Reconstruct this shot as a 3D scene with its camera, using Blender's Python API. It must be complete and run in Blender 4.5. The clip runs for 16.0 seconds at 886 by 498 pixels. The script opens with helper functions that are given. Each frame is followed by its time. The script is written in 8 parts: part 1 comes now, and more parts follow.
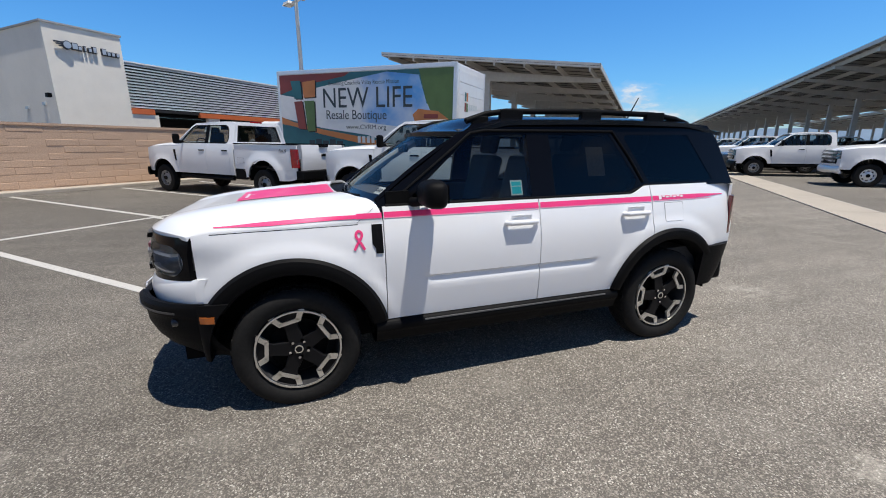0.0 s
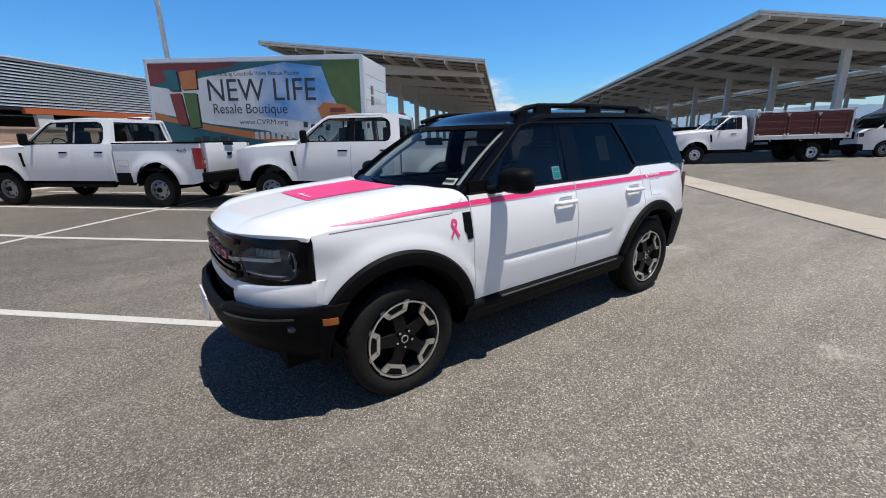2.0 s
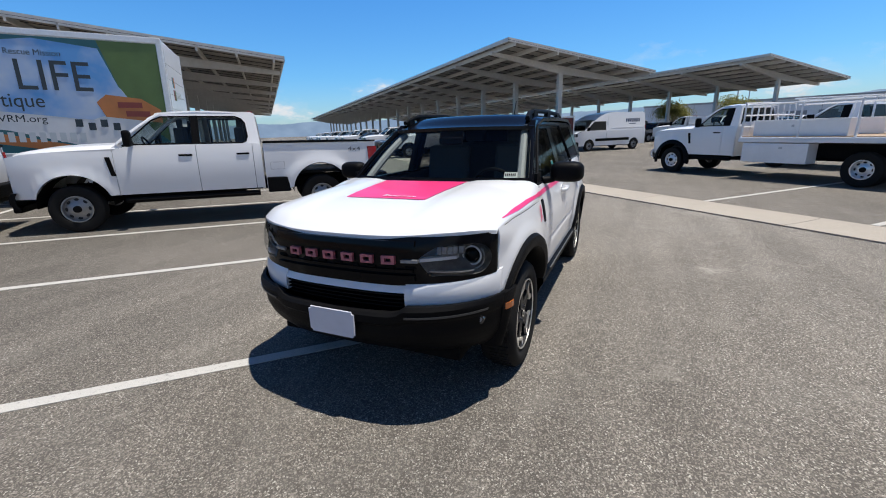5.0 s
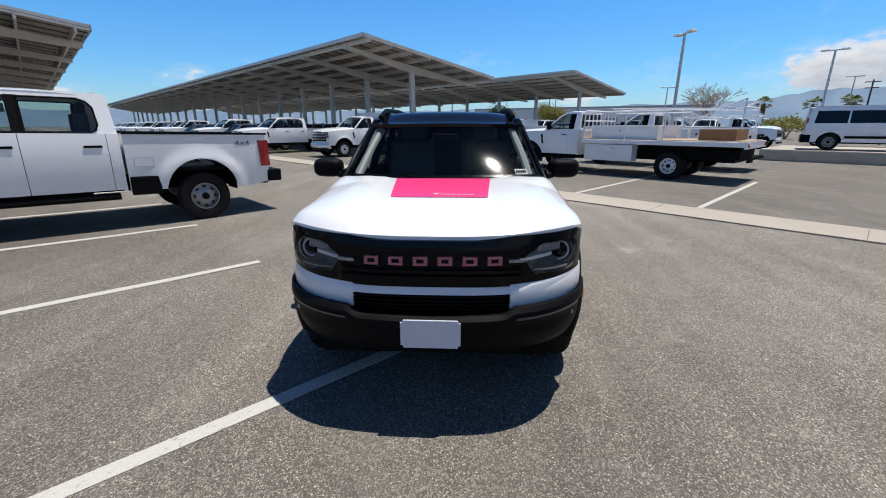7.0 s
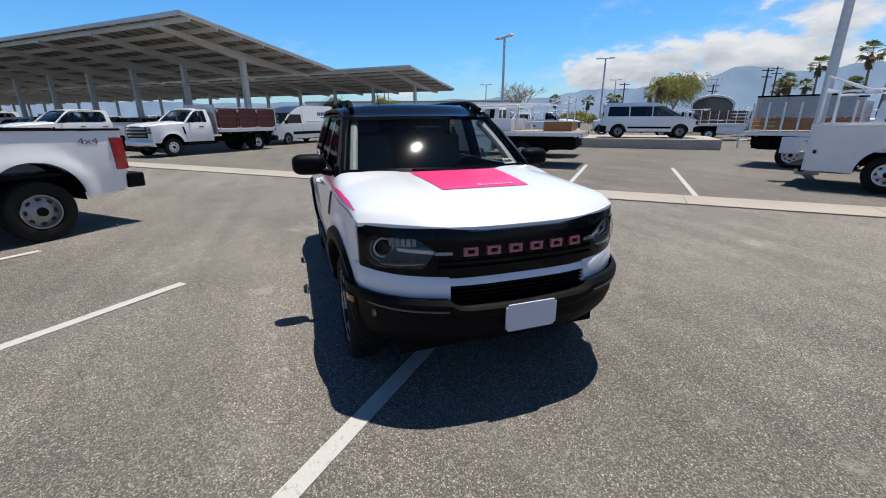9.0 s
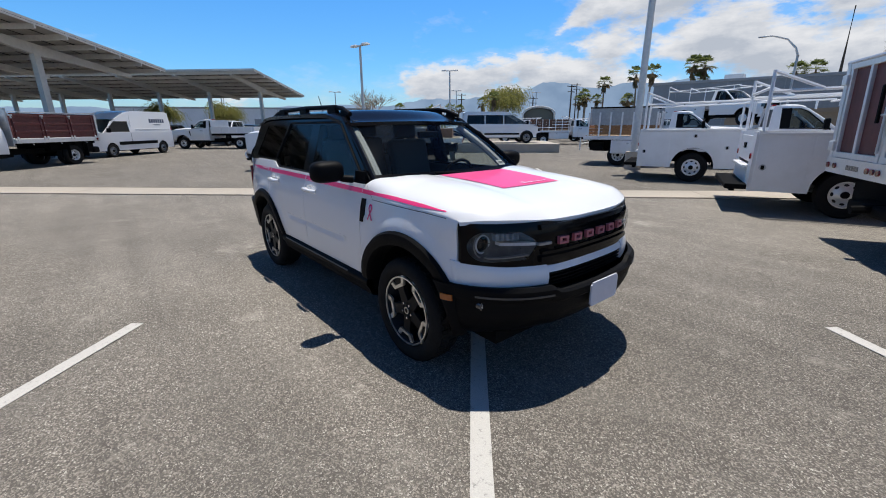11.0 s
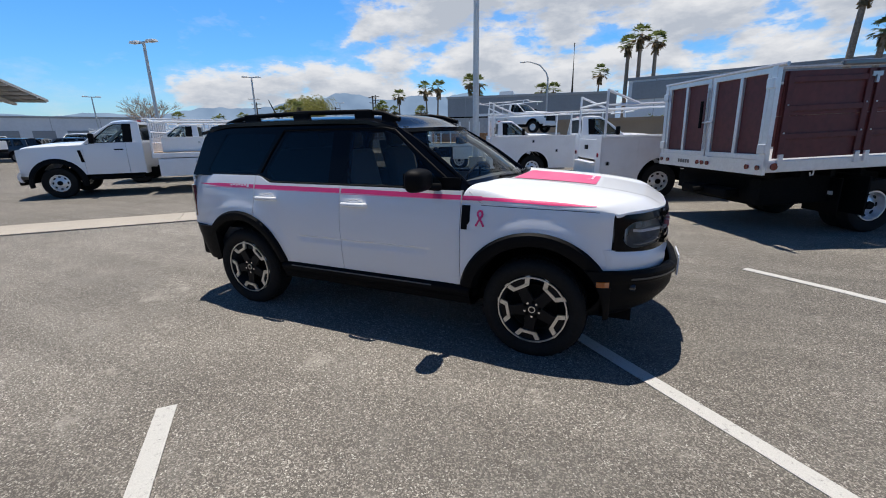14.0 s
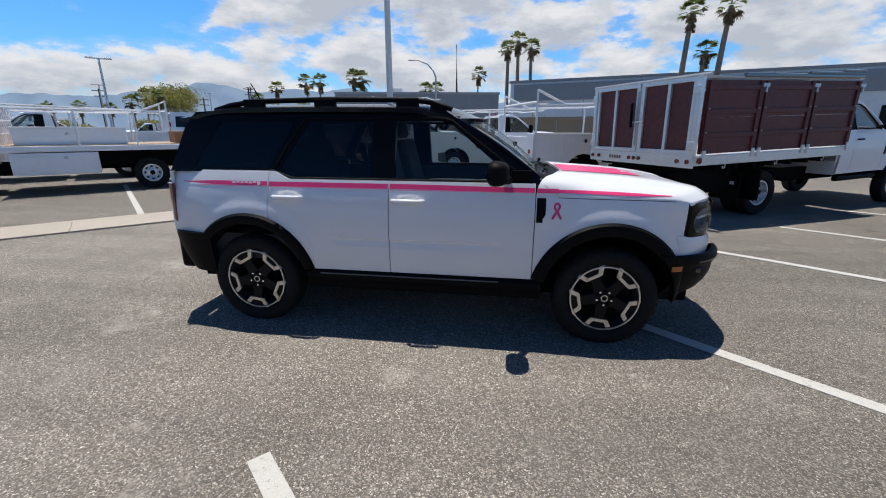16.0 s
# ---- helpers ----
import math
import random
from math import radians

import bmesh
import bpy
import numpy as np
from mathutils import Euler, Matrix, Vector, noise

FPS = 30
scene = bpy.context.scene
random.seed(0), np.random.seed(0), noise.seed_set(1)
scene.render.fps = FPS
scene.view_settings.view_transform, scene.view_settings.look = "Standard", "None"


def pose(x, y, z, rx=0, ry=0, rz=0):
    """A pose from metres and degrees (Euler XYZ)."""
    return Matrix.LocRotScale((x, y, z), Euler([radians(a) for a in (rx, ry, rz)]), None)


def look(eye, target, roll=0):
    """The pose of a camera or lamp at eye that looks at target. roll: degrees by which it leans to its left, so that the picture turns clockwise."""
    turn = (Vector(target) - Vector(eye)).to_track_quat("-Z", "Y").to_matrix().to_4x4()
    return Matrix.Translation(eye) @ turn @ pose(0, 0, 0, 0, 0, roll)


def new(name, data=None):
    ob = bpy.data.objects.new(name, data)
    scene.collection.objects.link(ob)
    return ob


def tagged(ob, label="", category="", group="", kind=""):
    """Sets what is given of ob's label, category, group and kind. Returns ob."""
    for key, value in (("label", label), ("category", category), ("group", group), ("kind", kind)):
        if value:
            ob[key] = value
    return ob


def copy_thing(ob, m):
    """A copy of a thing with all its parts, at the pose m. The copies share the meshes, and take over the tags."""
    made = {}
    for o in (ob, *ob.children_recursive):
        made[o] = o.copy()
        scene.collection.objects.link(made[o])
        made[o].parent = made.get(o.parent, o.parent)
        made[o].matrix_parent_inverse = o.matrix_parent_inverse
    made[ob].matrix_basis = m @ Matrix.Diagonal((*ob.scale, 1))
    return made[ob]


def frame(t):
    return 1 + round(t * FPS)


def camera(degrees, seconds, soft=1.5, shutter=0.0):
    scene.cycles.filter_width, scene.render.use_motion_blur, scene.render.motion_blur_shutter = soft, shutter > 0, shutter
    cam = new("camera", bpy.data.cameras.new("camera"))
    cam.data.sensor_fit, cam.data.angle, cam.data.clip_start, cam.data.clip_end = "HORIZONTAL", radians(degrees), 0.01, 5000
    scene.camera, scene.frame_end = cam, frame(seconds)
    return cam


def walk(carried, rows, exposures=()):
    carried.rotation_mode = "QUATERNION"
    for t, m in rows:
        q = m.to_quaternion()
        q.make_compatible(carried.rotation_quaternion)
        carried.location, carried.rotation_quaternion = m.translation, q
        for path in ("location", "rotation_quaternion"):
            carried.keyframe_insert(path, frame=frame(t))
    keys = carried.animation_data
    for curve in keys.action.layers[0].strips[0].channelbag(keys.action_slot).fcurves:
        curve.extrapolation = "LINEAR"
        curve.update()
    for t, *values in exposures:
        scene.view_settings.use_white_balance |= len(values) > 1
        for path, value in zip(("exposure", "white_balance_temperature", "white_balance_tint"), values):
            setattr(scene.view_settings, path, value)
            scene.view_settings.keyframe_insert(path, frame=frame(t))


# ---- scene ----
cam = camera(93.6, 16.0, soft=1.0)
PATH = [
    (0, (1.234, 3.225, 1.477), (0.615, 1.384, 1.001), -0.4),
    (0.5, (1.544, 3.209, 1.489), (0.797, 1.418, 1.005), -0.8),
    (1, (1.812, 3.098, 1.482), (0.94, 1.367, 0.99), -1.1),
    (1.5, (2.128, 3.003, 1.497), (1.134, 1.343, 0.992), -1.5),
    (2, (2.427, 2.858, 1.497), (1.314, 1.279, 0.98), -1.9),
    (2.5, (2.724, 2.67, 1.521), (1.489, 1.186, 0.996), -2.2),
    (3, (3.016, 2.496, 1.527), (1.663, 1.122, 0.995), -2.6),
    (3.5, (3.233, 2.247, 1.546), (1.767, 0.997, 1.009), -2.7),
    (4, (3.497, 2.017, 1.553), (1.925, 0.904, 1.014), -2.7),
    (6.5, (4.14, 0.487, 1.555), (2.24, 0.21, 0.996), -0.3),
    (7, (4.133, 0.164, 1.568), (2.218, 0.069, 0.998), -0.1),
    (7.5, (4.16, -0.147, 1.575), (2.249, -0.057, 0.994), -0.2),
    (8, (4.1, -0.466, 1.58), (2.21, -0.188, 0.987), -0.3),
    (8.5, (4.087, -0.797, 1.576), (2.234, -0.342, 0.977), -0.3),
    (9, (3.999, -1.113, 1.563), (2.2, -0.479, 0.964), -0.2),
    (9.5, (3.928, -1.475, 1.568), (2.196, -0.673, 0.973), -0.0),
    (10, (3.822, -1.782, 1.56), (2.168, -0.823, 0.972), -0.0),
    (12.5, (2.737, -3.057, 1.542), (1.573, -1.522, 1.006), -0.7),
    (13, (2.461, -3.26, 1.537), (1.414, -1.64, 1.009), -0.8),
    (13.5, (2.166, -3.406, 1.523), (1.245, -1.711, 0.994), -0.8),
    (14, (1.858, -3.543, 1.526), (1.07, -1.784, 0.993), -0.9),
    (14.5, (1.568, -3.668, 1.523), (0.909, -1.858, 0.985), -0.9),
    (15, (1.259, -3.693, 1.516), (0.727, -1.843, 0.973), -0.6),
    (15.5, (0.947, -3.766, 1.506), (0.537, -1.886, 0.961), -0.3),
    (16, (0.597, -3.755, 1.491), (0.313, -1.853, 0.943), 0.1),
]
walk(cam, [(t, look(eye, target, roll)) for t, eye, target, roll in PATH],
     exposures=[(0.0, 0.10), (16.0, 0.10)])

# ---- light: high midday sun from the driver's side, clear sky with cloud banks ----
SUN_DIR = Vector((-0.145, 0.212, 1.0)).normalized()
sun_data = bpy.data.lights.new("sun", "SUN")
sun_data.energy, sun_data.angle, sun_data.color = 4.7, radians(0.53), (1.0, 0.955, 0.885)
sun_lamp = new("sun", sun_data)
sun_lamp.matrix_world = look((0, 0, 60), tuple(Vector((0, 0, 60)) - SUN_DIR))


def build_world():
    w = bpy.data.worlds.new("sky")
    scene.world = w
    w.use_nodes = True
    nt = w.node_tree
    nt.nodes.clear()
    N, K = nt.nodes.new, nt.links.new
    out, bg = N("ShaderNodeOutputWorld"), N("ShaderNodeBackground")
    sky = N("ShaderNodeTexSky")
    sky.sky_type, sky.sun_disc = "NISHITA", False
    sky.sun_elevation = math.asin(SUN_DIR.z)
    sky.sun_rotation = math.atan2(SUN_DIR.x, SUN_DIR.y)
    sky.air_density, sky.dust_density, sky.ozone_density = 1.0, 0.6, 2.2
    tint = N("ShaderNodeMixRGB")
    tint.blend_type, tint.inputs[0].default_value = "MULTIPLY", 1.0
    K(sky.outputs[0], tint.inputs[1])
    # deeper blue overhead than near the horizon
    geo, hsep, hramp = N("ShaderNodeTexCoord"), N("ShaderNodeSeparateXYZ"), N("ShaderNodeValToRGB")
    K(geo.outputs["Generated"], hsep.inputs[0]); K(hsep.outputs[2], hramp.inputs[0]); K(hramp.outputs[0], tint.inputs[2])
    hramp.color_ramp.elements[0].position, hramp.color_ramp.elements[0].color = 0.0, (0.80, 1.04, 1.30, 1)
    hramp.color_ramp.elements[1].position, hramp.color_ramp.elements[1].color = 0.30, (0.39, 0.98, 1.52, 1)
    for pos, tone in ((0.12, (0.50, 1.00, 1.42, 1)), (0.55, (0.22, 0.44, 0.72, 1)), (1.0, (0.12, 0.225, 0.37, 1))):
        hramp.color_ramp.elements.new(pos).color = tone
    # cumulus: noise in the direction of view, flattened, with cloud bases greyer than their sunlit tops
    tc, sep = N("ShaderNodeTexCoord"), N("ShaderNodeSeparateXYZ")
    K(tc.outputs["Generated"], sep.inputs[0])

    def math_node(op, a, b, clamp=False):
        n = N("ShaderNodeMath"); n.operation, n.use_clamp = op, clamp
        for i, v in enumerate((a, b)):
            if isinstance(v, float): n.inputs[i].default_value = v
            else: K(v, n.inputs[i])
        return n.outputs[0]

    def ranged(src, a, b, lo, hi, smooth=False):
        r = N("ShaderNodeMapRange")
        if smooth: r.interpolation_type = "SMOOTHSTEP"
        for i, v in enumerate((a, b, lo, hi)):
            r.inputs[i + 1].default_value = v
        K(src, r.inputs[0])
        return r.outputs[0]

    def puffs(lift):
        mp = N("ShaderNodeMapping")
        mp.inputs["Location"].default_value = (1.7, 0.4, 0.9 + lift)
        mp.inputs["Scale"].default_value = (1.0, 1.0, 2.5)
        K(tc.outputs["Generated"], mp.inputs["Vector"])
        n = N("ShaderNodeTexNoise")
        n.inputs["Scale"].default_value, n.inputs["Detail"].default_value = 6.4, 14.0
        n.inputs["Roughness"].default_value = 0.60
        K(mp.outputs[0], n.inputs["Vector"])
        return n.outputs[0]
    # the bank stands over the mountains: low at its near end, then piling up
    toward = N("ShaderNodeVectorMath"); toward.operation = "DOT_PRODUCT"
    toward.inputs[1].default_value = (0.259, 0.966, 0.0)
    K(tc.outputs["Generated"], toward.inputs[0])
    c = toward.outputs["Value"]
    top = ranged(c, 0.54, 0.74, 0.145, 0.40, True)
    above = math_node("SUBTRACT", sep.outputs[2], top)
    cover = math_node("ADD", ranged(above, -0.05, 0.06, 0.095, -0.16), ranged(c, 0.10, 0.44, -0.20, 0.0))
    low = ranged(sep.outputs[2], 0.0, 0.06, -0.06, 0.0)
    cover = math_node("ADD", cover, low)
    dens, dens_up = math_node("ADD", puffs(0.0), cover), math_node("ADD", puffs(0.07), cover)
    ramp = N("ShaderNodeValToRGB")
    ramp.color_ramp.elements[0].position, ramp.color_ramp.elements[0].color = 0.400, (0, 0, 0, 1)
    ramp.color_ramp.elements[1].position, ramp.color_ramp.elements[1].color = 0.590, (1, 1, 1, 1)
    for pos, v in ((0.490, 0.16), (0.545, 0.78)):
        ramp.color_ramp.elements.new(pos).color = (v, v, v, 1)
    K(dens, ramp.inputs[0])
    shade = N("ShaderNodeValToRGB")
    shade.color_ramp.elements[0].position, shade.color_ramp.elements[0].color = 0.48, (7.15, 7.25, 7.5, 1)
    shade.color_ramp.elements[1].position, shade.color_ramp.elements[1].color = 0.70, (4.3, 4.7, 5.4, 1)
    K(dens_up, shade.inputs[0])
    mix = N("ShaderNodeMixRGB")
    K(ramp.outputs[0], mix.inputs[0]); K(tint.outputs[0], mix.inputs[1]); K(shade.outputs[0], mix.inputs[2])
    K(mix.outputs[0], bg.inputs[0])
    bg.inputs[1].default_value = 0.104
    K(bg.outputs[0], out.inputs[0])


build_world()

# ---- materials ----
def mat(name, color, rough=0.5, metal=0.0, grain=0.0, scale=40.0, stain=0.0, stain_scale=2.0, stain_color=None,
        bump=0.0, coat=0.0, vary=0.0, spec=0.5):
    """A surface with fine grain, broad stains, relief and, for repeated pieces, a tone of their own."""
    m = bpy.data.materials.new(name)
    m.use_nodes = True
    nt = m.node_tree
    b = nt.nodes["Principled BSDF"]
    N, K = nt.nodes.new, nt.links.new
    b.inputs["Roughness"].default_value, b.inputs["Metallic"].default_value = rough, metal
    b.inputs["Coat Weight"].default_value, b.inputs["Coat Roughness"].default_value = coat, 0.04
    b.inputs["Specular IOR Level"].default_value = spec
    col = (*color, 1)
    b.inputs["Base Color"].default_value = col
    tc = N("ShaderNodeTexCoord")
    last = None
    if stain:
        n2 = N("ShaderNodeTexNoise"); n2.inputs["Scale"].default_value = stain_scale; n2.inputs["Detail"].default_value = 6
        n2.inputs["Roughness"].default_value = 0.65
        K(tc.outputs["Object"], n2.inputs["Vector"])
        r2 = N("ShaderNodeMapRange"); r2.inputs[1].default_value, r2.inputs[2].default_value = 0.42, 0.72
        r2.inputs[3].default_value, r2.inputs[4].default_value = 0.0, stain
        K(n2.outputs[0], r2.inputs[0])
        mx = N("ShaderNodeMixRGB"); mx.inputs[1].default_value = col
        mx.inputs[2].default_value = (*(stain_color or [c * 0.5 for c in color]), 1)
        K(r2.outputs[0], mx.inputs[0]); last = mx
    if grain or bump:
        n1 = N("ShaderNodeTexNoise"); n1.inputs["Scale"].default_value = scale; n1.inputs["Detail"].default_value = 5
        K(tc.outputs["Object"], n1.inputs["Vector"])
        if grain:
            r1 = N("ShaderNodeMapRange"); r1.inputs[1].default_value, r1.inputs[2].default_value = 0.3, 0.7
            r1.inputs[3].default_value, r1.inputs[4].default_value = 1 - grain, 1 + grain
            K(n1.outputs[0], r1.inputs[0])
            mg = N("ShaderNodeMixRGB"); mg.blend_type = "MULTIPLY"; mg.inputs[0].default_value = 1
            mg.inputs[1].default_value = col
            if last: K(last.outputs[0], mg.inputs[1])
            K(r1.outputs[0], mg.inputs[2]); last = mg
        if bump:
            bp = N("ShaderNodeBump"); bp.inputs["Strength"].default_value = bump; bp.inputs["Distance"].default_value = 0.01
            K(n1.outputs[0], bp.inputs["Height"]); K(bp.outputs[0], b.inputs["Normal"])
    if vary:
        oi = N("ShaderNodeObjectInfo")
        rv = N("ShaderNodeMapRange"); rv.inputs[3].default_value, rv.inputs[4].default_value = 1 - vary, 1 + vary
        K(oi.outputs["Random"], rv.inputs[0])
        mv = N("ShaderNodeMixRGB"); mv.blend_type = "MULTIPLY"; mv.inputs[0].default_value = 1
        mv.inputs[1].default_value = col
        if last: K(last.outputs[0], mv.inputs[1])
        K(rv.outputs[0], mv.inputs[2]); last = mv
    if last: K(last.outputs[0], b.inputs["Base Color"])
    return m


def glass_mat(name, tint, gloss=0.9, rough=0.035):
    """Window glass: tinted see-through with a mirror coat that grows at a grazing view."""
    m = bpy.data.materials.new(name)
    m.use_nodes = True
    nt = m.node_tree
    nt.nodes.clear()
    N, K = nt.nodes.new, nt.links.new
    out, mix = N("ShaderNodeOutputMaterial"), N("ShaderNodeMixShader")
    tr, gl, fr = N("ShaderNodeBsdfTransparent"), N("ShaderNodeBsdfGlossy"), N("ShaderNodeLayerWeight")
    pw, sc = N("ShaderNodeMath"), N("ShaderNodeMath")
    pw.operation, sc.operation = "POWER", "MULTIPLY_ADD"
    pw.inputs[1].default_value, sc.inputs[1].default_value, sc.inputs[2].default_value = 4.8, 0.32, 0.028
    tr.inputs[0].default_value = (*tint, 1)
    gl.inputs[0].default_value = (gloss, gloss, gloss, 1)
    gl.inputs["Roughness"].default_value = rough
    fr.inputs[0].default_value = 0.5
    K(fr.outputs["Facing"], pw.inputs[0]); K(pw.outputs[0], sc.inputs[0])
    K(sc.outputs[0], mix.inputs[0]); K(tr.outputs[0], mix.inputs[1]); K(gl.outputs[0], mix.inputs[2])
    K(mix.outputs[0], out.inputs[0])
    return m


def asphalt_mat():
    """Aged asphalt: pale aggregate in dark binder, dusty drifts, old oil spots, hairline patches."""
    m = bpy.data.materials.new("asphalt")
    m.use_nodes = True
    nt = m.node_tree
    b = nt.nodes["Principled BSDF"]
    N, K = nt.nodes.new, nt.links.new
    tc = N("ShaderNodeTexCoord")

    def noise_node(scale, detail, rough=0.6):
        n = N("ShaderNodeTexNoise")
        n.inputs["Scale"].default_value, n.inputs["Detail"].default_value, n.inputs["Roughness"].default_value = scale, detail, rough
        K(tc.outputs["Object"], n.inputs["Vector"])
        return n

    def ranged(src, a, bb, lo, hi):
        r = N("ShaderNodeMapRange")
        for i, v in enumerate((a, bb, lo, hi)):
            r.inputs[i + 1].default_value = v
        K(src, r.inputs[0])
        return r.outputs[0]

    def mixed(f, c1, c2, mode="MIX"):
        x = N("ShaderNodeMixRGB"); x.blend_type = mode
        for i, c in ((0, f), (1, c1), (2, c2)):
            if isinstance(c, (tuple, float)): x.inputs[i].default_value = c
            else: K(c, x.inputs[i])
        return x.outputs[0]

    vor = N("ShaderNodeTexVoronoi"); vor.inputs["Scale"].default_value = 150.0
    K(tc.outputs["Object"], vor.inputs["Vector"])
    sepc = N("ShaderNodeSeparateColor"); K(vor.outputs["Color"], sepc.inputs[0])
    stone = ranged(sepc.outputs[0], 0.45, 1.0, 0.0, 1.0)
    base = mixed(stone, (0.129, 0.116, 0.099, 1), (0.368, 0.331, 0.282, 1))
    # a few bright specks
    base = mixed(ranged(sepc.outputs[2], 0.950, 0.970, 0.0, 0.7), base, (0.70, 0.66, 0.58, 1))
    fine = noise_node(420.0, 2)
    base = mixed(1.0, base, ranged(fine.outputs[0], 0.3, 0.7, 0.80, 1.20), "MULTIPLY")
    broad = noise_node(0.22, 5)
    base = mixed(1.0, base, ranged(broad.outputs[0], 0.3, 0.7, 0.80, 1.18), "MULTIPLY")
    mid = noise_node(1.3, 6, 0.7)
    dust = ranged(mid.outputs[0], 0.50, 0.72, 0.0, 0.42)
    base = mixed(dust, base, (0.265, 0.246, 0.215, 1))
    pale = noise_node(2.6, 7, 0.75)
    base = mixed(ranged(pale.outputs[0], 0.61, 0.69, 0.0, 0.50), base, (0.42, 0.38, 0.32, 1))
    # scuffed pale spots, long tyre sweeps
    spots = None
    for sx, sy, sr in ((-0.02, -1.50, 0.30), (-1.64, -1.50, 0.22), (-2.35, -1.05, 0.75), (-3.1, 0.3, 0.6), (1.2, 1.75, 0.25), (-1.2, 2.3, 0.35), (0.5, 4.4, 0.5), (-4.6, 2.6, 0.9), (2.9, -3.0, 0.3), (-0.9, -2.6, 0.25)):
        dv = N("ShaderNodeVectorMath"); dv.operation = "DISTANCE"; dv.inputs[1].default_value = (sx, sy, 0)
        K(tc.outputs["Object"], dv.inputs[0])
        one = ranged(dv.outputs["Value"], sr, 0.1 * sr, 0.0, 0.22)
        if spots is None: spots = one
        else:
            mxm = N("ShaderNodeMath"); mxm.operation = "MAXIMUM"
            K(spots, mxm.inputs[0]); K(one, mxm.inputs[1]); spots = mxm.outputs[0]
    rough_edge = noise_node(7.0, 8, 0.8)
    sm = N("ShaderNodeMath"); sm.operation = "ADD"
    K(spots, sm.inputs[0]); K(rough_edge.outputs[0], sm.inputs[1])
    base = mixed(ranged(sm.outputs[0], 0.64, 0.78, 0.0, 0.42), base, (0.46, 0.425, 0.365, 1))
    sweep = N("ShaderNodeTexNoise"); sweep.inputs["Scale"].default_value, sweep.inputs["Detail"].default_value = 1.0, 5
    swm = N("ShaderNodeMapping"); swm.inputs["Rotation"].default_value = (0, 0, radians(-52)); swm.inputs["Scale"].default_value = (0.22, 2.6, 1)
    K(tc.outputs["Object"], swm.inputs["Vector"]); K(swm.outputs[0], sweep.inputs["Vector"])
    base = mixed(1.0, base, ranged(sweep.outputs[0], 0.35, 0.68, 0.90, 1.12), "MULTIPLY")
    oil = noise_node(1.9, 3)
    base = mixed(ranged(oil.outputs[0], 0.68, 0.78, 0.0, 0.45), base, (0.035, 0.033, 0.03, 1))
    # coarse pale chips showing through, thicker in worn patches
    chip = N("ShaderNodeTexVoronoi"); chip.inputs["Scale"].default_value = 85.0
    K(tc.outputs["Object"], chip.inputs["Vector"])
    csep = N("ShaderNodeSeparateColor"); K(chip.outputs["Color"], csep.inputs[0])
    wear = noise_node(0.75, 5, 0.65)
    thick = N("ShaderNodeMath"); thick.operation = "MULTIPLY_ADD"; thick.inputs[1].default_value = 0.55
    K(wear.outputs[0], thick.inputs[0]); K(csep.outputs[1], thick.inputs[2])
    base = mixed(ranged(thick.outputs[0], 1.18, 1.24, 0.0, 0.15), base, (0.54, 0.51, 0.45, 1))
    pits = N("ShaderNodeMath"); pits.operation = "MULTIPLY_ADD"; pits.inputs[1].default_value = -0.5
    K(wear.outputs[0], pits.inputs[0]); K(csep.outputs[2], pits.inputs[2])
    base = mixed(ranged(pits.outputs[0], 0.56, 0.64, 0.0, 0.16), base, (0.05, 0.046, 0.041, 1))
    # the stall side was sealed darker than the worn aisle
    turn = N("ShaderNodeVectorMath"); turn.operation = "DOT_PRODUCT"
    turn.inputs[1].default_value = (-math.sin(radians(46.5)), math.cos(radians(46.5)), 0)
    K(tc.outputs["Object"], turn.inputs[0])
    wob = N("ShaderNodeMath"); wob.operation = "MULTIPLY_ADD"; wob.inputs[1].default_value = 5.0
    K(broad.outputs[0], wob.inputs[0]); K(turn.outputs["Value"], wob.inputs[2])
    base = mixed(1.0, base, ranged(wob.outputs[0], -2.5, 4.5, 0.66, 1.06), "MULTIPLY")
    # beyond the gutter the surfacing is darker
    wob2 = N("ShaderNodeMath"); wob2.operation = "MULTIPLY_ADD"; wob2.inputs[1].default_value = 0.5
    K(broad.outputs[0], wob2.inputs[0]); K(turn.outputs["Value"], wob2.inputs[2])
    base = mixed(1.0, base, ranged(wob2.outputs[0], 6.2, 6.6, 1.0, 0.80), "MULTIPLY")
    # hairline cracks and a few meandering seams
    crk = N("ShaderNodeTexVoronoi"); crk.feature = "DISTANCE_TO_EDGE"; crk.inputs["Scale"].default_value = 0.16
    warp = N("ShaderNodeMixRGB"); warp.inputs[0].default_value = 0.12
    wn = noise_node(0.9, 4)
    K(tc.outputs["Object"], warp.inputs[1]); K(wn.outputs["Color"], warp.inputs[2]); K(warp.outputs[0], crk.inputs["Vector"])
    base = mixed(ranged(crk.outputs[0], 0.0, 0.0012, 0.22, 0.0), base, (0.04, 0.037, 0.034, 1))
    K(base, b.inputs["Base Color"])
    b.inputs["Roughness"].default_value = 0.86
    b.inputs["Specular IOR Level"].default_value = 0.22
    bp = N("ShaderNodeBump"); bp.inputs["Strength"].default_value = 0.6; bp.inputs["Distance"].default_value = 0.004
    K(vor.outputs["Distance"], bp.inputs["Height"]); K(bp.outputs[0], b.inputs["Normal"])
    return m


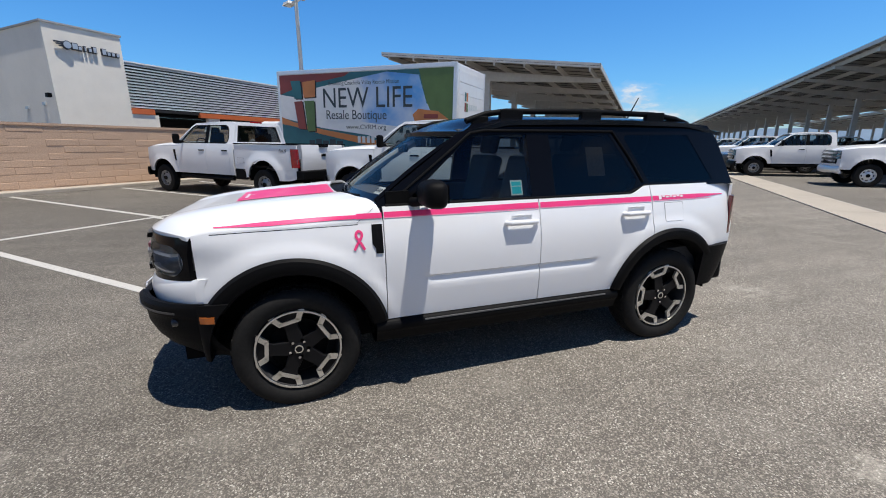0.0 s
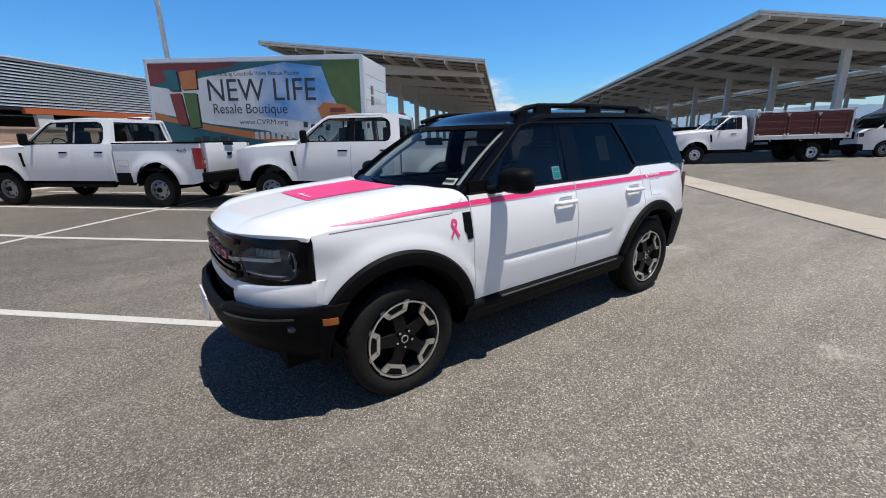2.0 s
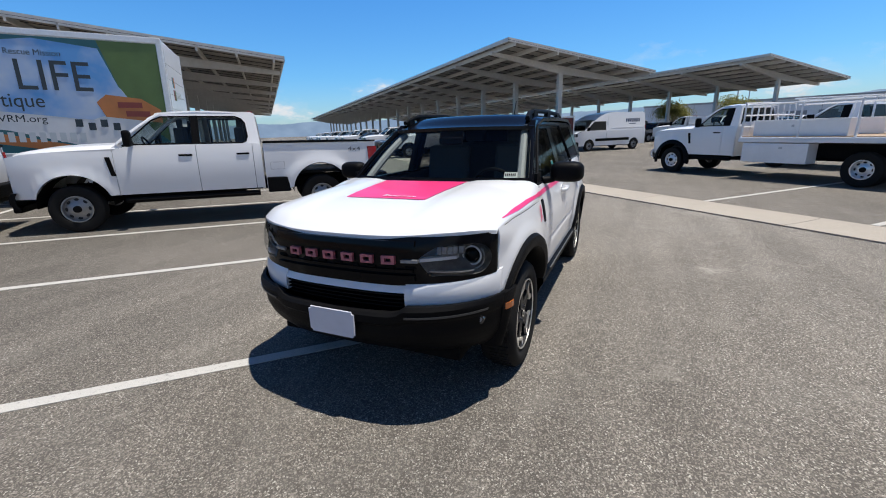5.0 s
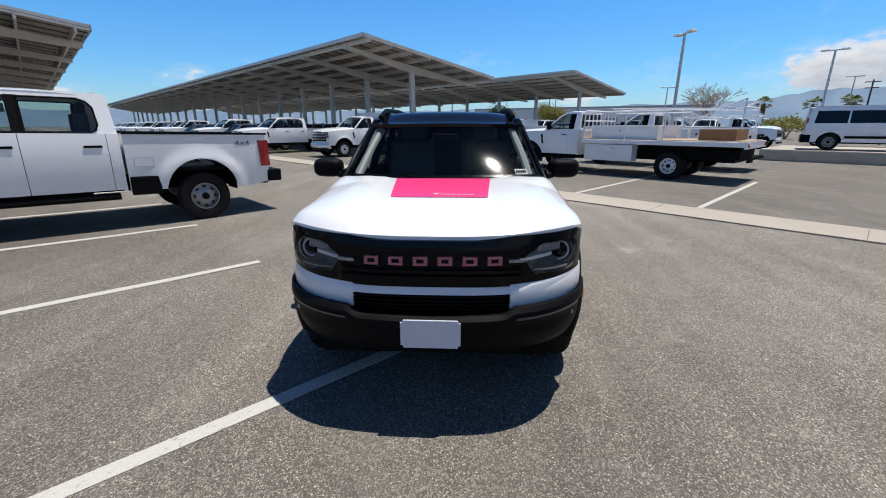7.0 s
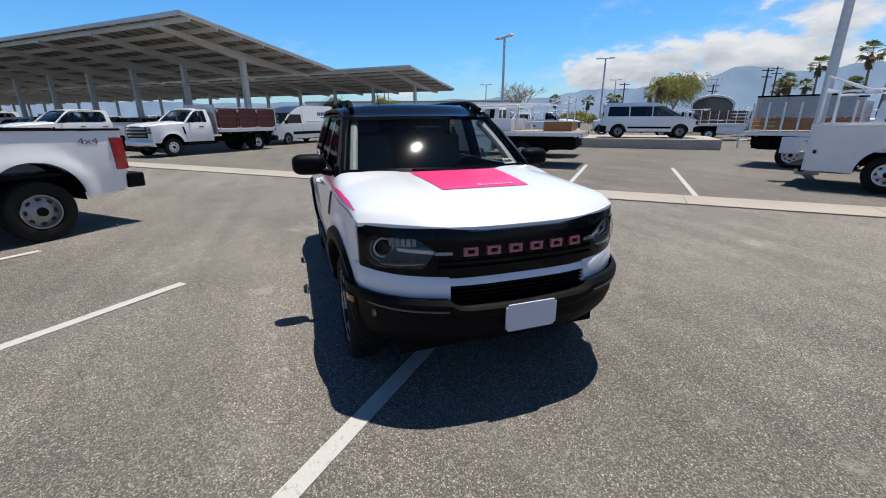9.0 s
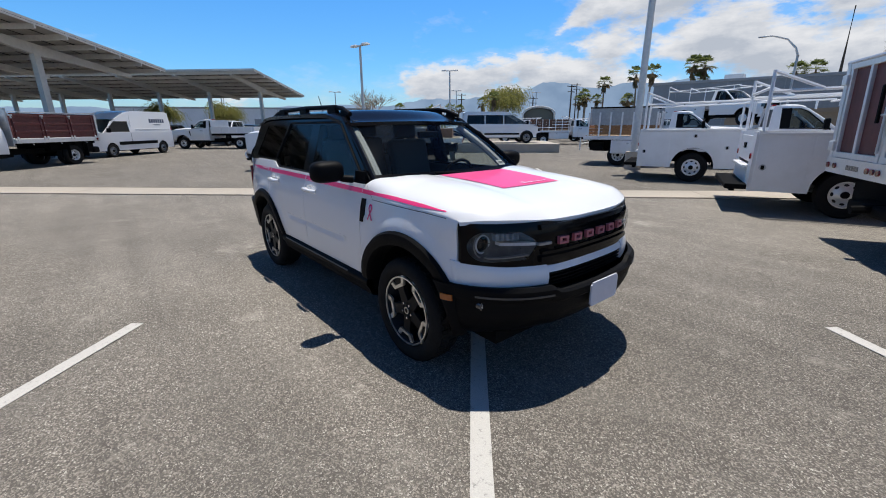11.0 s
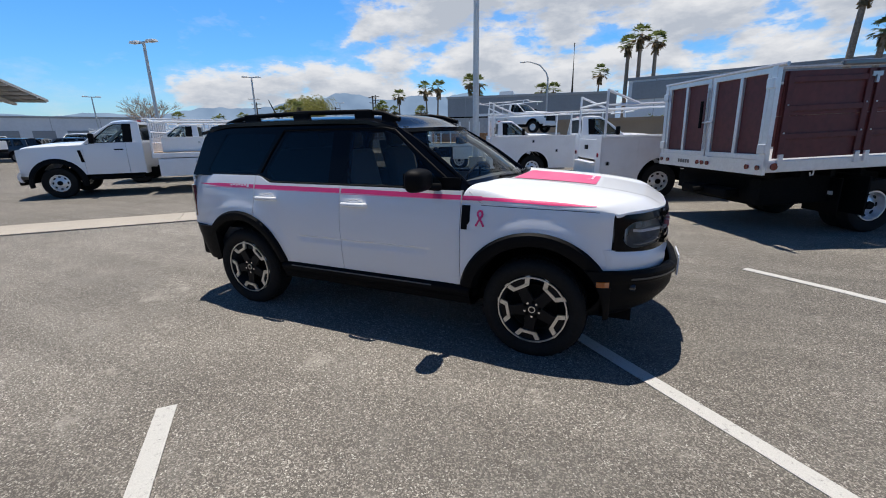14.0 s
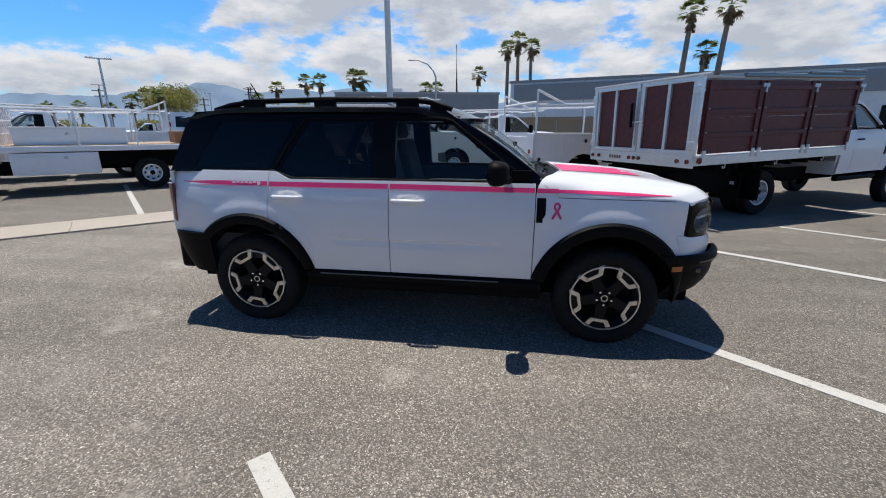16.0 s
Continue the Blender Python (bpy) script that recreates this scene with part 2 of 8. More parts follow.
def line_mat():
    """White road paint, worn through to the asphalt in small flecks."""
    m = mat("road_paint", (0.53, 0.51, 0.47), 0.75, grain=0.10, scale=160, bump=0.4)
    nt = m.node_tree
    b = nt.nodes["Principled BSDF"]
    N, K = nt.nodes.new, nt.links.new
    n = N("ShaderNodeTexNoise"); n.inputs["Scale"].default_value = 26; n.inputs["Detail"].default_value = 8; n.inputs["Roughness"].default_value = 0.8
    tc = N("ShaderNodeTexCoord"); K(tc.outputs["Object"], n.inputs["Vector"])
    r = N("ShaderNodeMapRange"); r.inputs[1].default_value, r.inputs[2].default_value = 0.56, 0.66
    r.inputs[3].default_value, r.inputs[4].default_value = 0.0, 0.75
    K(n.outputs[0], r.inputs[0])
    mx = N("ShaderNodeMixRGB"); mx.inputs[2].default_value = (0.16, 0.15, 0.14, 1)
    K(r.outputs[0], mx.inputs[0])
    src = b.inputs["Base Color"].links[0].from_socket
    K(src, mx.inputs[1]); K(mx.outputs[0], b.inputs["Base Color"])
    return m


ASPHALT, LINE = asphalt_mat(), line_mat()
WHITE = mat("white_paint", (0.83, 0.835, 0.845), 0.38, coat=0.8, stain=0.10, stain_scale=1.3, stain_color=(0.72, 0.70, 0.67), spec=0.2)
WHITE_DULL = mat("white_enamel", (0.85, 0.855, 0.86), 0.42, coat=0.4, stain=0.22, stain_scale=2.5, stain_color=(0.58, 0.55, 0.50))
BLACK = mat("gloss_black", (0.004, 0.004, 0.005), 0.12, coat=0.0, spec=0.13)
ROOFBLK = mat("metallic_black", (0.004, 0.005, 0.008), 0.14, coat=0.0, spec=0.28)
PLASTIC = mat("black_plastic", (0.006, 0.006, 0.0065), 0.52, grain=0.15, scale=300, bump=0.15, spec=0.07)
DARK = mat("underbody", (0.005, 0.005, 0.005), 0.85, spec=0.1, grain=0.3, scale=30)
RUBBER = mat("tyre_rubber", (0.011, 0.0107, 0.0105), 0.78, spec=0.2, grain=0.2, scale=60, stain=0.25, stain_scale=5, stain_color=(0.026, 0.024, 0.021))
WHEELBLK = mat("wheel_black", (0.008, 0.008, 0.009), 0.42, spec=0.15)
SILVER = mat("machined_alloy", (0.72, 0.70, 0.66), 0.33, metal=0.85, grain=0.06, scale=120)
STEELW = mat("painted_steel_wheel", (0.30, 0.305, 0.31), 0.4, metal=0.6, grain=0.08, scale=60)
CHROME = mat("chrome", (0.75, 0.76, 0.78), 0.12, metal=1.0)
PINK = mat("pink_vinyl", (0.86, 0.045, 0.20), 0.36, coat=0.2, grain=0.04, scale=9)
PINKPALE = mat("pale_pink_vinyl", (0.86, 0.30, 0.44), 0.38, coat=0.2)
PINKDULL = mat("pink_letters", (0.42, 0.12, 0.15), 0.38, coat=0.3, grain=0.1, scale=60)
WHITEVIN = mat("white_vinyl", (0.82, 0.74, 0.78), 0.35)
AMBER = mat("amber_lens", (0.40, 0.10, 0.010), 0.2, coat=0.8)
RED = mat("red_lens", (0.30, 0.005, 0.010), 0.16, coat=0.9, grain=0.25, scale=25)
LENS = mat("smoked_lens", (0.035, 0.037, 0.040), 0.10, coat=1.0, grain=0.25, scale=14)
LENSRING = mat("lamp_ring", (0.30, 0.31, 0.32), 0.25, metal=0.4, coat=0.5)
SEAT = mat("seat_cloth", (0.055, 0.055, 0.058), 0.8, grain=0.25, scale=90, bump=0.2)
DASH = mat("dashboard_grey", (0.060, 0.062, 0.066), 0.7, grain=0.15, scale=90, bump=0.2)
LAMPGREY = mat("lamp_grey", (0.26, 0.265, 0.275), 0.3, metal=0.2, coat=0.6, grain=0.2, scale=40)
SILLGREY = mat("sill_grey", (0.10, 0.10, 0.10), 0.5)
TAILDARK = mat("dark_tail_lens", (0.13, 0.006, 0.008), 0.15, coat=0.8)
GREYSHEET = mat("price_sheet", (0.22, 0.225, 0.22), 0.7, grain=0.15, scale=60)
NAVY = mat("navy_vinyl", (0.05, 0.07, 0.14), 0.5)
LAMPBOWL = mat("lamp_bowl", (0.13, 0.125, 0.12), 0.30, coat=0.4, grain=0.3, scale=20)
LAMPRING = mat("lamp_light_guide", (0.78, 0.79, 0.80), 0.25, coat=0.6)
CREASEGREY = mat("lamp_dark_grey", (0.05, 0.051, 0.054), 0.35, coat=0.4)
TRIMGREY = mat("grey_trim", (0.27, 0.28, 0.275), 0.6, grain=0.1, scale=50)
PAPER = mat("paper", (0.55, 0.55, 0.53), 0.7)
TEAL = mat("teal_print", (0.02, 0.42, 0.48), 0.5)
PLATE = mat("plate_blank", (0.62, 0.64, 0.72), 0.4, coat=0.3, grain=0.03, scale=20)
GLASS = glass_mat("clear_glass", (0.66, 0.72, 0.71))
SCREENGLASS = glass_mat("dusty_windscreen_glass", (0.76, 0.82, 0.81), 0.9, 0.06)
TINT = glass_mat("privacy_glass", (0.19, 0.195, 0.195))
LAMPGLASS = glass_mat("lamp_glass", (0.80, 0.81, 0.82))
TINTDEEP = glass_mat("deep_privacy_glass", (0.07, 0.07, 0.072))
SHEETGREY = mat("side_sheet_grey", (0.40, 0.41, 0.42), 0.45, grain=0.12, scale=9, stain=0.25, stain_scale=2, stain_color=(0.30, 0.31, 0.32))
BROWNBOARD = mat("dark_stake_board", (0.15, 0.075, 0.045), 0.7, grain=0.2, scale=14, vary=0.15)
DOORSEAM = mat("panel_seam", (0.16, 0.16, 0.165), 0.7)
CONCRETE = mat("concrete", (0.45, 0.395, 0.325), 0.85, grain=0.14, scale=70, stain=0.5, stain_scale=1.4, stain_color=(0.27, 0.245, 0.21), bump=0.3)
GUTTER = mat("gutter_concrete", (0.42, 0.37, 0.305), 0.85, grain=0.14, scale=70, stain=0.45, stain_scale=1.1, stain_color=(0.31, 0.275, 0.23), bump=0.3)
BLOCK = mat("split_block", (0.54, 0.375, 0.265), 0.9, grain=0.14, scale=30, stain=0.35, stain_scale=0.8, stain_color=(0.46, 0.31, 0.215), bump=0.5, vary=0.03)
MORTAR = mat("mortar", (0.52, 0.36, 0.255), 0.95, grain=0.15, scale=50)
STUCCO = mat("stucco", (0.86, 0.81, 0.72), 0.9, grain=0.06, scale=90, stain=0.2, stain_scale=0.5, bump=0.3)
STUCCO2 = mat("stucco_grey", (0.40, 0.40, 0.40), 0.9, grain=0.06, scale=60, stain=0.2, stain_scale=0.3)
LOUVER = mat("louver_metal", (0.84, 0.85, 0.86), 0.45, metal=0.0, grain=0.05, scale=8)
# near-black for joints and print; also stands for shade in bays, louvres and wheels
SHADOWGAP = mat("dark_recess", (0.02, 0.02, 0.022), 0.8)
ORANGE = mat("orange_fascia", (0.62, 0.15, 0.045), 0.45, grain=0.06, scale=5)
CANOPY = mat("canopy_steel", (0.61, 0.595, 0.56), 0.5, metal=0.15, grain=0.06, scale=6, stain=0.25, stain_scale=0.6, stain_color=(0.42, 0.40, 0.37))
DECK = mat("module_underside", (0.30, 0.28, 0.245), 0.55, grain=0.08, scale=4, stain=0.3, stain_scale=0.8)
GALV = mat("galvanised", (0.52, 0.54, 0.56), 0.42, metal=0.7, grain=0.12, scale=18)
ALU = mat("aluminium", (0.74, 0.75, 0.76), 0.36, metal=0.55, grain=0.05, scale=25)
MAROON = mat("maroon_board", (0.115, 0.024, 0.022), 0.55, grain=0.22, scale=12, stain=0.3, stain_scale=3, stain_color=(0.07, 0.016, 0.015), vary=0.10)
PLANK = mat("bed_plank", (0.42, 0.31, 0.21), 0.75, grain=0.2, scale=25, vary=0.14)
CRATE = mat("crate_wood", (0.33, 0.17, 0.075), 0.8, grain=0.25, scale=20, vary=0.15)
GREYPAINT = mat("grey_car_paint", (0.10, 0.105, 0.115), 0.3, coat=1.0)
DARKPAINT = mat("dark_car_paint", (0.02, 0.022, 0.028), 0.28, coat=1.0)
BARK = mat("palm_bark", (0.27, 0.205, 0.15), 0.95, grain=0.35, scale=9, bump=0.6)
FROND = mat("palm_frond", (0.155, 0.185, 0.06), 0.6, grain=0.3, scale=3)
DRYFROND = mat("dry_frond", (0.22, 0.16, 0.085), 0.85, grain=0.3, scale=3)
LEAF = mat("desert_leaf", (0.29, 0.28, 0.085), 0.65, grain=0.35, scale=2)
TWIG = mat("bare_twig", (0.34, 0.28, 0.22), 0.9, grain=0.25, scale=12)


def leafy(m, share=0.45):
    """Thin leaves: part of the light passes through them."""
    nt = m.node_tree
    b, out = nt.nodes["Principled BSDF"], nt.nodes["Material Output"]
    tl, mx = nt.nodes.new("ShaderNodeBsdfTranslucent"), nt.nodes.new("ShaderNodeMixShader")
    nt.links.new(b.inputs["Base Color"].links[0].from_socket, tl.inputs[0])
    mx.inputs[0].default_value = share
    nt.links.new(b.outputs[0], mx.inputs[1]); nt.links.new(tl.outputs[0], mx.inputs[2])
    nt.links.new(mx.outputs[0], out.inputs[0])


for leaf_material in (FROND, DRYFROND, LEAF):
    leafy(leaf_material)
PALEPOLE = mat("pale_pole", (0.62, 0.62, 0.60), 0.5, grain=0.08, scale=9)
WOODPOLE = mat("utility_pole_wood", (0.10, 0.075, 0.055), 0.9, grain=0.25, scale=10)


# ---- mesh helpers ----
def part(name, bm, material, parent=None, label="", smooth=False, bevel=0.0):
    """Links a bmesh as one mesh object under a thing or a part."""
    me = bpy.data.meshes.new(name)
    bmesh.ops.recalc_face_normals(bm, faces=bm.faces[:])
    if material in (GLASS, TINT, TINTDEEP, SCREENGLASS):
        for f in bm.faces:
            if f.normal.z < 0:
                f.normal_flip()
    bm.to_mesh(me)
    bm.free()
    me.materials.append(material)
    ob = new(name, me)
    if smooth:
        me.shade_smooth()
        me.set_sharp_from_angle(angle=radians(38))
    if bevel:
        md = ob.modifiers.new("edge", "BEVEL")
        md.width, md.segments, md.limit_method = bevel, 2, "ANGLE"
    if parent:
        ob.parent = parent
    if label:
        ob["label"] = label
    return ob


def thing(name, label, category, m=None, group="", kind=""):
    ob = new(name)
    ob.empty_display_size = 0.2
    if m is not None:
        ob.matrix_world = m
    return tagged(ob, label, category, group, kind)


def box(bm, c, s, m=None):
    """A box with centre c and full sizes s."""
    vs = []
    for dx in (-.5, .5):
        for dy in (-.5, .5):
            for dz in (-.5, .5):
                p = Vector((c[0] + dx * s[0], c[1] + dy * s[1], c[2] + dz * s[2]))
                vs.append(bm.verts.new(m @ p if m else p))
    for f in ((0, 1, 3, 2), (4, 6, 7, 5), (0, 4, 5, 1), (2, 3, 7, 6), (0, 2, 6, 4), (1, 5, 7, 3)):
        bm.faces.new([vs[i] for i in f])
    return bm


def boxes(*list_of):
    bm = bmesh.new()
    for c, s in list_of:
        box(bm, c, s)
    return bm


def tube(bm, pts, r, n=8, r2=None, caps=True):
    """A round bar along the points, from radius r to r2."""
    pts = [Vector(p) for p in pts]
    rings = []
    for i, p in enumerate(pts):
        a = pts[min(i + 1, len(pts) - 1)] - pts[max(i - 1, 0)]
        q = a.to_track_quat("Z", "Y")
        k = r if r2 is None else r + (r2 - r) * i / (len(pts) - 1)
        rings.append([bm.verts.new(p + q @ Vector((k * math.cos(2 * math.pi * j / n), k * math.sin(2 * math.pi * j / n), 0))) for j in range(n)])
    for a, b in zip(rings, rings[1:]):
        for j in range(n):
            bm.faces.new((a[j], a[(j + 1) % n], b[(j + 1) % n], b[j]))
    if caps:
        bm.faces.new(rings[0][::-1]); bm.faces.new(rings[-1])
    return bm


def revolve(bm, profile, c=(0, 0, 0), n=40):
    """Turns (radius, y) points about the y axis through c."""
    rings = []
    for r, y in profile:
        if r < 1e-5:
            rings.append([bm.verts.new((c[0], c[1] + y, c[2]))] * n)
        else:
            rings.append([bm.verts.new((c[0] + r * math.cos(2 * math.pi * j / n), c[1] + y, c[2] + r * math.sin(2 * math.pi * j / n))) for j in range(n)])
    for a, b in zip(rings, rings[1:]):
        for j in range(n):
            f = []
            for v in (a[j], a[(j + 1) % n], b[(j + 1) % n], b[j]):
                if v not in f:
                    f.append(v)
            if len(f) > 2:
                bm.faces.new(f)
    return bm


def sheet(bm, nu, nv, fn, thick=None):
    """A grid of points fn(a, b), a and b from 0 to 1; thick: a vector to a second, closed back."""
    g = [[bm.verts.new(fn(i / nu, j / nv)) for j in range(nv + 1)] for i in range(nu + 1)]
    for i in range(nu):
        for j in range(nv):
            bm.faces.new((g[i][j], g[i + 1][j], g[i + 1][j + 1], g[i][j + 1]))
    if thick is not None:
        t = Vector(thick)
        rim = [g[i][0] for i in range(nu + 1)] + [g[nu][j] for j in range(1, nv + 1)] + [g[i][nv] for i in range(nu - 1, -1, -1)] + [g[0][j] for j in range(nv - 1, 0, -1)]
        low = [bm.verts.new(v.co + t) for v in rim]
        for k in range(len(rim)):
            bm.faces.new((rim[k], rim[(k + 1) % len(rim)], low[(k + 1) % len(rim)], low[k]))
    return bm


def holed(bm, outer, holes, to3d, thick):
    """A flat panel with holes: outlines in its plane, to3d maps (a, b) to space, thick is a vector."""
    t = Vector(thick)
    loops, edges = [], []
    for loop in (outer, *holes):
        vs = [bm.verts.new(to3d(*p)) for p in loop]
        loops.append(vs)
        edges += [bm.edges.new((vs[i], vs[(i + 1) % len(vs)])) for i in range(len(vs))]
    bmesh.ops.triangle_fill(bm, edges=edges, use_beauty=True, use_dissolve=False)
    for vs in loops:
        back = [bm.verts.new(v.co + t) for v in vs]
        for i in range(len(vs)):
            j = (i + 1) % len(vs)
            bm.faces.new((vs[i], vs[j], back[j], back[i]))
    return bm


def side_panel(bm, x0, x1, zlist, zlo, zhi, Y, sign, arches=(), nx=24, skirt=0.025):
    """A body side from x0 to x1 between zlo(x) and zhi(x), at half width Y(x, z), cut round by wheel arches (x, z, r)."""
    xs = {round(x0 + (x1 - x0) * i / nx, 4) for i in range(nx + 1)}
    for ax, az, ar in arches:
        for k in range(33):
            x = ax - ar * math.cos(math.pi * k / 32)
            if x0 <= x <= x1:
                xs.add(round(x, 4))
    xs = sorted(xs)

    def low(x):
        z = zlo(x)
        for ax, az, ar in arches:
            if abs(x - ax) < ar:
                z = max(z, az + math.sqrt(ar * ar - (x - ax) ** 2))
        return min(z, zhi(x) - 0.002)
    g = []
    for x in xs:
        lo, hi = low(x), zhi(x)
        g.append([bm.verts.new((x, sign * Y(x, z), z)) for z in [lo] + [min(max(z, lo), hi) for z in zlist] + [hi]])
    n = len(g[0])
    for a, b in zip(g, g[1:]):
        for j in range(n - 1):
            bm.faces.new((a[j], b[j], b[j + 1], a[j + 1]))
    rim = [c[0] for c in g] + g[-1][1:] + [c[-1] for c in g[-2::-1]] + g[0][-2:0:-1]
    back = [bm.verts.new(v.co + Vector((0, -sign * skirt, 0))) for v in rim]
    for k in range(len(rim)):
        j = (k + 1) % len(rim)
        bm.faces.new((rim[k], rim[j], back[j], back[k]))
    bmesh.ops.remove_doubles(bm, verts=bm.verts[:], dist=0.0006)
    return bm


def lettering(name, text, size, material, parent, m, label="", depth=0.003, stretch=1.0):
    """Words in the built-in font as a mesh, lying in the xy plane of m."""
    cu = bpy.data.curves.new(name, "FONT")
    cu.body, cu.size, cu.extrude, cu.align_x, cu.align_y = text, size, depth, "CENTER", "CENTER"
    tmp = bpy.data.objects.new(name, cu)
    me = bpy.data.meshes.new_from_object(tmp)
    bpy.data.objects.remove(tmp)
    bpy.data.curves.remove(cu)
    me.transform(m @ Matrix.Diagonal((stretch, 1, 1, 1)))
    me.materials.clear()
    me.materials.append(material)
    ob = new(name, me)
    ob.parent = parent
    if label:
        ob["label"] = label
    return ob


def clampf(v, a=0.0, b=1.0):
    return max(a, min(b, v))


def step(a, b, v):
    t = clampf((v - a) / (b - a))
    return t * t * (3 - 2 * t)


# ---- the lot: u runs along the aisle, w across it, from the block wall to the gutter and beyond ----
TURN = 46.5
LOT = pose(0, 0, 0, 0, 0, TURN)


def rise(w):
    """The pavement climbs gently towards the block wall."""
    return 0.023 * max(0.0, min(-w - 1.5, 13.5))


def at(u, w, turn=0.0, z=0.0):
    """A pose in the lot; turn: heading in degrees from u."""
    return LOT @ pose(u, w, rise(w) + z, 0, 0, turn)


def lot_point(u, w, z=0.0):
    return LOT @ Vector((u, w, z))


def build_ground():
    bm = bmesh.new()
    us = [-1500, -300, -90, -40, -20, 0, 20, 40, 90, 300, 1500]
    ws = [-1500, -300, -60, -15, -12, -9, -6, -3, -1.5, 0, 5, 12, 30, 60, 300, 1500]
    g = [[bm.verts.new(lot_point(u, w, rise(w))) for w in ws] for u in us]
    for i in range(len(us) - 1):
        for j in range(len(ws) - 1):
            bm.faces.new((g[i][j], g[i + 1][j], g[i + 1][j + 1], g[i][j + 1]))
    tagged(part("ground", bm, ASPHALT), "grey weathered asphalt lot with pale aggregate and dusty patches", "ground", kind="structure")


def build_line(u0, w0, u1, w1, width=0.105, group="white stall lines"):
    bm = bmesh.new()
    d = Vector((u1 - u0, w1 - w0))
    n = Vector((-d.y, d.x)).normalized() * width / 2
    k = max(1, int(d.length / 1.0))

    def f(a, b):
        p = Vector((u0, w0)) + d * a + n * (2 * b - 1)
        return lot_point(p.x, p.y, rise(p.y) + 0.005)
    sheet(bm, k, 1, f, (0, 0, -0.004))
    tagged(part("parking_line", bm, LINE), "worn white painted stall line on asphalt", "parking line", group, "structure")


def build_lot():
    build_ground()
    for k in range(-8, 4):
        u = 0.70 + 2.67 * k
        if k == 1:
            build_line(3.57, -0.95, 3.67, -1.7)
            build_line(3.67, -1.7, 3.70, -4.7)
            continue
        if k == 0:
            build_line(0.775, -1.2, 0.765, -7.45)
        else:
            build_line(u - 0.03, -1.2, u + 0.07, -7.45)
        build_line(u, -7.45, u, -13.6)
    build_line(-21.0, -7.45, 9.0, -7.45)
    for k in range(-1, 2):
        u = 0.6 + 2.65 * k
        build_line(u, 6.35, u - 0.08, 11.8)
    # V-gutter of concrete slabs
    for k in range(-24, 12):
        bm = bmesh.new()
        u0, u1 = k * 3.0 + 0.006, k * 3.0 + 2.994
        def f(a, b):
            return lot_point(u0 + (u1 - u0) * a, 5.22 + 1.0 * b, 0.024 - 0.016 * math.sin(math.pi * b))
        sheet(bm, 1, 4, f, (0, 0, -0.03))
        tagged(part("gutter_slab", bm, GUTTER), "pale concrete drainage gutter slab across the asphalt", "gutter", "concrete gutter slabs", "structure")
    build_line(-30, 6.265, 9, 6.265, 0.07, "white gutter edge line")


build_lot()


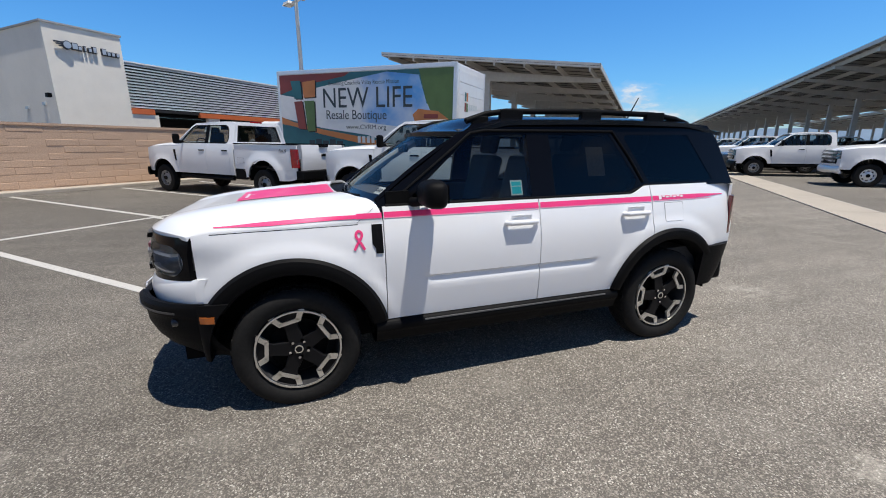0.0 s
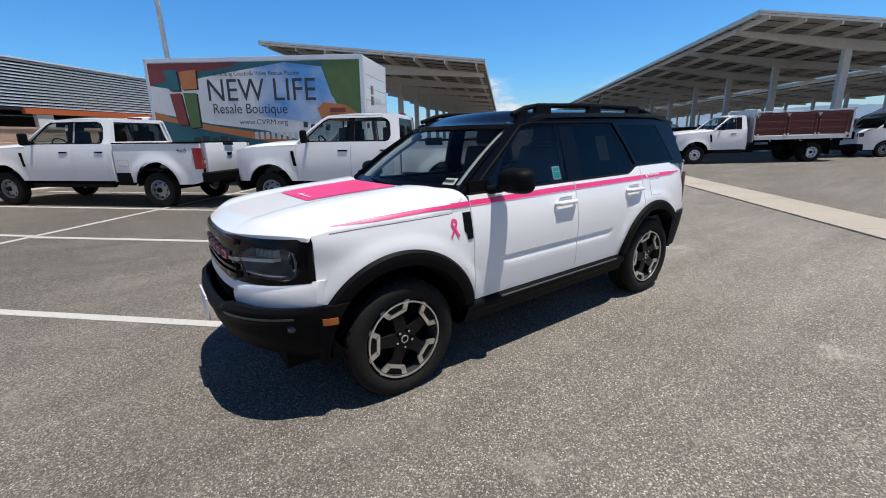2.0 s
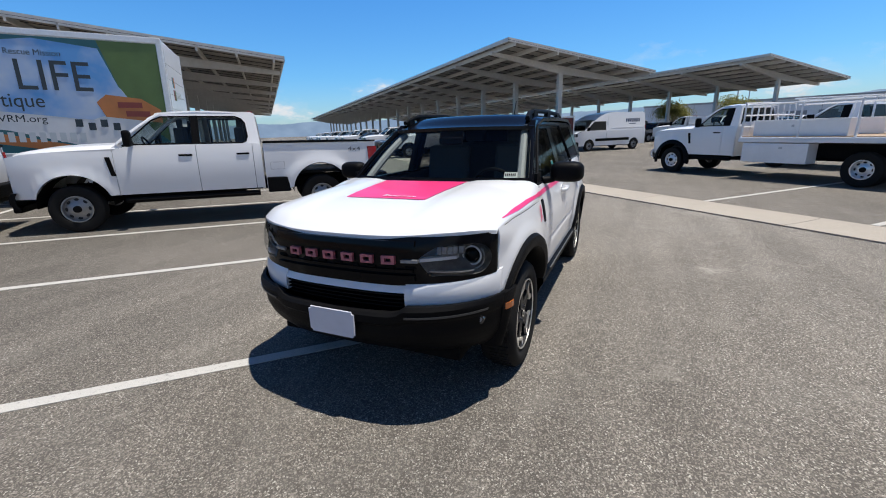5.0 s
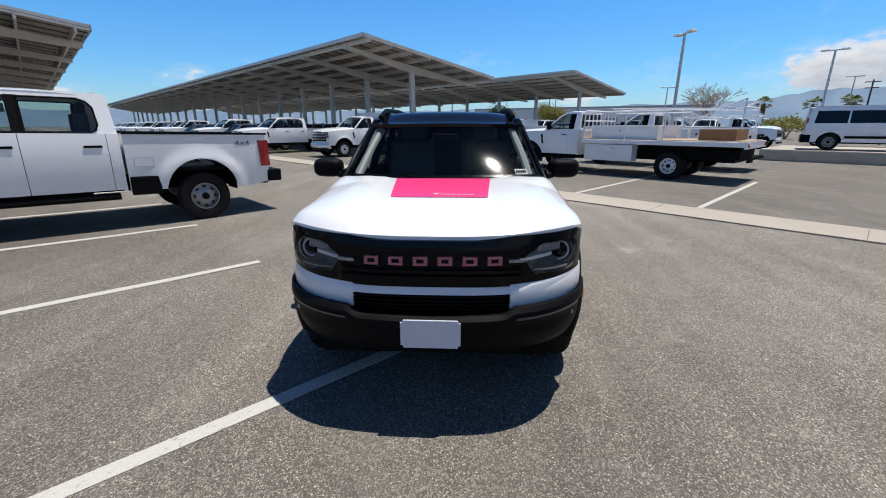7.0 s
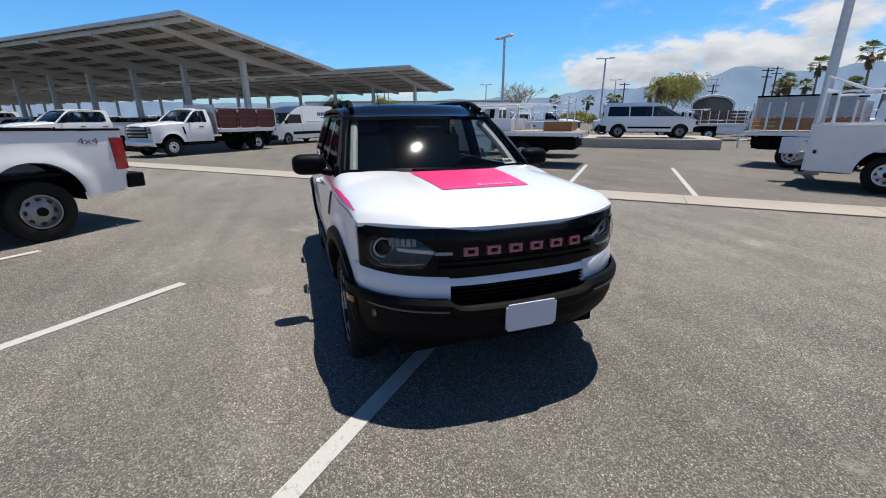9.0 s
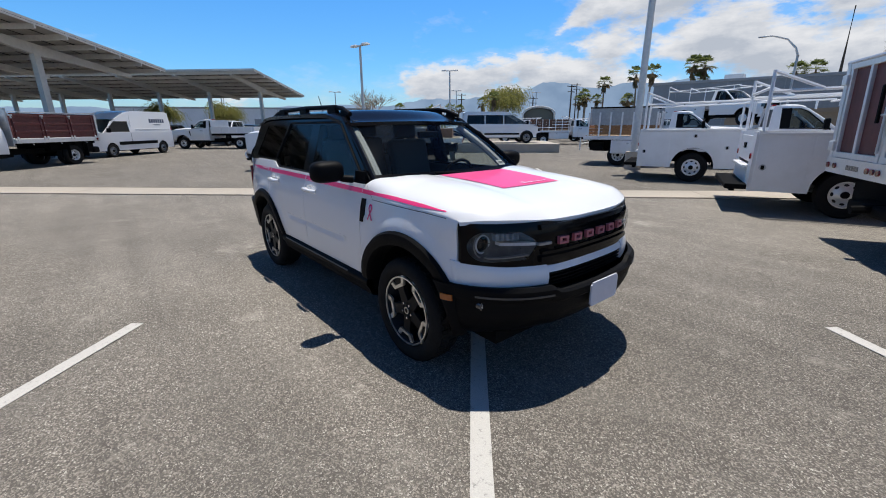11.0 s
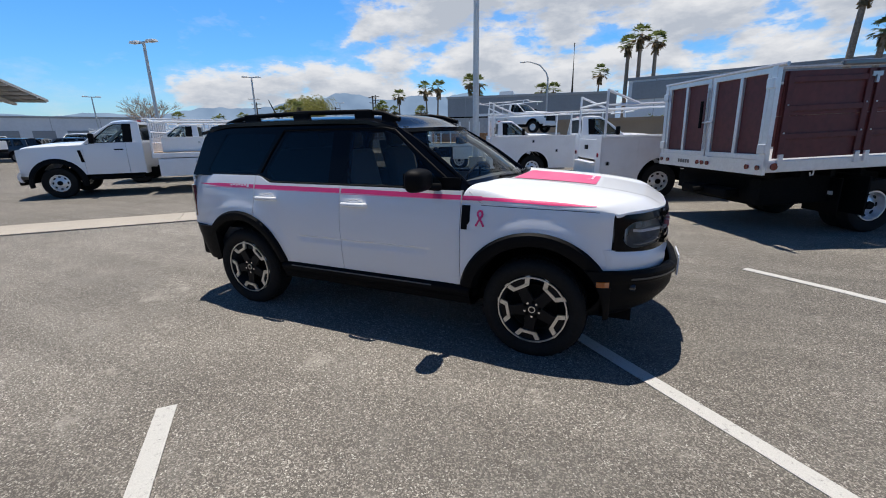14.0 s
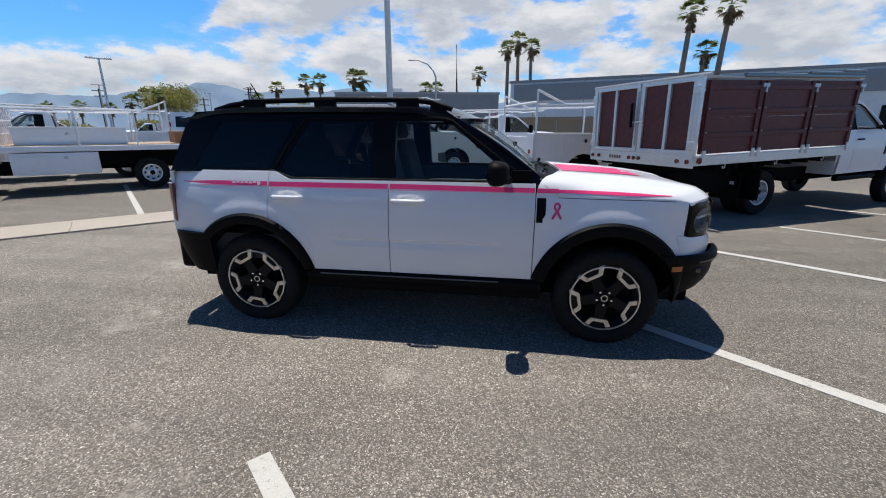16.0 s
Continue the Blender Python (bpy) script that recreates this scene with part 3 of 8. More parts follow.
# ---- large structures ----
def build_canopy(w_high, u_end, bays, label):
    """A long steel shade canopy that runs away along -u: its high eave at w_high, its low eave 11.2 m further."""
    pitch, span, zh, zl = 5.4, 11.2, 6.42, 4.95
    root = thing("shade_canopy", label, "canopy", LOT, "steel shade canopies")
    length = pitch * bays + 4.0

    def z_at(w):
        return zh + (zl - zh) * w / span
    bm = bmesh.new()
    for w0, w1 in ((0.06, span - 0.06),):
        sheet(bm, 1, 1, lambda a, b: Vector((u_end - 0.06 - (length - 0.1) * a, w_high + w0 + (w1 - w0) * b, z_at(w0 + (w1 - w0) * b) - 0.02)), (0, 0, -0.05))
        sheet(bm, 1, 1, lambda a, b: Vector((u_end - 0.06 - (length - 0.1) * a, w_high + w0 + (w1 - w0) * b, z_at(w0 + (w1 - w0) * b) - 0.07)))
    part("roof_deck", bm, DECK, root, "grey panel roof deck")
    # module joints on the underside
    bm = bmesh.new()
    k = 0
    while k * 1.04 < length:
        u = u_end - k * 1.04
        sheet(bm, 1, 1, lambda a, b: Vector((u - 0.05 * a, w_high + span * b, z_at(span * b) - 0.075)), (0, 0, -0.02))
        k += 1
    part("module_joints", bm, SHADOWGAP, root, "dark joints between roof modules")
    for side in (0, span):
        bm = bmesh.new()
        sheet(bm, 1, 1, lambda a, b: Vector((u_end - length * a, w_high + side, z_at(side) + 0.03 - 0.2 * b)), (0, 0.05 if side == 0 else -0.05, 0))
        part("eave_fascia", bm, CANOPY, root, "pale steel eave trim")
    bm = bmesh.new()
    sheet(bm, 1, 1, lambda a, b: Vector((u_end, w_high + span * a, z_at(span * a) + 0.03 - 0.2 * b)), (-0.05, 0, 0))
    part("end_fascia", bm, CANOPY, root, "pale steel end trim")
    for i in range(8):
        w = 0.45 + (span - 0.9) * i / 7
        bm = bmesh.new()
        zt = z_at(w) - 0.08
        box(bm, (u_end - length / 2, w_high + w, zt - 0.12), (length, 0.07, 0.24))
        part("purlin", bm, CANOPY, root)
    for b in range(bays + 1):
        u = u_end - 2.25 - pitch * b
        bm = bmesh.new()
        pts = []
        for w, d in ((0.15, 0.18), (span * 0.47, 0.5), (span - 0.15, 0.18)):
            z = z_at(w) - 0.32
            pts.append((w, z, d))
        vs = []
        for w, z, d in pts:
            vs.append([bm.verts.new((u + s, w_high + w, zz)) for s, zz in ((-0.11, z), (0.11, z), (0.11, z - d), (-0.11, z - d))])
        for p, q in zip(vs, vs[1:]):
            for j in range(4):
                bm.faces.new((p[j], p[(j + 1) % 4], q[(j + 1) % 4], q[j]))
        bm.faces.new(vs[0][::-1]); bm.faces.new(vs[-1])
        part("beam", bm, CANOPY, root)
        bm = bmesh.new()
        wz = span * 0.47
        box(bm, (u, w_high + wz, (z_at(wz) - 0.7) / 2), (0.26, 0.32, z_at(wz) - 0.7))
        box(bm, (u, w_high + wz, 0.02), (0.55, 0.55, 0.04))
        part("post", bm, CANOPY, root)
    return root


build_canopy(-11.8, -17.4, 8, "pale steel shade canopy with sloping roof beyond the box truck")
build_canopy(11.3, -18.2, 20, "long pale steel shade canopy over parked trucks")
build_canopy(34.4, -18.5, 20, "far pale steel shade canopy")


def build_block_wall():
    W, z0, z1, u0, u1 = -14.3, 0.22, 2.17, -32.0, 14.0
    bm = bmesh.new()
    box(bm, ((u0 + u1) / 2, W - 0.1145, (z0 + z1) / 2 - 0.1), (u1 - u0, 0.222, z1 - z0 - 0.02 + 0.2))
    bmesh.ops.transform(bm, matrix=LOT, verts=bm.verts[:])
    wall = tagged(part("wall_block", bm, MORTAR), "tan split-face concrete block boundary wall", "wall", kind="structure")
    # blocks, one mesh for all alike
    cache = bpy.data.meshes.new("block")
    b = bmesh.new()
    box(b, (0, 0, 0), (0.80, 0.06, 0.182))
    bmesh.ops.bevel(b, geom=b.edges[:], offset=0.008, segments=1, affect="EDGES")
    b.to_mesh(cache); b.free()
    cache.materials.append(BLOCK)
    rows = 10
    rest = bmesh.new()
    count = 0
    for r in range(rows):
        z = z0 + 0.097 + r * 0.195
        k = 0
        u = u0 + (0.405 if r % 2 else 0.0) + 0.405
        while u < u1 - 0.3:
            if -13.0 < u < 3.0 and count < 300:
                ob = new("block", cache)
                ob.parent = wall
                ob.matrix_world = LOT @ pose(u, W - 0.028 + random.uniform(-0.006, 0.006), z)
                count += 1
            else:
                box(rest, (u, W - 0.028, z), (0.80, 0.06, 0.182), LOT)
            u += 0.81
    tagged(part("block_courses", rest, BLOCK, wall), kind="stuff")
    # cap and kerb
    bm = bmesh.new()
    box(bm, ((u0 + u1) / 2, W - 0.1, z1 + 0.02), (u1 - u0, 0.26, 0.07))
    bmesh.ops.transform(bm, matrix=LOT, verts=bm.verts[:])
    tagged(part("wall_cap", bm, BLOCK), "tan block wall cap course", "wall cap", kind="structure")
    bm = bmesh.new()
    box(bm, ((u0 + u1) / 2, W + 0.33, 0.33), (u1 - u0, 0.6, 0.12))
    bmesh.ops.transform(bm, matrix=LOT, verts=bm.verts[:])
    tagged(part("kerb", bm, CONCRETE, bevel=0.02), "pale concrete kerb at the foot of the wall", "kerb", kind="structure")


def build_service_building():
    root = thing("service_building", "service building with beige tower, grey louvres and orange band", "building", LOT)
    W = -20.0
    # leaning stucco tower
    bm = bmesh.new()
    def ring(z, u0, u1, w0, w1):
        return [bm.verts.new(p) for p in ((u0, w0, z), (u1, w0, z), (u1, w1, z), (u0, w1, z))]
    a, c = ring(0.0, -8.95, -6.2, W + 0.1, W - 24), ring(6.25, -8.95, -6.2, W + 0.1, W - 24)
    for j in range(4):
        bm.faces.new((a[j], a[(j + 1) % 4], c[(j + 1) % 4], c[j]))
    bm.faces.new(c)
    part("tower", bm, STUCCO, root, "beige stucco entry tower")
    part("tower_cap", boxes(((-7.575, W - 11.95, 6.28), (2.85, 24.2, 0.07))), STUCCO2, root, "dark metal parapet cap")
    # sign on the tower: wing emblem and raised pale word shapes with dark rims
    signdark = mat("sign_dark", (0.02, 0.025, 0.04), 0.35)
    signpale = mat("sign_pale", (0.50, 0.52, 0.55), 0.3, metal=0.3)
    wing = part("sign_wing", boxes(((-6.62, W + 0.2, 5.60), (0.30, 0.07, 0.05)), ((-6.66, W + 0.2, 5.53), (0.24, 0.07, 0.05)), ((-6.71, W + 0.2, 5.46), (0.17, 0.07, 0.05))), signdark, root, "dark winged emblem")
    part("sign_wheel", tube(bmesh.new(), [(-6.88, W + 0.17, 5.52), (-6.88, W + 0.27, 5.52)], 0.13, 14), signpale, wing)
    part("sign_wheel_rim", tube(bmesh.new(), [(-6.88, W + 0.15, 5.52), (-6.88, W + 0.25, 5.52)], 0.16, 14), signdark, wing)
    for k, (wd, ht) in enumerate(((0.20, 0.24), (0.13, 0.16), (0.06, 0.20), (0.12, 0.16), (0.13, 0.24), (0.0, 0.0), (0.16, 0.24), (0.13, 0.16), (0.13, 0.16), (0.12, 0.16))):
        if wd:
            u = -7.16 - 0.172 * k
            letter = part("sign_bar", boxes(((u, W + 0.15, 5.50 + ht / 2 - 0.10 - 0.004 * k), (wd + 0.03, 0.10, ht + 0.03))), signdark, root, "raised sign shape", bevel=0.02)
            part("sign_face", boxes(((u, W + 0.20, 5.50 + ht / 2 - 0.10 - 0.004 * k), (wd - 0.02, 0.03, ht - 0.03))), signpale, letter, bevel=0.01)
    part("wall_panel", boxes(((-6.17, W - 2.2, 3.2), (0.05, 0.28, 0.10)), ((-6.17, W - 0.8, 3.3), (0.05, 0.2, 0.12))), signpale, root)
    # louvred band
    # near-black backing puts the shade between the slats into its colour
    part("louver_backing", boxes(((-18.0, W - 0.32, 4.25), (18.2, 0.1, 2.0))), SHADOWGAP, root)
    for i in range(15):
        bm = bmesh.new()
        sheet(bm, 1, 1, lambda a, b: Vector((-8.95 - 18.1 * a, W - 0.18 + 0.13 * (1 - b), 3.36 + i * 0.13 + 0.075 * b)), (0, -0.012, -0.01))
        part("louver_slat", bm, LOUVER, root)
    part("roof_edge", boxes(((-18.0, W - 0.2, 5.31), (18.2, 0.35, 0.06))), LOUVER, root)
    # orange band, beige wall and door openings
    part("orange_band", boxes(((-9.45, W, 3.18), (1.05, 0.2, 0.24)), ((-19.0, W, 3.18), (13.4, 0.2, 0.24))), ORANGE, root, "orange fascia band")
    for u, wd in ((-9.55, 1.20), (-13.1, 0.7), (-18.6, 0.7), (-24.0, 4.0)):
        part("pier", boxes(((u, W - 0.05, 1.5), (wd, 0.2, 3.1))), STUCCO, root, "beige stucco pier")
    # back and ceiling sheets coloured near-black for the shade inside the bays
    part("service_bay", boxes(((-16.5, W - 3.5, 1.6), (17, 0.1, 3.2)), ((-17.6, W - 1.7, 3.25), (16.6, 3.4, 0.1))), SHADOWGAP, root, "near-black sheets for the shade in open service bays")
    part("bay_header", boxes(((-11.35, W - 0.4, 3.12), (2.5, 0.12, 0.14)), ((-15.8, W - 0.4, 2.98), (4.5, 0.12, 0.14))), PLASTIC, root)
    part("roof", boxes(((-17.5, W - 5.2, 5.2), (19, 9.6, 0.1))), STUCCO2, root)
    part("wall_lamp", boxes(((-5.95, W + 0.18, 3.55), (0.14, 0.2, 0.16))), PLASTIC, root, "small dark wall lamp")


build_block_wall()
build_service_building()


def build_light_pole(u, w, h, heads=1, turn=0.0, material=None, name="street_lamp", r=0.11):
    m = material or PALEPOLE
    root = thing(name, "tall pale steel parking lot light pole", "light pole", at(u, w, turn), "parking lot light poles")
    bm = bmesh.new()
    tube(bm, [(0, 0, 0.5), (0, 0, h)], r, 10, r * 0.72)
    part("pole", bm, m, root, smooth=True)
    bm = bmesh.new()
    tube(bm, [(0, 0, -0.1), (0, 0, 0.62)], 0.28, 16)
    part("footing", bm, CONCRETE, root, "round concrete footing", smooth=True)
    for i in range(heads):
        s = 1 if i == 0 else -1
        bm = bmesh.new()
        box(bm, (s * 0.16, 0, h - 0.02), (0.32, 0.07, 0.09))
        part("arm", bm, m, root)
        bm = bmesh.new()
        box(bm, (s * 0.62, 0, h + 0.02), (0.62, 0.40, 0.13))
        for v in bm.verts:
            if v.co.z > h + 0.05:
                v.co.x = s * 0.62 + (v.co.x - s * 0.62) * 0.8
                v.co.y *= 0.75
        part("lamp_head", bm, m, root, "flat rectangular lamp head", bevel=0.02)
    return root


build_light_pole(-12.2, -12.7, 7.35, 2, 70)
build_light_pole(-7.0, 26.8, 6.85, 2, -40)
build_light_pole(-1.75, 45.8, 7.4, 2, 0)
build_light_pole(6.6, 11.74, 8.9, 2, 0, r=0.13)


# ---- the sport utility vehicle ----
FA, RA, HUBZ = 1.325, -1.340, 0.362
WHEELZ = 0.345


def suv_plan(x):
    y = 0.905
    if x > 0.9:
        y -= 0.125 * ((x - 0.9) / 1.15) ** 2.2
    if x < -1.2:
        y -= 0.085 * ((-x - 1.2) / 0.85) ** 3
    return y


def suv_side(x, z):
    y = suv_plan(x)
    y -= 0.022 * ((0.80 - z) / 0.34) ** 2 if z < 0.80 else 0.085 * ((z - 0.80) / 0.40) ** 2
    # the fender stands upright beside the lamp
    y += 0.028 * step(1.48, 1.80, x) * step(0.86, 1.02, z)
    # raised lip over each wheel
    for ax in (FA, RA):
        r = math.hypot(x - ax, z - HUBZ)
        y += 0.013 * (1 - step(0.555, 0.625, r)) * step(0.40, 0.50, r) * step(HUBZ + 0.02, HUBZ + 0.25, z)
    # lower door crease
    k = step(-0.70, -0.62, x) * (1 - step(0.50, 0.58, x))
    y -= 0.016 * k * step(0.655, 0.708, z) * (1 - step(0.712, 0.722, z))
    return y


def hood_center(x):
    t = clampf((x - 0.88) / 1.2)
    return 1.195 - 0.055 * t - 0.075 * t ** 4


def hood_low(x):
    t = clampf((x - 0.88) / 1.2)
    return 1.062 - 0.02 * t


def hood_half(x):
    return suv_side(x, hood_low(x)) + 0.001


def plan_curve(y, x0, dx, half):
    """A blunt nose outline in plan with rounded corners."""
    return x0 + dx * (1 - min(0.9999, abs(y) / half) ** 2.9) ** 0.48


def hood_front(y):
    return plan_curve(y, 1.60, 0.515, 0.884)


def hood_square(x):
    """How square the hood's shoulder is: fuller towards the windscreen."""
    return 6 + 12 * step(1.20, 0.84, x)


def hood_z(x, y):
    t = clampf(abs(y) / hood_half(x))
    zc, zs = hood_center(x), hood_low(x)
    z = zs + (zc - zs) * (1 - t ** hood_square(x)) ** 0.6
    # broad centre bulge between two shallow valleys
    z += 0.010 * step(0.36, 0.44, abs(y)) * (1 - step(0.55, 0.7, abs(y)))
    # rounded leading edge
    d = hood_front(y) - x
    if d < 0.13:
        z += (1.032 - z) * (1 - max(d, 0) / 0.13) ** 2.2
    return z


def build_suv_wheel(root, x, side):
    w = thing("wheel", "", "", None)
    del_keys = [k for k in ("label", "category") if k in w]
    for k in del_keys:
        del w[k]
    w.parent = root
    w.location = (x, side * 0.782, WHEELZ)
    w.scale = (1, side, 1)
    R = 0.357
    bm = bmesh.new()
    revolve(bm, [(0.236, 0.06), (0.245, 0.085), (0.275, 0.108), (0.315, 0.112), (0.340, 0.100), (0.354, 0.082), (R, 0.055), (R, -0.06), (0.34, -0.11), (0.27, -0.12), (0.236, -0.10)], n=64)
    part("tyre", bm, RUBBER, w, "black all-season tyre", smooth=True)
    bm = bmesh.new()
    for k in range(72):
        a = 2 * math.pi * k / 72
        m = Matrix.Rotation(-a, 4, "Y")
        for y0 in (0.035, -0.035):
            box(bm, (R + 0.001, y0 + 0.012 * (k % 2), 0), (0.008, 0.052, 0.021), m)
        box(bm, (R - 0.010, 0.072, 0), (0.010, 0.026, 0.017), m)
    part("tread", bm, RUBBER, w)
    bm = bmesh.new()
    revolve(bm, [(0.238, 0.095), (0.228, 0.092), (0.222, 0.03), (0.215, -0.06), (0.0, -0.065)], n=48)
    part("rim_barrel", bm, SHADOWGAP, w, smooth=True)
    bm = bmesh.new()
    revolve(bm, [(0.241, 0.086), (0.240, 0.099), (0.231, 0.100), (0.230, 0.088)], n=64)
    part("rim_ring", bm, SILVER, w, "thin machined rim edge", smooth=True)
    # five broad black spokes with a machined bracket at the tip of each
    for s in range(5):
        a = math.radians((77 if side > 0 else 263) + 72 * s)
        m = Matrix.Rotation(-a, 4, "Y")

        def plate(bm2, pts, y0, y1):
            top = [bm2.verts.new(m @ Vector((r, y1, t))) for r, t in pts]
            low = [bm2.verts.new(m @ Vector((r, y0, t))) for r, t in pts]
            bm2.faces.new(top); bm2.faces.new(low[::-1])
            for i in range(len(pts)):
                j = (i + 1) % len(pts)
                bm2.faces.new((top[i], low[i], low[j], top[j]))
        bm = bmesh.new()
        plate(bm, [(0.03, -0.045), (0.03, 0.045), (0.14, 0.036), (0.172, 0.050), (0.232, 0.086), (0.235, 0.0), (0.232, -0.086), (0.172, -0.050), (0.14, -0.036)], 0.045, 0.078)
        part("spoke", bm, WHEELBLK, w, bevel=0.004)
        bm = bmesh.new()
        for pts in ([(0.164, -0.060), (0.164, 0.060), (0.185, 0.052), (0.185, -0.052)],
                    [(0.164, 0.060), (0.228, 0.102), (0.234, 0.070), (0.185, 0.038)],
                    [(0.164, -0.060), (0.185, -0.038), (0.234, -0.070), (0.228, -0.102)]):
            plate(bm, pts, 0.070, 0.087)
        part("spoke_bracket", bm, SILVER, w, "machined silver bracket")
    bm = bmesh.new()
    revolve(bm, [(0.0, 0.086), (0.022, 0.086), (0.027, 0.08), (0.060, 0.072), (0.072, 0.045)], n=28)
    part("hub", bm, WHEELBLK, w, smooth=True)
    bm = bmesh.new()
    revolve(bm, [(0.018, 0.0885), (0.024, 0.0885), (0.024, 0.084), (0.018, 0.084)], n=24)
    part("cap_ring", bm, SILVER, w)
    for s in range(5):
        a = math.radians(54 + 72 * s)
        bm = bmesh.new()
        revolve(bm, [(0, 0.088), (0.008, 0.088), (0.009, 0.06)], (0.052 * math.cos(a), 0, 0.052 * math.sin(a)), 8)
        part("lug_nut", bm, CHROME, w)
    bm = bmesh.new()
    revolve(bm, [(0.165, 0.0), (0.165, 0.015), (0.06, 0.02), (0.06, 0.0)], n=32)
    part("brake_disc", bm, DARK, w)
    return w


def ribbon_decal(bm, fn):
    """A looped awareness ribbon drawn as a strip on the surface fn(a, b)."""
    knots = [(-0.036, -0.066), (-0.012, -0.022), (0.010, 0.012), (0.021, 0.036), (0.014, 0.058), (0.0, 0.065), (-0.014, 0.058), (-0.021, 0.036), (-0.010, 0.012), (0.012, -0.022), (0.036, -0.066)]
    pts = []
    for k in range(len(knots) - 1):
        p0, p1, p2, p3 = knots[max(k - 1, 0)], knots[k], knots[k + 1], knots[min(k + 2, len(knots) - 1)]
        for q in range(4):
            t = q / 4
            pts.append(tuple(0.5 * (2 * p1[c] + (p2[c] - p0[c]) * t + (2 * p0[c] - 5 * p1[c] + 4 * p2[c] - p3[c]) * t * t + (3 * p1[c] - p0[c] - 3 * p2[c] + p3[c]) * t ** 3) for c in (0, 1)))
    pts.append(knots[-1])
    prev = None
    for i in range(len(pts)):
        p, q = pts[max(i - 1, 0)], pts[min(i + 1, len(pts) - 1)]
        d = Vector((q[0] - p[0], q[1] - p[1])).normalized()
        n = Vector((-d.y, d.x)) * 0.009
        off = 0.004 + 0.0015 * i / 40
        cur = [bm.verts.new(fn(pts[i][0] + n.x, pts[i][1] + n.y, off)), bm.verts.new(fn(pts[i][0] - n.x, pts[i][1] - n.y, off))]
        if prev:
            bm.faces.new((prev[0], prev[1], cur[1], cur[0]))
        prev = cur


def build_suv():
    root = thing("sport_utility_vehicle", "white compact SUV with black roof and pink vinyl stripes", "car")
    ZL = [0.50, 0.56, 0.62, 0.655, 0.67, 0.69, 0.706, 0.712, 0.722, 0.74, 0.80, 0.86, 0.90, 0.93, 0.96, 0.99, 1.02, 1.05, 1.08, 1.11, 1.14]
    archF, archR = (FA, HUBZ, 0.525), (RA, HUBZ, 0.515)

    def belt(x):
        # window base: kicks up behind the rear door
        return 1.142 + 0.055 * step(-0.98, -1.13, x)
    for s, nm in ((1, "left"), (-1, "right")):
        # front fender, doors, quarter
        def ftop(x):
            return hood_low(x) - 0.004
        bm = side_panel(bmesh.new(), 0.808, 1.796, ZL, lambda x: 0.46 if x < 1.3 else 0.66 + 0.03 * step(1.7, 2.0, x), ftop, suv_side, s, (archF,), 40)
        fender = part("fender", bm, WHITE, root, smooth=True)
        bm = side_panel(bmesh.new(), -0.226, 0.802, ZL, lambda x: 0.466, belt, suv_side, s, (archF,), 40)
        fd = part("front_door", bm, WHITE, root, smooth=True)
        bm = side_panel(bmesh.new(), -1.155, -0.232, ZL, lambda x: 0.466, belt, suv_side, s, (archR,), 40)
        rd = part("rear_door", bm, WHITE, root, smooth=True)
        bm = side_panel(bmesh.new(), -2.03, -1.161, ZL, lambda x: 0.466 if x > -1.5 else 0.70, belt, suv_side, s, (archR,), 40)
        part("quarter_panel", bm, WHITE, root, smooth=True)
        # handles: a bar over a scooped cup
        for hx, door in ((-0.085, fd), (-1.0, rd)):
            z = 1.005 if hx > -0.5 else 1.012
            y = suv_side(hx, z)
            bm = bmesh.new()
            tube(bm, [(hx - 0.115, s * (y + 0.006), z), (hx - 0.09, s * (y + 0.034), z + 0.002), (hx + 0.09, s * (y + 0.034), z + 0.002), (hx + 0.115, s * (y + 0.006), z)], 0.017, 10)
            part("door_handle", bm, WHITE, door, "body-coloured pull handle", smooth=True)
            bm = bmesh.new()
            sheet(bm, 12, 8, lambda a, b: Vector((hx - 0.075 + 0.15 * a, s * (suv_side(hx, z) + 0.003 - 0.028 * math.sin(math.pi * a) * math.sin(math.pi * b)), z - 0.065 + 0.11 * b)))
            part("handle_cup", bm, WHITE, door, smooth=True)
        # wheel arch cladding
        for ax, r1, nm2, a0, a1 in ((FA, 0.530, "front", 12, 146), (RA, 0.520, "rear", 38, 168)):
            bm = bmesh.new()
            def arch(a, b, ax=ax, r1=r1, a0=a0, a1=a1):
                ang = math.radians(a0 + (a1 - a0) * a)
                prof = [(r1 + 0.006, 0.004), (r1 - 0.010, 0.026), (r1 - 0.040, 0.030), (0.448, 0.022), (0.438, 0.0), (0.432, -0.10)]
                k = b * (len(prof) - 1)
                i = min(int(k), len(prof) - 2)
                f = k - i
                r = prof[i][0] + (prof[i + 1][0] - prof[i][0]) * f
                o = prof[i][1] + (prof[i + 1][1] - prof[i][1]) * f
                x, z = ax - r * math.cos(ang), HUBZ + r * math.sin(ang)
                return Vector((x, s * (suv_side(ax - r1 * math.cos(ang), HUBZ + r1 * math.sin(ang)) + o), z))
            sheet(bm, 48, 10, arch)
            part("arch_cladding", bm, PLASTIC, root, "matt black wheel arch trim", smooth=True)
            bm = bmesh.new()
            sheet(bm, 24, 1, lambda a, b, ax=ax: Vector((ax - 0.44 * math.cos(math.pi * a), s * (0.86 - 0.36 * b), HUBZ + 0.44 * math.sin(math.pi * a))))
            part("wheel_well", bm, DARK, root)
        # rocker trim
        bm = bmesh.new()
        def rocker(a, b):
            x = 0.875 - 1.76 * a
            prof = [(0.868, 0.468), (0.898, 0.455), (0.912, 0.435), (0.912, 0.405), (0.890, 0.375), (0.870, 0.320), (0.80, 0.285), (0.55, 0.285)]
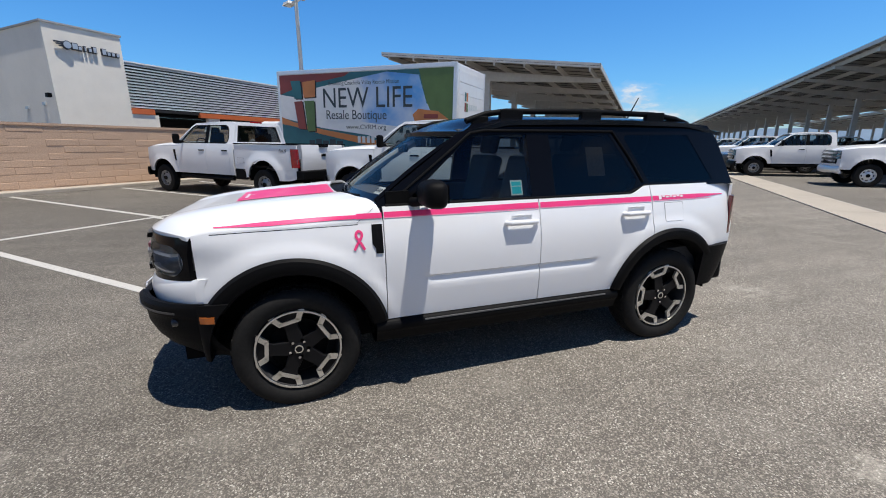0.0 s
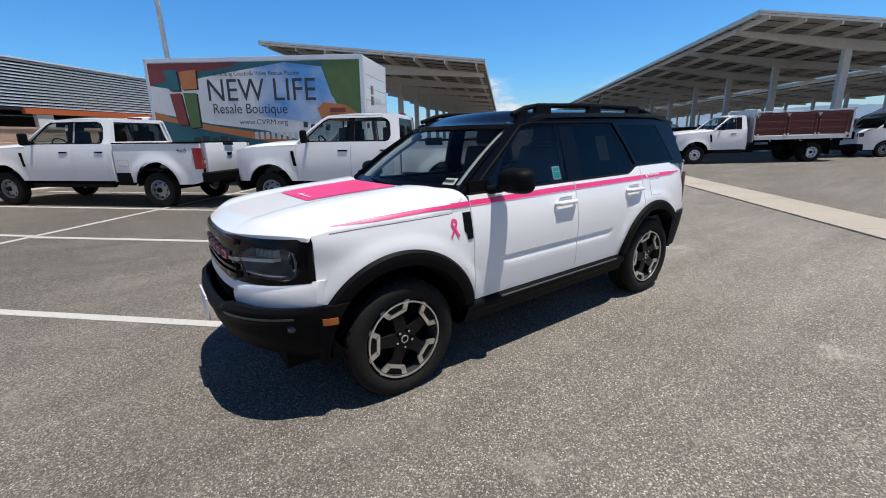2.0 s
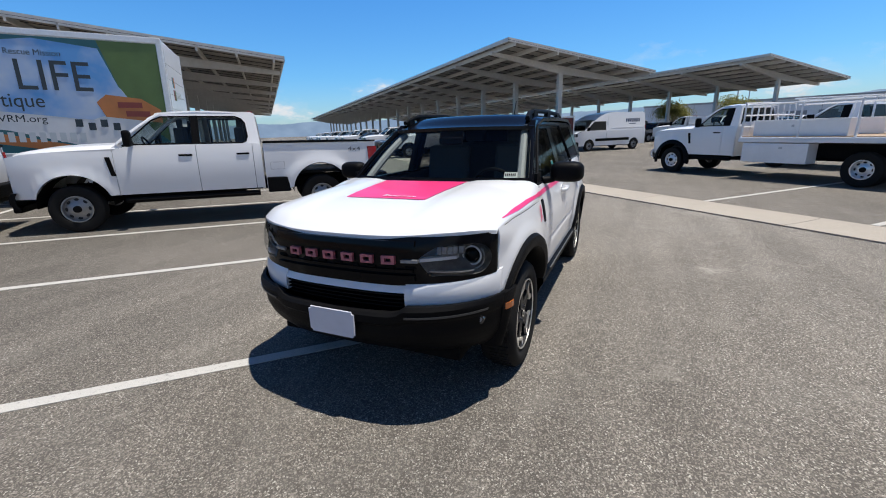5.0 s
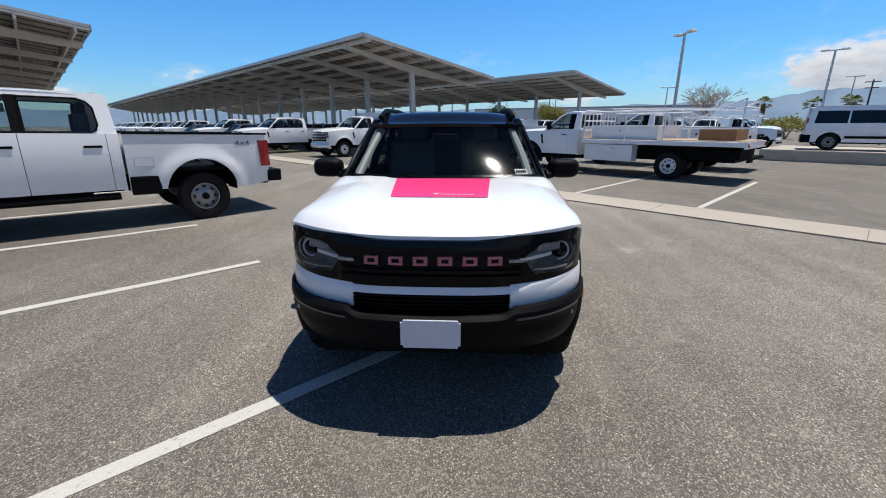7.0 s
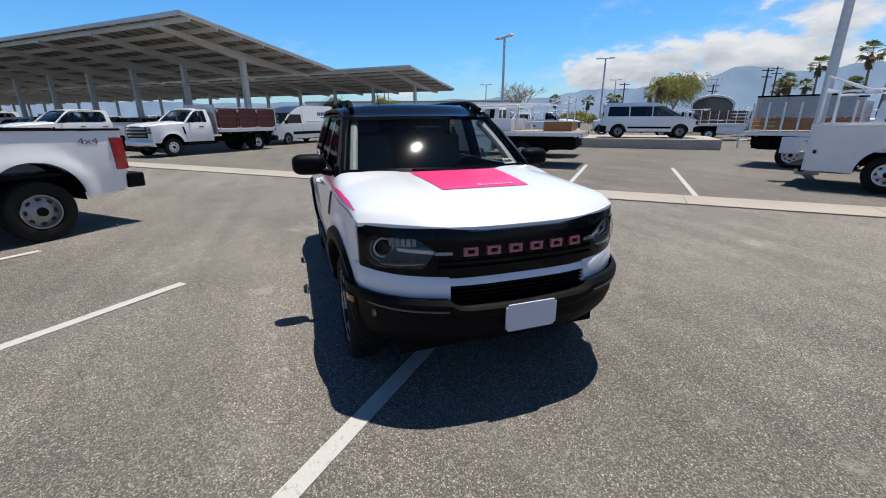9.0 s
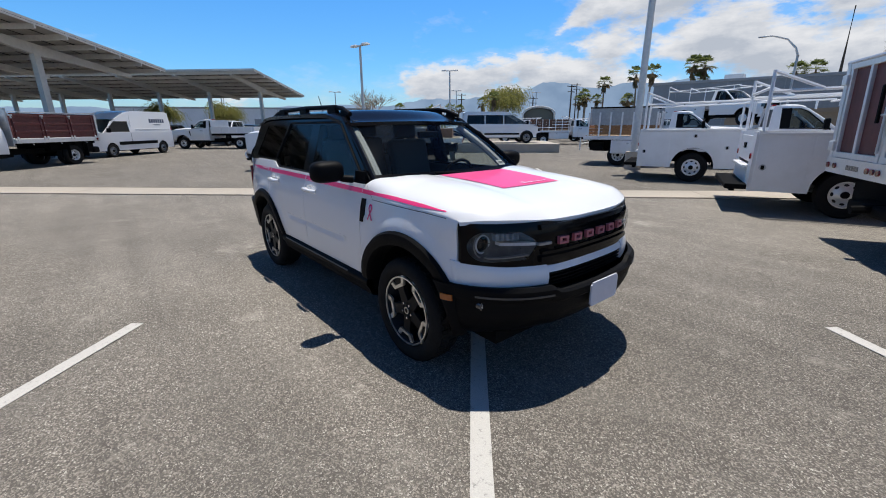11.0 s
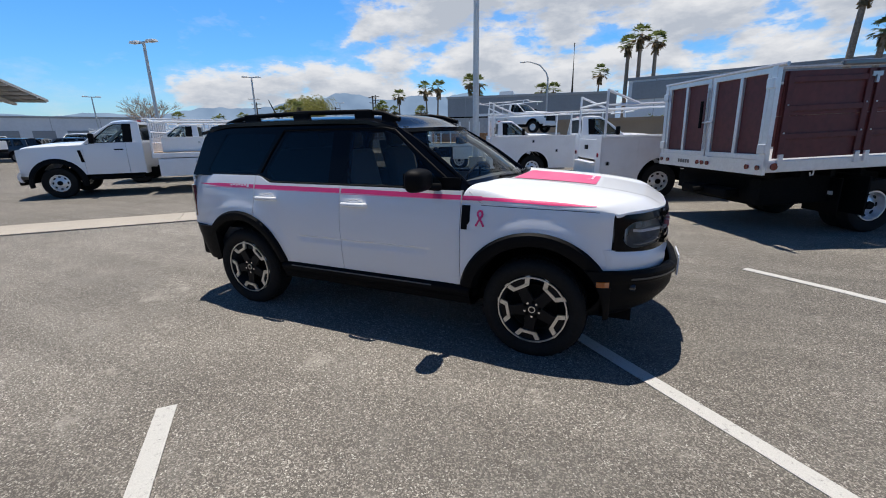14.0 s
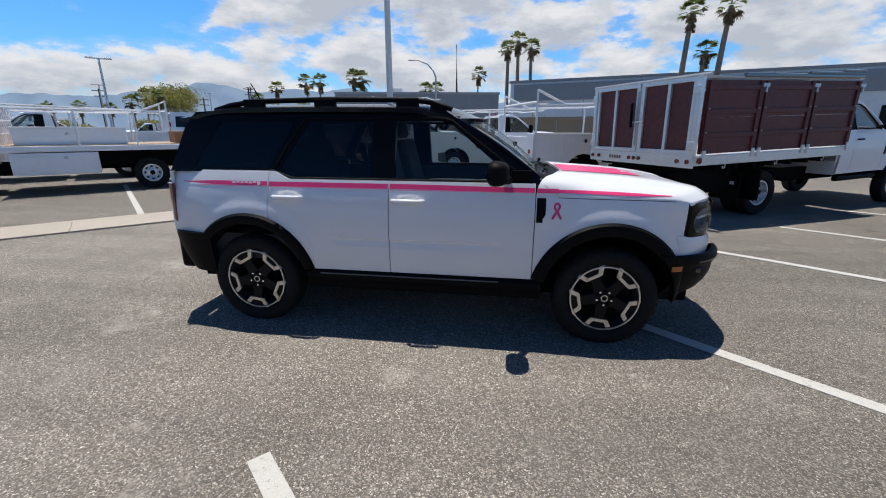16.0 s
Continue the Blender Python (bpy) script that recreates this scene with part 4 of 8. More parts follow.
            k = b * (len(prof) - 1)
            i = min(int(k), len(prof) - 2)
            f = k - i
            return Vector((x, s * (prof[i][0] + (prof[i + 1][0] - prof[i][0]) * f), prof[i][1] + (prof[i + 1][1] - prof[i][1]) * f))
        sheet(bm, 6, 21, rocker)
        part("rocker_trim", bm, PLASTIC, root, "matt black sill trim", smooth=True)
        part("sill_strip", boxes(((-0.1, s * 0.909, 0.441), (1.35, 0.010, 0.008))), SILLGREY, root, "thin grey sill strip")
        # greenhouse side with its openings
        yb, yt, zb, zt = 0.822, 0.672, 1.13, 1.605

        def gpt(x, z, o=0.0, s=s):
            return Vector((x, s * (yb + (yt - yb) * (z - zb) / (zt - zb) + o), z))
        outer = [(0.875, 1.135), (0.50, 1.395), (0.27, 1.555), (0.16, 1.622), (-1.60, 1.640), (-1.82, 1.625), (-1.90, 1.52), (-2.0, 1.185), (-1.14, 1.185), (-0.97, 1.128)]
        wf = [(0.66, 1.158), (0.30, 1.455), (0.215, 1.525), (0.13, 1.553), (-0.205, 1.553), (-0.20, 1.158)]
        wr = [(-0.38, 1.158), (-0.375, 1.553), (-0.87, 1.553), (-1.07, 1.24), (-1.035, 1.185), (-0.985, 1.160)]
        wq = [(-1.18, 1.215), (-1.00, 1.53), (-1.02, 1.553), (-1.60, 1.553), (-1.80, 1.215)]
        bm = holed(bmesh.new(), outer, [wf, wr, wq], gpt, (0, -s * 0.05, 0))
        part("pillar_panel", bm, BLACK, root, "gloss black window pillars")
        for poly, mt, nm2 in ((wf, GLASS, "front_window"), (wr, TINT, "rear_window"), (wq, TINTDEEP, "quarter_window")):
            bm = bmesh.new()
            bm.faces.new([bm.verts.new(gpt(x, z, -0.003)) for x, z in poly])
            part(nm2, bm, mt, root, "tinted side glass" if mt is not GLASS else "clear side glass")
        # belt trim and door frame moulding
        bm = bmesh.new()
        tube(bm, [gpt(x, z, 0.006) for x, z in ((0.78, 1.146), (0.3, 1.146), (-0.3, 1.146), (-0.98, 1.146), (-1.10, 1.185), (-1.15, 1.20))], 0.010, 8)
        part("belt_moulding", bm, PLASTIC, root, smooth=True)
        bm = bmesh.new()
        tube(bm, [gpt(x, z, 0.004) for x, z in ((0.74, 1.165), (0.30, 1.485), (0.20, 1.560), (0.10, 1.578), (-0.60, 1.578), (-0.90, 1.575), (-1.02, 1.40), (-1.12, 1.22))], 0.009, 8)
        part("door_frame_moulding", bm, PLASTIC, root, smooth=True)
        # mirror: housing, arm, mirror face
        my = s * 1.0
        bm = bmesh.new()
        def shellm(a, b):
            ang, lat = 2 * math.pi * a, math.pi * b - math.pi / 2
            cx, cy, cz = math.copysign(abs(math.cos(ang)) ** 0.6, math.cos(ang)), math.copysign(abs(math.sin(ang)) ** 0.6, math.sin(ang)), math.sin(lat)
            rr = math.cos(lat) ** 0.5
            return Vector((0.525 + 0.095 * cz * (1 if cz > 0 else 0.50), my + s * 0.128 * cx * rr, 1.222 + 0.080 * cy * rr))
        sheet(bm, 28, 14, shellm)
        bmesh.ops.remove_doubles(bm, verts=bm.verts[:], dist=0.0005)
        mir = part("side_mirror", bm, PLASTIC, root, "black door mirror", smooth=True)
        bm = bmesh.new()
        tube(bm, [(0.62, s * 0.83, 1.160), (0.58, s * 0.90, 1.170), (0.55, s * 0.95, 1.19)], 0.030, 10, 0.022)
        part("mirror_arm", bm, PLASTIC, mir, smooth=True)
        bm = bmesh.new()
        sheet(bm, 1, 1, lambda a, b: Vector((0.478, my + s * (-0.095 + 0.19 * a), 1.175 + 0.10 * b)))
        part("mirror_glass", bm, CHROME, mir)
        part("mirror_sail", boxes(((0.705, s * 0.812, 1.19), (0.14, 0.02, 0.075))), PLASTIC, root)
        # black vent behind the front wheel
        bm = bmesh.new()
        sheet(bm, 6, 6, lambda a, b: Vector((0.815 + 0.06 * a * (1 if b > 0.2 else 0.7) , s * (suv_side(0.85, 0.88 + 0.17 * b) + 0.006), 0.885 + 0.165 * b)), (0, -s * 0.01, 0))
        part("fender_vent", bm, PLASTIC, root, "black fender vent")
        # side stripe: hood flank, doors, quarter
        def stripe(x0, x1, zf, wf_, yf, n):
            b2 = bmesh.new()
            sheet(b2, n, 3, lambda a, b: Vector((x0 + (x1 - x0) * a, s * (yf(x0 + (x1 - x0) * a, zf(x0 + (x1 - x0) * a) + wf_(x0 + (x1 - x0) * a) * (b - 0.5)) + 0.0035), zf(x0 + (x1 - x0) * a) + wf_(x0 + (x1 - x0) * a) * (b - 0.5))))
            return b2

        def hood_side_y(x, z):
            zc, zs = hood_center(x), hood_low(x)
            q = clampf((z - zs) / (zc - zs), 0, 0.999)
            return hood_half(x) * (1 - q ** (1 / 0.6)) ** (1 / hood_square(x))
        bm = bmesh.new()
        sheet(bm, 30, 1, lambda a, b: Vector((0.95 + 0.76 * a, s * (suv_side(0.95 + 0.76 * a, hood_low(0.95 + 0.76 * a)) + 0.003), hood_low(0.95 + 0.76 * a) - 0.009 + 0.004 * b)))
        part("hood_gap", bm, SHADOWGAP, root, "dark hood shut line")
        bm = bmesh.new()
        def cut(a, b):
            x = 0.955 - 0.10 * a + 0.003 * b
            z = hood_low(x) + 0.002 + 0.075 * a
            return Vector((x, s * (hood_side_y(x, z) + 0.003), z))
        sheet(bm, 12, 1, cut)
        part("hood_gap", bm, SHADOWGAP, root)
        part("side_stripe", stripe(1.69, 0.952, lambda x: 1.077 + 0.020 * step(1.69, 0.95, x), lambda x: 0.005 + 0.016 * step(1.70, 1.40, x), hood_side_y, 40), PINK, root, "pink vinyl stripe", smooth=True)
        part("side_stripe", stripe(0.955, 0.812, lambda x: 1.0985, lambda x: 0.030, hood_side_y, 6), PINK, root, "pink vinyl stripe", smooth=True)
        part("side_stripe", stripe(0.798, -0.222, lambda x: 1.098 + 0.008 * step(0.8, -0.2, x), lambda x: 0.034, suv_side, 20), PINK, root, "pink vinyl stripe", smooth=True)
        part("side_stripe", stripe(-0.236, -1.151, lambda x: 1.106, lambda x: 0.033, suv_side, 20), PINK, root, "pink vinyl stripe", smooth=True)
        part("side_stripe", stripe(-1.165, -1.90, lambda x: 1.108, lambda x: 0.030 - 0.024 * step(-1.55, -1.9, x), suv_side, 20), PINK, root, "pink vinyl stripe", smooth=True)
        for xa, xb, zc in ((0.798, -0.222, 1.102), (-0.236, -1.151, 1.106), (-1.165, -1.75, 1.108)):
            part("stripe_edge", stripe(xa, xb, lambda x: zc - 0.0195, lambda x: 0.005, suv_side, 12), PINKPALE, root, "pale pink stripe edge", smooth=True)
        if s > 0:
            for o, g, mt in ((0.001, 0.0025, DOORSEAM), (0.0025, 0.0, WHITE)):
                bm = bmesh.new()
                sheet(bm, 6, 6, lambda a, b: Vector((-1.27 - (0.17 + 2 * g) * a + g, suv_side(-1.27 - 0.17 * a, 0.94 + 0.13 * b) + o, 0.94 - g + (0.13 + 2 * g) * b)))
                part("fuel_door", bm, mt, root, "flush square fuel door", smooth=True)
        for k in range(7):
            x0 = -1.22 - 0.034 * k
            part("script_bar", stripe(x0, x0 - 0.026, lambda x: 1.113 + 0.004 * (k % 2), lambda x: 0.012 + 0.02 * (k == 0), lambda x, z: suv_side(x, z) + 0.002, 2), WHITEVIN, root)
        bm = bmesh.new()
        ribbon_decal(bm, lambda a, b, o: Vector((0.95 - 0.80 * s * a, s * (suv_side(0.95 - 0.80 * s * a, 0.965 + 0.80 * b) + o), 0.965 + 0.80 * b)))
        part("ribbon_decal", bm, PINK, root, "pink awareness ribbon sticker", smooth=True)
        # tail lamp wrap and rear bumper corner
        bm = bmesh.new()
        sheet(bm, 4, 6, lambda a, b: Vector((-2.055 + 0.075 * a, s * (suv_side(-1.99, 0.9) + 0.010 - 0.05 * (1 - a) ** 2), 0.79 + 0.30 * b)), (0, -s * 0.03, 0))
        part("tail_lamp", bm, TAILDARK, root, "dark red tail lamp", smooth=True)
        # front side marker
        bm = bmesh.new()
        sheet(bm, 3, 2, lambda a, b: Vector((1.728 + 0.075 * a, s * (0.905 - 0.034 * ((0.0093 + 0.075 * a) / 0.0963) ** 2), 0.576 + 0.036 * b)), (0, -s * 0.012, 0))
        part("side_marker", bm, AMBER, root, "amber side marker lamp")
        # rear bumper side
        bm = bmesh.new()
        sheet(bm, 8, 8, lambda a, b: Vector((-1.66 - 0.385 * a + 0.10 * a * (1 - b) ** 2, s * (0.925 - 0.12 * a ** 3 - 0.03 * (1 - b)), 0.40 + 0.32 * b)), (0, -s * 0.05, 0))
        part("rear_bumper_corner", bm, PLASTIC, root, "matt black bumper corner", smooth=True)
        # roof rail with three feet
        bm = bmesh.new()
        pts = [(0.19, 1.640), (0.04, 1.688), (-0.10, 1.706), (-0.75, 1.716), (-1.35, 1.704), (-1.56, 1.678), (-1.70, 1.640)]
        tube(bm, [(x, s * (0.585 if x < 0.1 else 0.60), z) for x, z in pts], 0.020, 10)
        rail = part("roof_rail", bm, PLASTIC, root, "black raised roof rail", smooth=True)
        for fx in (-0.14, -0.78, -1.36):
            part("rail_foot", boxes(((fx, s * 0.588, 1.685), (0.17, 0.040, 0.07))), PLASTIC, rail, bevel=0.008)
        part("rail_foot", boxes(((0.09, s * 0.592, 1.645), (0.12, 0.036, 0.06))), PLASTIC, rail, bevel=0.01)
    # hood
    bm = bmesh.new()
    def hood(a, b):
        t = math.sin(math.pi / 2 * (-1 + 2 * b))
        xf = hood_front(t * 0.830)
        base = 1.025 - 0.217 * abs(t) ** 3
        x = base + (xf - base) * a
        y = t * hood_half(x)
        return Vector((x, y, hood_z(x, y)))
    sheet(bm, 46, 56, hood, (0, 0, -0.02))
    part("hood", bm, WHITE, root, smooth=True)
    # pink hood graphic
    bm = bmesh.new()
    def patch(a, b):
        x = 1.035 + 0.60 * a
        y = (-1 + 2 * b) * (0.345 - 0.05 * a) + 0.015
        return Vector((x, y, hood_z(x, y) + 0.004))
    sheet(bm, 24, 24, patch)
    part("hood_graphic", bm, PINK, root, "pink vinyl hood rectangle", smooth=True)
    for k in range(7):
        bm = bmesh.new()
        sheet(bm, 2, 2, lambda a, b: Vector((1.575 + 0.02 * a - 0.03 * (k == 0) * (1 - a), -0.02 + 0.036 * k + 0.028 * b, hood_z(1.58, 0.0) + 0.0075)))
        part("hood_script_bar", bm, WHITEVIN, root)
    # cowl under the glass
    part("cowl", boxes(((0.96, 0, 1.140), (0.16, 1.20, 0.05))), PLASTIC, root)
    # windscreen
    def screen(a, b):
        t = -1 + 2 * b
        x0, x1 = 0.925 - 0.095 * t * t, 0.405 - 0.16 * t * t
        y = t * (0.775 + (0.655 - 0.775) * a)
        return Vector((x0 + (x1 - x0) * a, y, 1.165 + 0.40 * a + 0.035 * math.sin(math.pi * a) * 0.6 - 0.012 * a * t * t))
    bm = sheet(bmesh.new(), 14, 20, screen)
    ws = part("windscreen", bm, SCREENGLASS, root, "clear curved windscreen", smooth=True)
    ws.visible_shadow = False
    bm = bmesh.new()
    tube(bm, [screen(k / 10, 1.0) + Vector((0, 0.008, 0.004)) for k in range(11)], 0.017, 8)
    part("a_pillar", bm, BLACK, root, smooth=True)
    bm = bmesh.new()
    tube(bm, [screen(k / 10, 0.0) + Vector((0, -0.008, 0.004)) for k in range(11)], 0.017, 8)
    part("a_pillar", bm, BLACK, root, smooth=True)
    bm = bmesh.new()
    sheet(bm, 2, 20, lambda a, b: screen(0.0 + 0.07 * a, b) + Vector((0.0, 0, 0.003)))
    part("glass_border", bm, BLACK, root)
    for k in (-1, 1):
        bm = bmesh.new()
        tube(bm, [(0.950, k * 0.08 + 0.20, 1.180), (0.935, 0.28 * k + 0.20, 1.185), (0.905, 0.45 * k + 0.18, 1.192)], 0.009, 6)
        part("wiper", bm, PLASTIC, root)
    # roof
    def roof(a, b):
        t = -1 + 2 * b
        x = 0.415 - 0.16 * t * t + (-1.89 - 0.415 + 0.10 * t * t) * a
        zc = 1.585 + 0.095 * step(0, 0.16, a) ** 0.8 + 0.018 * math.sin(math.pi * a) - 0.055 * step(0.80, 1.0, a) ** 1.5
        z = zc - 0.034 * abs(t) ** 5 * step(0, 0.12, a) - 0.012 * t * t
        return Vector((x, t * (0.680 + 0.012 * math.sin(math.pi * a)), z))
    bm = sheet(bmesh.new(), 40, 24, roof, (0, 0, -0.03))
    part("roof", bm, ROOFBLK, root, "black roof", smooth=True)
    bm = bmesh.new()
    sheet(bm, 1, 6, lambda a, b: roof(0.28 + 0.18 * a, 0.22 + 0.56 * b) + Vector((0, 0, 0.004)))
    part("sunroof", bm, BLACK, root, "dark sunroof glass")
    bm = bmesh.new()
    tube(bm, [(-1.60, 0.0, 1.66), (-1.74, 0.0, 1.90)], 0.008, 6, 0.004)
    part("antenna", bm, PLASTIC, root)
    # rear end
    bm = bmesh.new()
    sheet(bm, 8, 8, lambda a, b: Vector((-2.045 + 0.03 * (2 * b - 1) ** 2, (-1 + 2 * b) * 0.80, 0.68 + 0.50 * a)), (0.03, 0, 0))
    part("tailgate", bm, WHITE, root, smooth=True)
    bm = bmesh.new()
    sheet(bm, 6, 8, lambda a, b: Vector((-2.0 + 0.12 * a + 0.03 * (2 * b - 1) ** 2, (-1 + 2 * b) * (0.80 - 0.13 * a), 1.18 + 0.42 * a)), (0.02, 0, 0))
    part("rear_glass", bm, BLACK, root, smooth=True)
    part("rear_bumper", boxes(((-2.01, 0, 0.55), (0.12, 1.56, 0.34))), PLASTIC, root, bevel=0.03)
    # front: black lamp and grille panel
    def nose(y, z, dx=0.0):
        return Vector((plan_curve(y, 1.60, 0.535, 0.884) + dx - 0.03 * clampf((z - 0.9) / 0.15) ** 2, y, z))
    def lamp_z(y):
        """Lower and upper edge of the lamp opening: pointed inwards, round outwards."""
        e = math.sqrt(max(0.0, 1 - clampf((y - 0.742) / 0.070) ** 2))
        return 0.900 - (0.085 - 0.006 * step(0.74, 0.56, y)) * e + 0.085 * (1 - clampf((y - 0.479) / 0.060)), 0.900 + 0.084 * e - 0.070 * (1 - clampf((y - 0.479) / 0.110)) ** 1.3
    bm = bmesh.new()
    def low(y):
        return 0.758 + 0.045 * (abs(y) / 0.842) ** 2
    def face(y, z):
        return nose(y, z, -0.004)
    sheet(bm, 10, 40, lambda a, b: face(0.479 * (2 * b - 1), low(0.479 * (2 * b - 1)) + (1.030 - low(0.479 * (2 * b - 1))) * a), (-0.03, 0, 0))
    for s in (1, -1):
        def above(a, b):
            y = 0.479 + 0.333 * math.sin(math.pi / 2 * b)
            return face(s * y, lamp_z(y)[1] + (1.030 - lamp_z(y)[1]) * a)
        def below(a, b):
            y = 0.479 + 0.333 * math.sin(math.pi / 2 * b)
            return face(s * y, low(y) + (lamp_z(y)[0] - low(y)) * a)
        sheet(bm, 4, 32, above, (-0.02, 0, 0))
        sheet(bm, 4, 32, below, (-0.02, 0, 0))
        sheet(bm, 8, 6, lambda a, b: face(s * (0.812 + 0.017 * b), low(0.812 + 0.017 * b) + (1.030 - low(0.812 + 0.017 * b)) * a), (-0.02, 0, 0))
    part("grille_panel", bm, BLACK, root, "gloss black grille panel", smooth=True)
    # raised grille surround and two horizontal bars
    for z, h, d, hw in ((0.985, 0.028, 0.016, 0.47), (0.800, 0.030, 0.018, 0.47), (0.842, 0.018, 0.010, 0.46)):
        bm = bmesh.new()
        sheet(bm, 2, 24, lambda a, b: nose((-1 + 2 * b) * hw, z + h * a, d), (-0.03, 0, 0))
        part("grille_bar", bm, BLACK, root)
    for k in range(9):
        y = -0.44 + 0.11 * k
        bm = bmesh.new()
        sheet(bm, 1, 1, lambda a, b: nose(y + 0.055 * b - 0.027, 0.862 + 0.012 * a, 0.004), (-0.02, 0, 0))
        part("grille_slot", bm, DARK, root)
    # six pink letter blocks across the grille
    for k in range(6):
        y = -0.315 + 0.126 * k + 0.012
        bm = bmesh.new()
        def frame_block(y0, y1, z0, z1):
            sheet(bm, 1, 2, lambda a, b: nose(y0 + (y1 - y0) * b, z0 + (z1 - z0) * a, 0.016), (-0.022, 0, 0))
        frame_block(y - 0.037, y + 0.037, 0.921, 0.933)
        frame_block(y - 0.037, y + 0.037, 0.888, 0.900)
        frame_block(y - 0.037, y - 0.019, 0.900, 0.921)
        frame_block(y + 0.019, y + 0.037, 0.900, 0.921)
        part("badge_block", bm, PINKDULL, root, "pink raised badge block")
    for s in (1, -1):
        # lamp: a deep dark bowl under a smoked lens, with a round light ring and a light bar
        def shell(a, b, dx):
            y = 0.479 + 0.333 * math.sin(math.pi / 2 * b)
            zl, zh = lamp_z(y)
            return nose(s * y, zl + (zh - zl) * a, dx)
        def bowl(a, b):
            d = (math.sin(math.pi * a) * clampf(4 * b) * clampf(9 * (1 - b))) ** 0.5
            return shell(a, b, -0.010 - 0.135 * d)
        bm = sheet(bmesh.new(), 14, 36, bowl)
        lamp = part("headlamp", bm, LAMPBOWL, root, "smoked headlamp with round light ring", smooth=True)
        bm = sheet(bmesh.new(), 8, 36, lambda a, b: shell(a, b, 0.002 + 0.010 * math.sin(math.pi * a)))
        part("lamp_lens", bm, LAMPGLASS, lamp, "smoked clear lens", smooth=True)
        for r, w, x, a0, a1, mt in ((0.052, 0.0055, 1.868, 0, 360, LAMPRING), (0.074, 0.0045, 1.876, 150, 400, LAMPGREY)):
            bm = bmesh.new()
            tube(bm, [(x, s * (0.702 + r * math.cos(math.radians(a0 + (a1 - a0) * k / 40))), 0.898 + r * math.sin(math.radians(a0 + (a1 - a0) * k / 40))) for k in range(41)], w, 8, caps=False)
            part("lamp_ring", bm, mt, lamp, smooth=True)
        bm = bmesh.new()
        def dome(a, b):
            r, ang = 0.044 * math.sin(math.pi / 2 * a), 2 * math.pi * b
            return Vector((1.856 + 0.030 * math.cos(math.pi / 2 * a), s * (0.702 + r * math.cos(ang)), 0.898 + r * math.sin(ang)))
        sheet(bm, 6, 24, dome)
        part("projector", bm, BLACK, lamp, smooth=True)
        bm = sheet(bmesh.new(), 1, 14, lambda a, b: nose(s * (0.480 + 0.165 * b), 0.896 + 0.018 * a, -0.012 - 0.055 * b), (-0.04, 0, 0))
        part("light_bar", bm, LAMPRING, lamp)
        bm = sheet(bmesh.new(), 1, 10, lambda a, b: nose(s * (0.398 + 0.088 * b), 0.898 + 0.016 * a, 0.012), (-0.03, 0, 0))
        part("light_bar", bm, LAMPGREY, lamp)
        # pale facets stand for the bright reflection high in the lens
        for k in range(5):
            bm = sheet(bmesh.new(), 2, 3, lambda a, b: nose(s * (0.560 + 0.026 * k + 0.022 * b), 0.930 + 0.038 * a, -0.046 + 0.010 * b), (-0.03, 0, 0))
            part("reflector_facet", bm, LAMPGREY, lamp)
        bm = sheet(bmesh.new(), 1, 16, lambda a, b: nose(s * (0.535 + 0.200 * b), 0.833 + 0.006 * a + 0.012 * (1 - b) ** 2, -0.004), (-0.03, 0, 0))
        part("lens_edge", bm, LAMPGREY, lamp)
    # white lower nose band, split by the intake
    for s in (1, -1):
        bm = bmesh.new()
        def band(a, b):
            y = s * (0.412 + 0.434 * math.sin(math.pi / 2 * b))
            t = abs(y) / 0.856
            zl, zh = 0.650 + 0.026 * b, 0.768 + 0.042 * t ** 2
            x = plan_curve(y, 1.60, 0.565, 0.890) - 0.035 * a ** 3 - 0.012 * (1 - a) ** 2
            return Vector((x, y, zl + (zh - zl) * a))
        sheet(bm, 8, 28, band, (-0.04, 0, 0))
        part("nose_band", bm, WHITE, root, smooth=True)
    bm = bmesh.new()
    sheet(bm, 2, 20, lambda a, b: Vector((plan_curve(0.412 * (2 * b - 1), 1.60, 0.565, 0.890) - 0.012 - 0.02 * a, 0.412 * (2 * b - 1), 0.730 + 0.035 * a)), (-0.10, 0, 0))
    part("nose_band", bm, WHITE, root, smooth=True)
    # intake
    bm = bmesh.new()
    sheet(bm, 2, 16, lambda a, b: Vector((plan_curve(0.412 * (2 * b - 1), 1.60, 0.565, 0.890) - 0.055, 0.412 * (2 * b - 1), 0.630 + 0.115 * a)))
    intake = part("lower_intake", bm, DARK, root, "dark lower intake")
    for k in range(4):
        bm = bmesh.new()
        sheet(bm, 1, 12, lambda a, b: Vector((plan_curve(0.41 * (2 * b - 1), 1.60, 0.565, 0.890) - 0.022, 0.41 * (2 * b - 1), 0.645 + 0.022 * k + 0.006 * a)), (-0.03, 0, 0))
        part("intake_bar", bm, PLASTIC, intake)
    # lower bumper
    bm = bmesh.new()
    def bumper(a, b):
        y = math.sin(math.pi / 2 * (-1 + 2 * b)) * 0.872
        prof = [(0.665, 0.0), (0.645, 0.022), (0.60, 0.020), (0.575, 0.0), (0.51, -0.004), (0.45, -0.030), (0.40, -0.070), (0.35, -0.15), (0.32, -0.26)]
        k = a * (len(prof) - 1)
        i = min(int(k), len(prof) - 2)
        f = k - i
        z = prof[i][0] + (prof[i + 1][0] - prof[i][0]) * f
        o = prof[i][1] + (prof[i + 1][1] - prof[i][1]) * f
        z -= 0.035 * (1 - step(0.38, 0.43, abs(y))) * (1 - a)
        return Vector((plan_curve(y, 1.60, 0.612, 0.902) + o, y * (1 - 0.03 * a), z + 0.02 * abs(y) * (1 - a)))
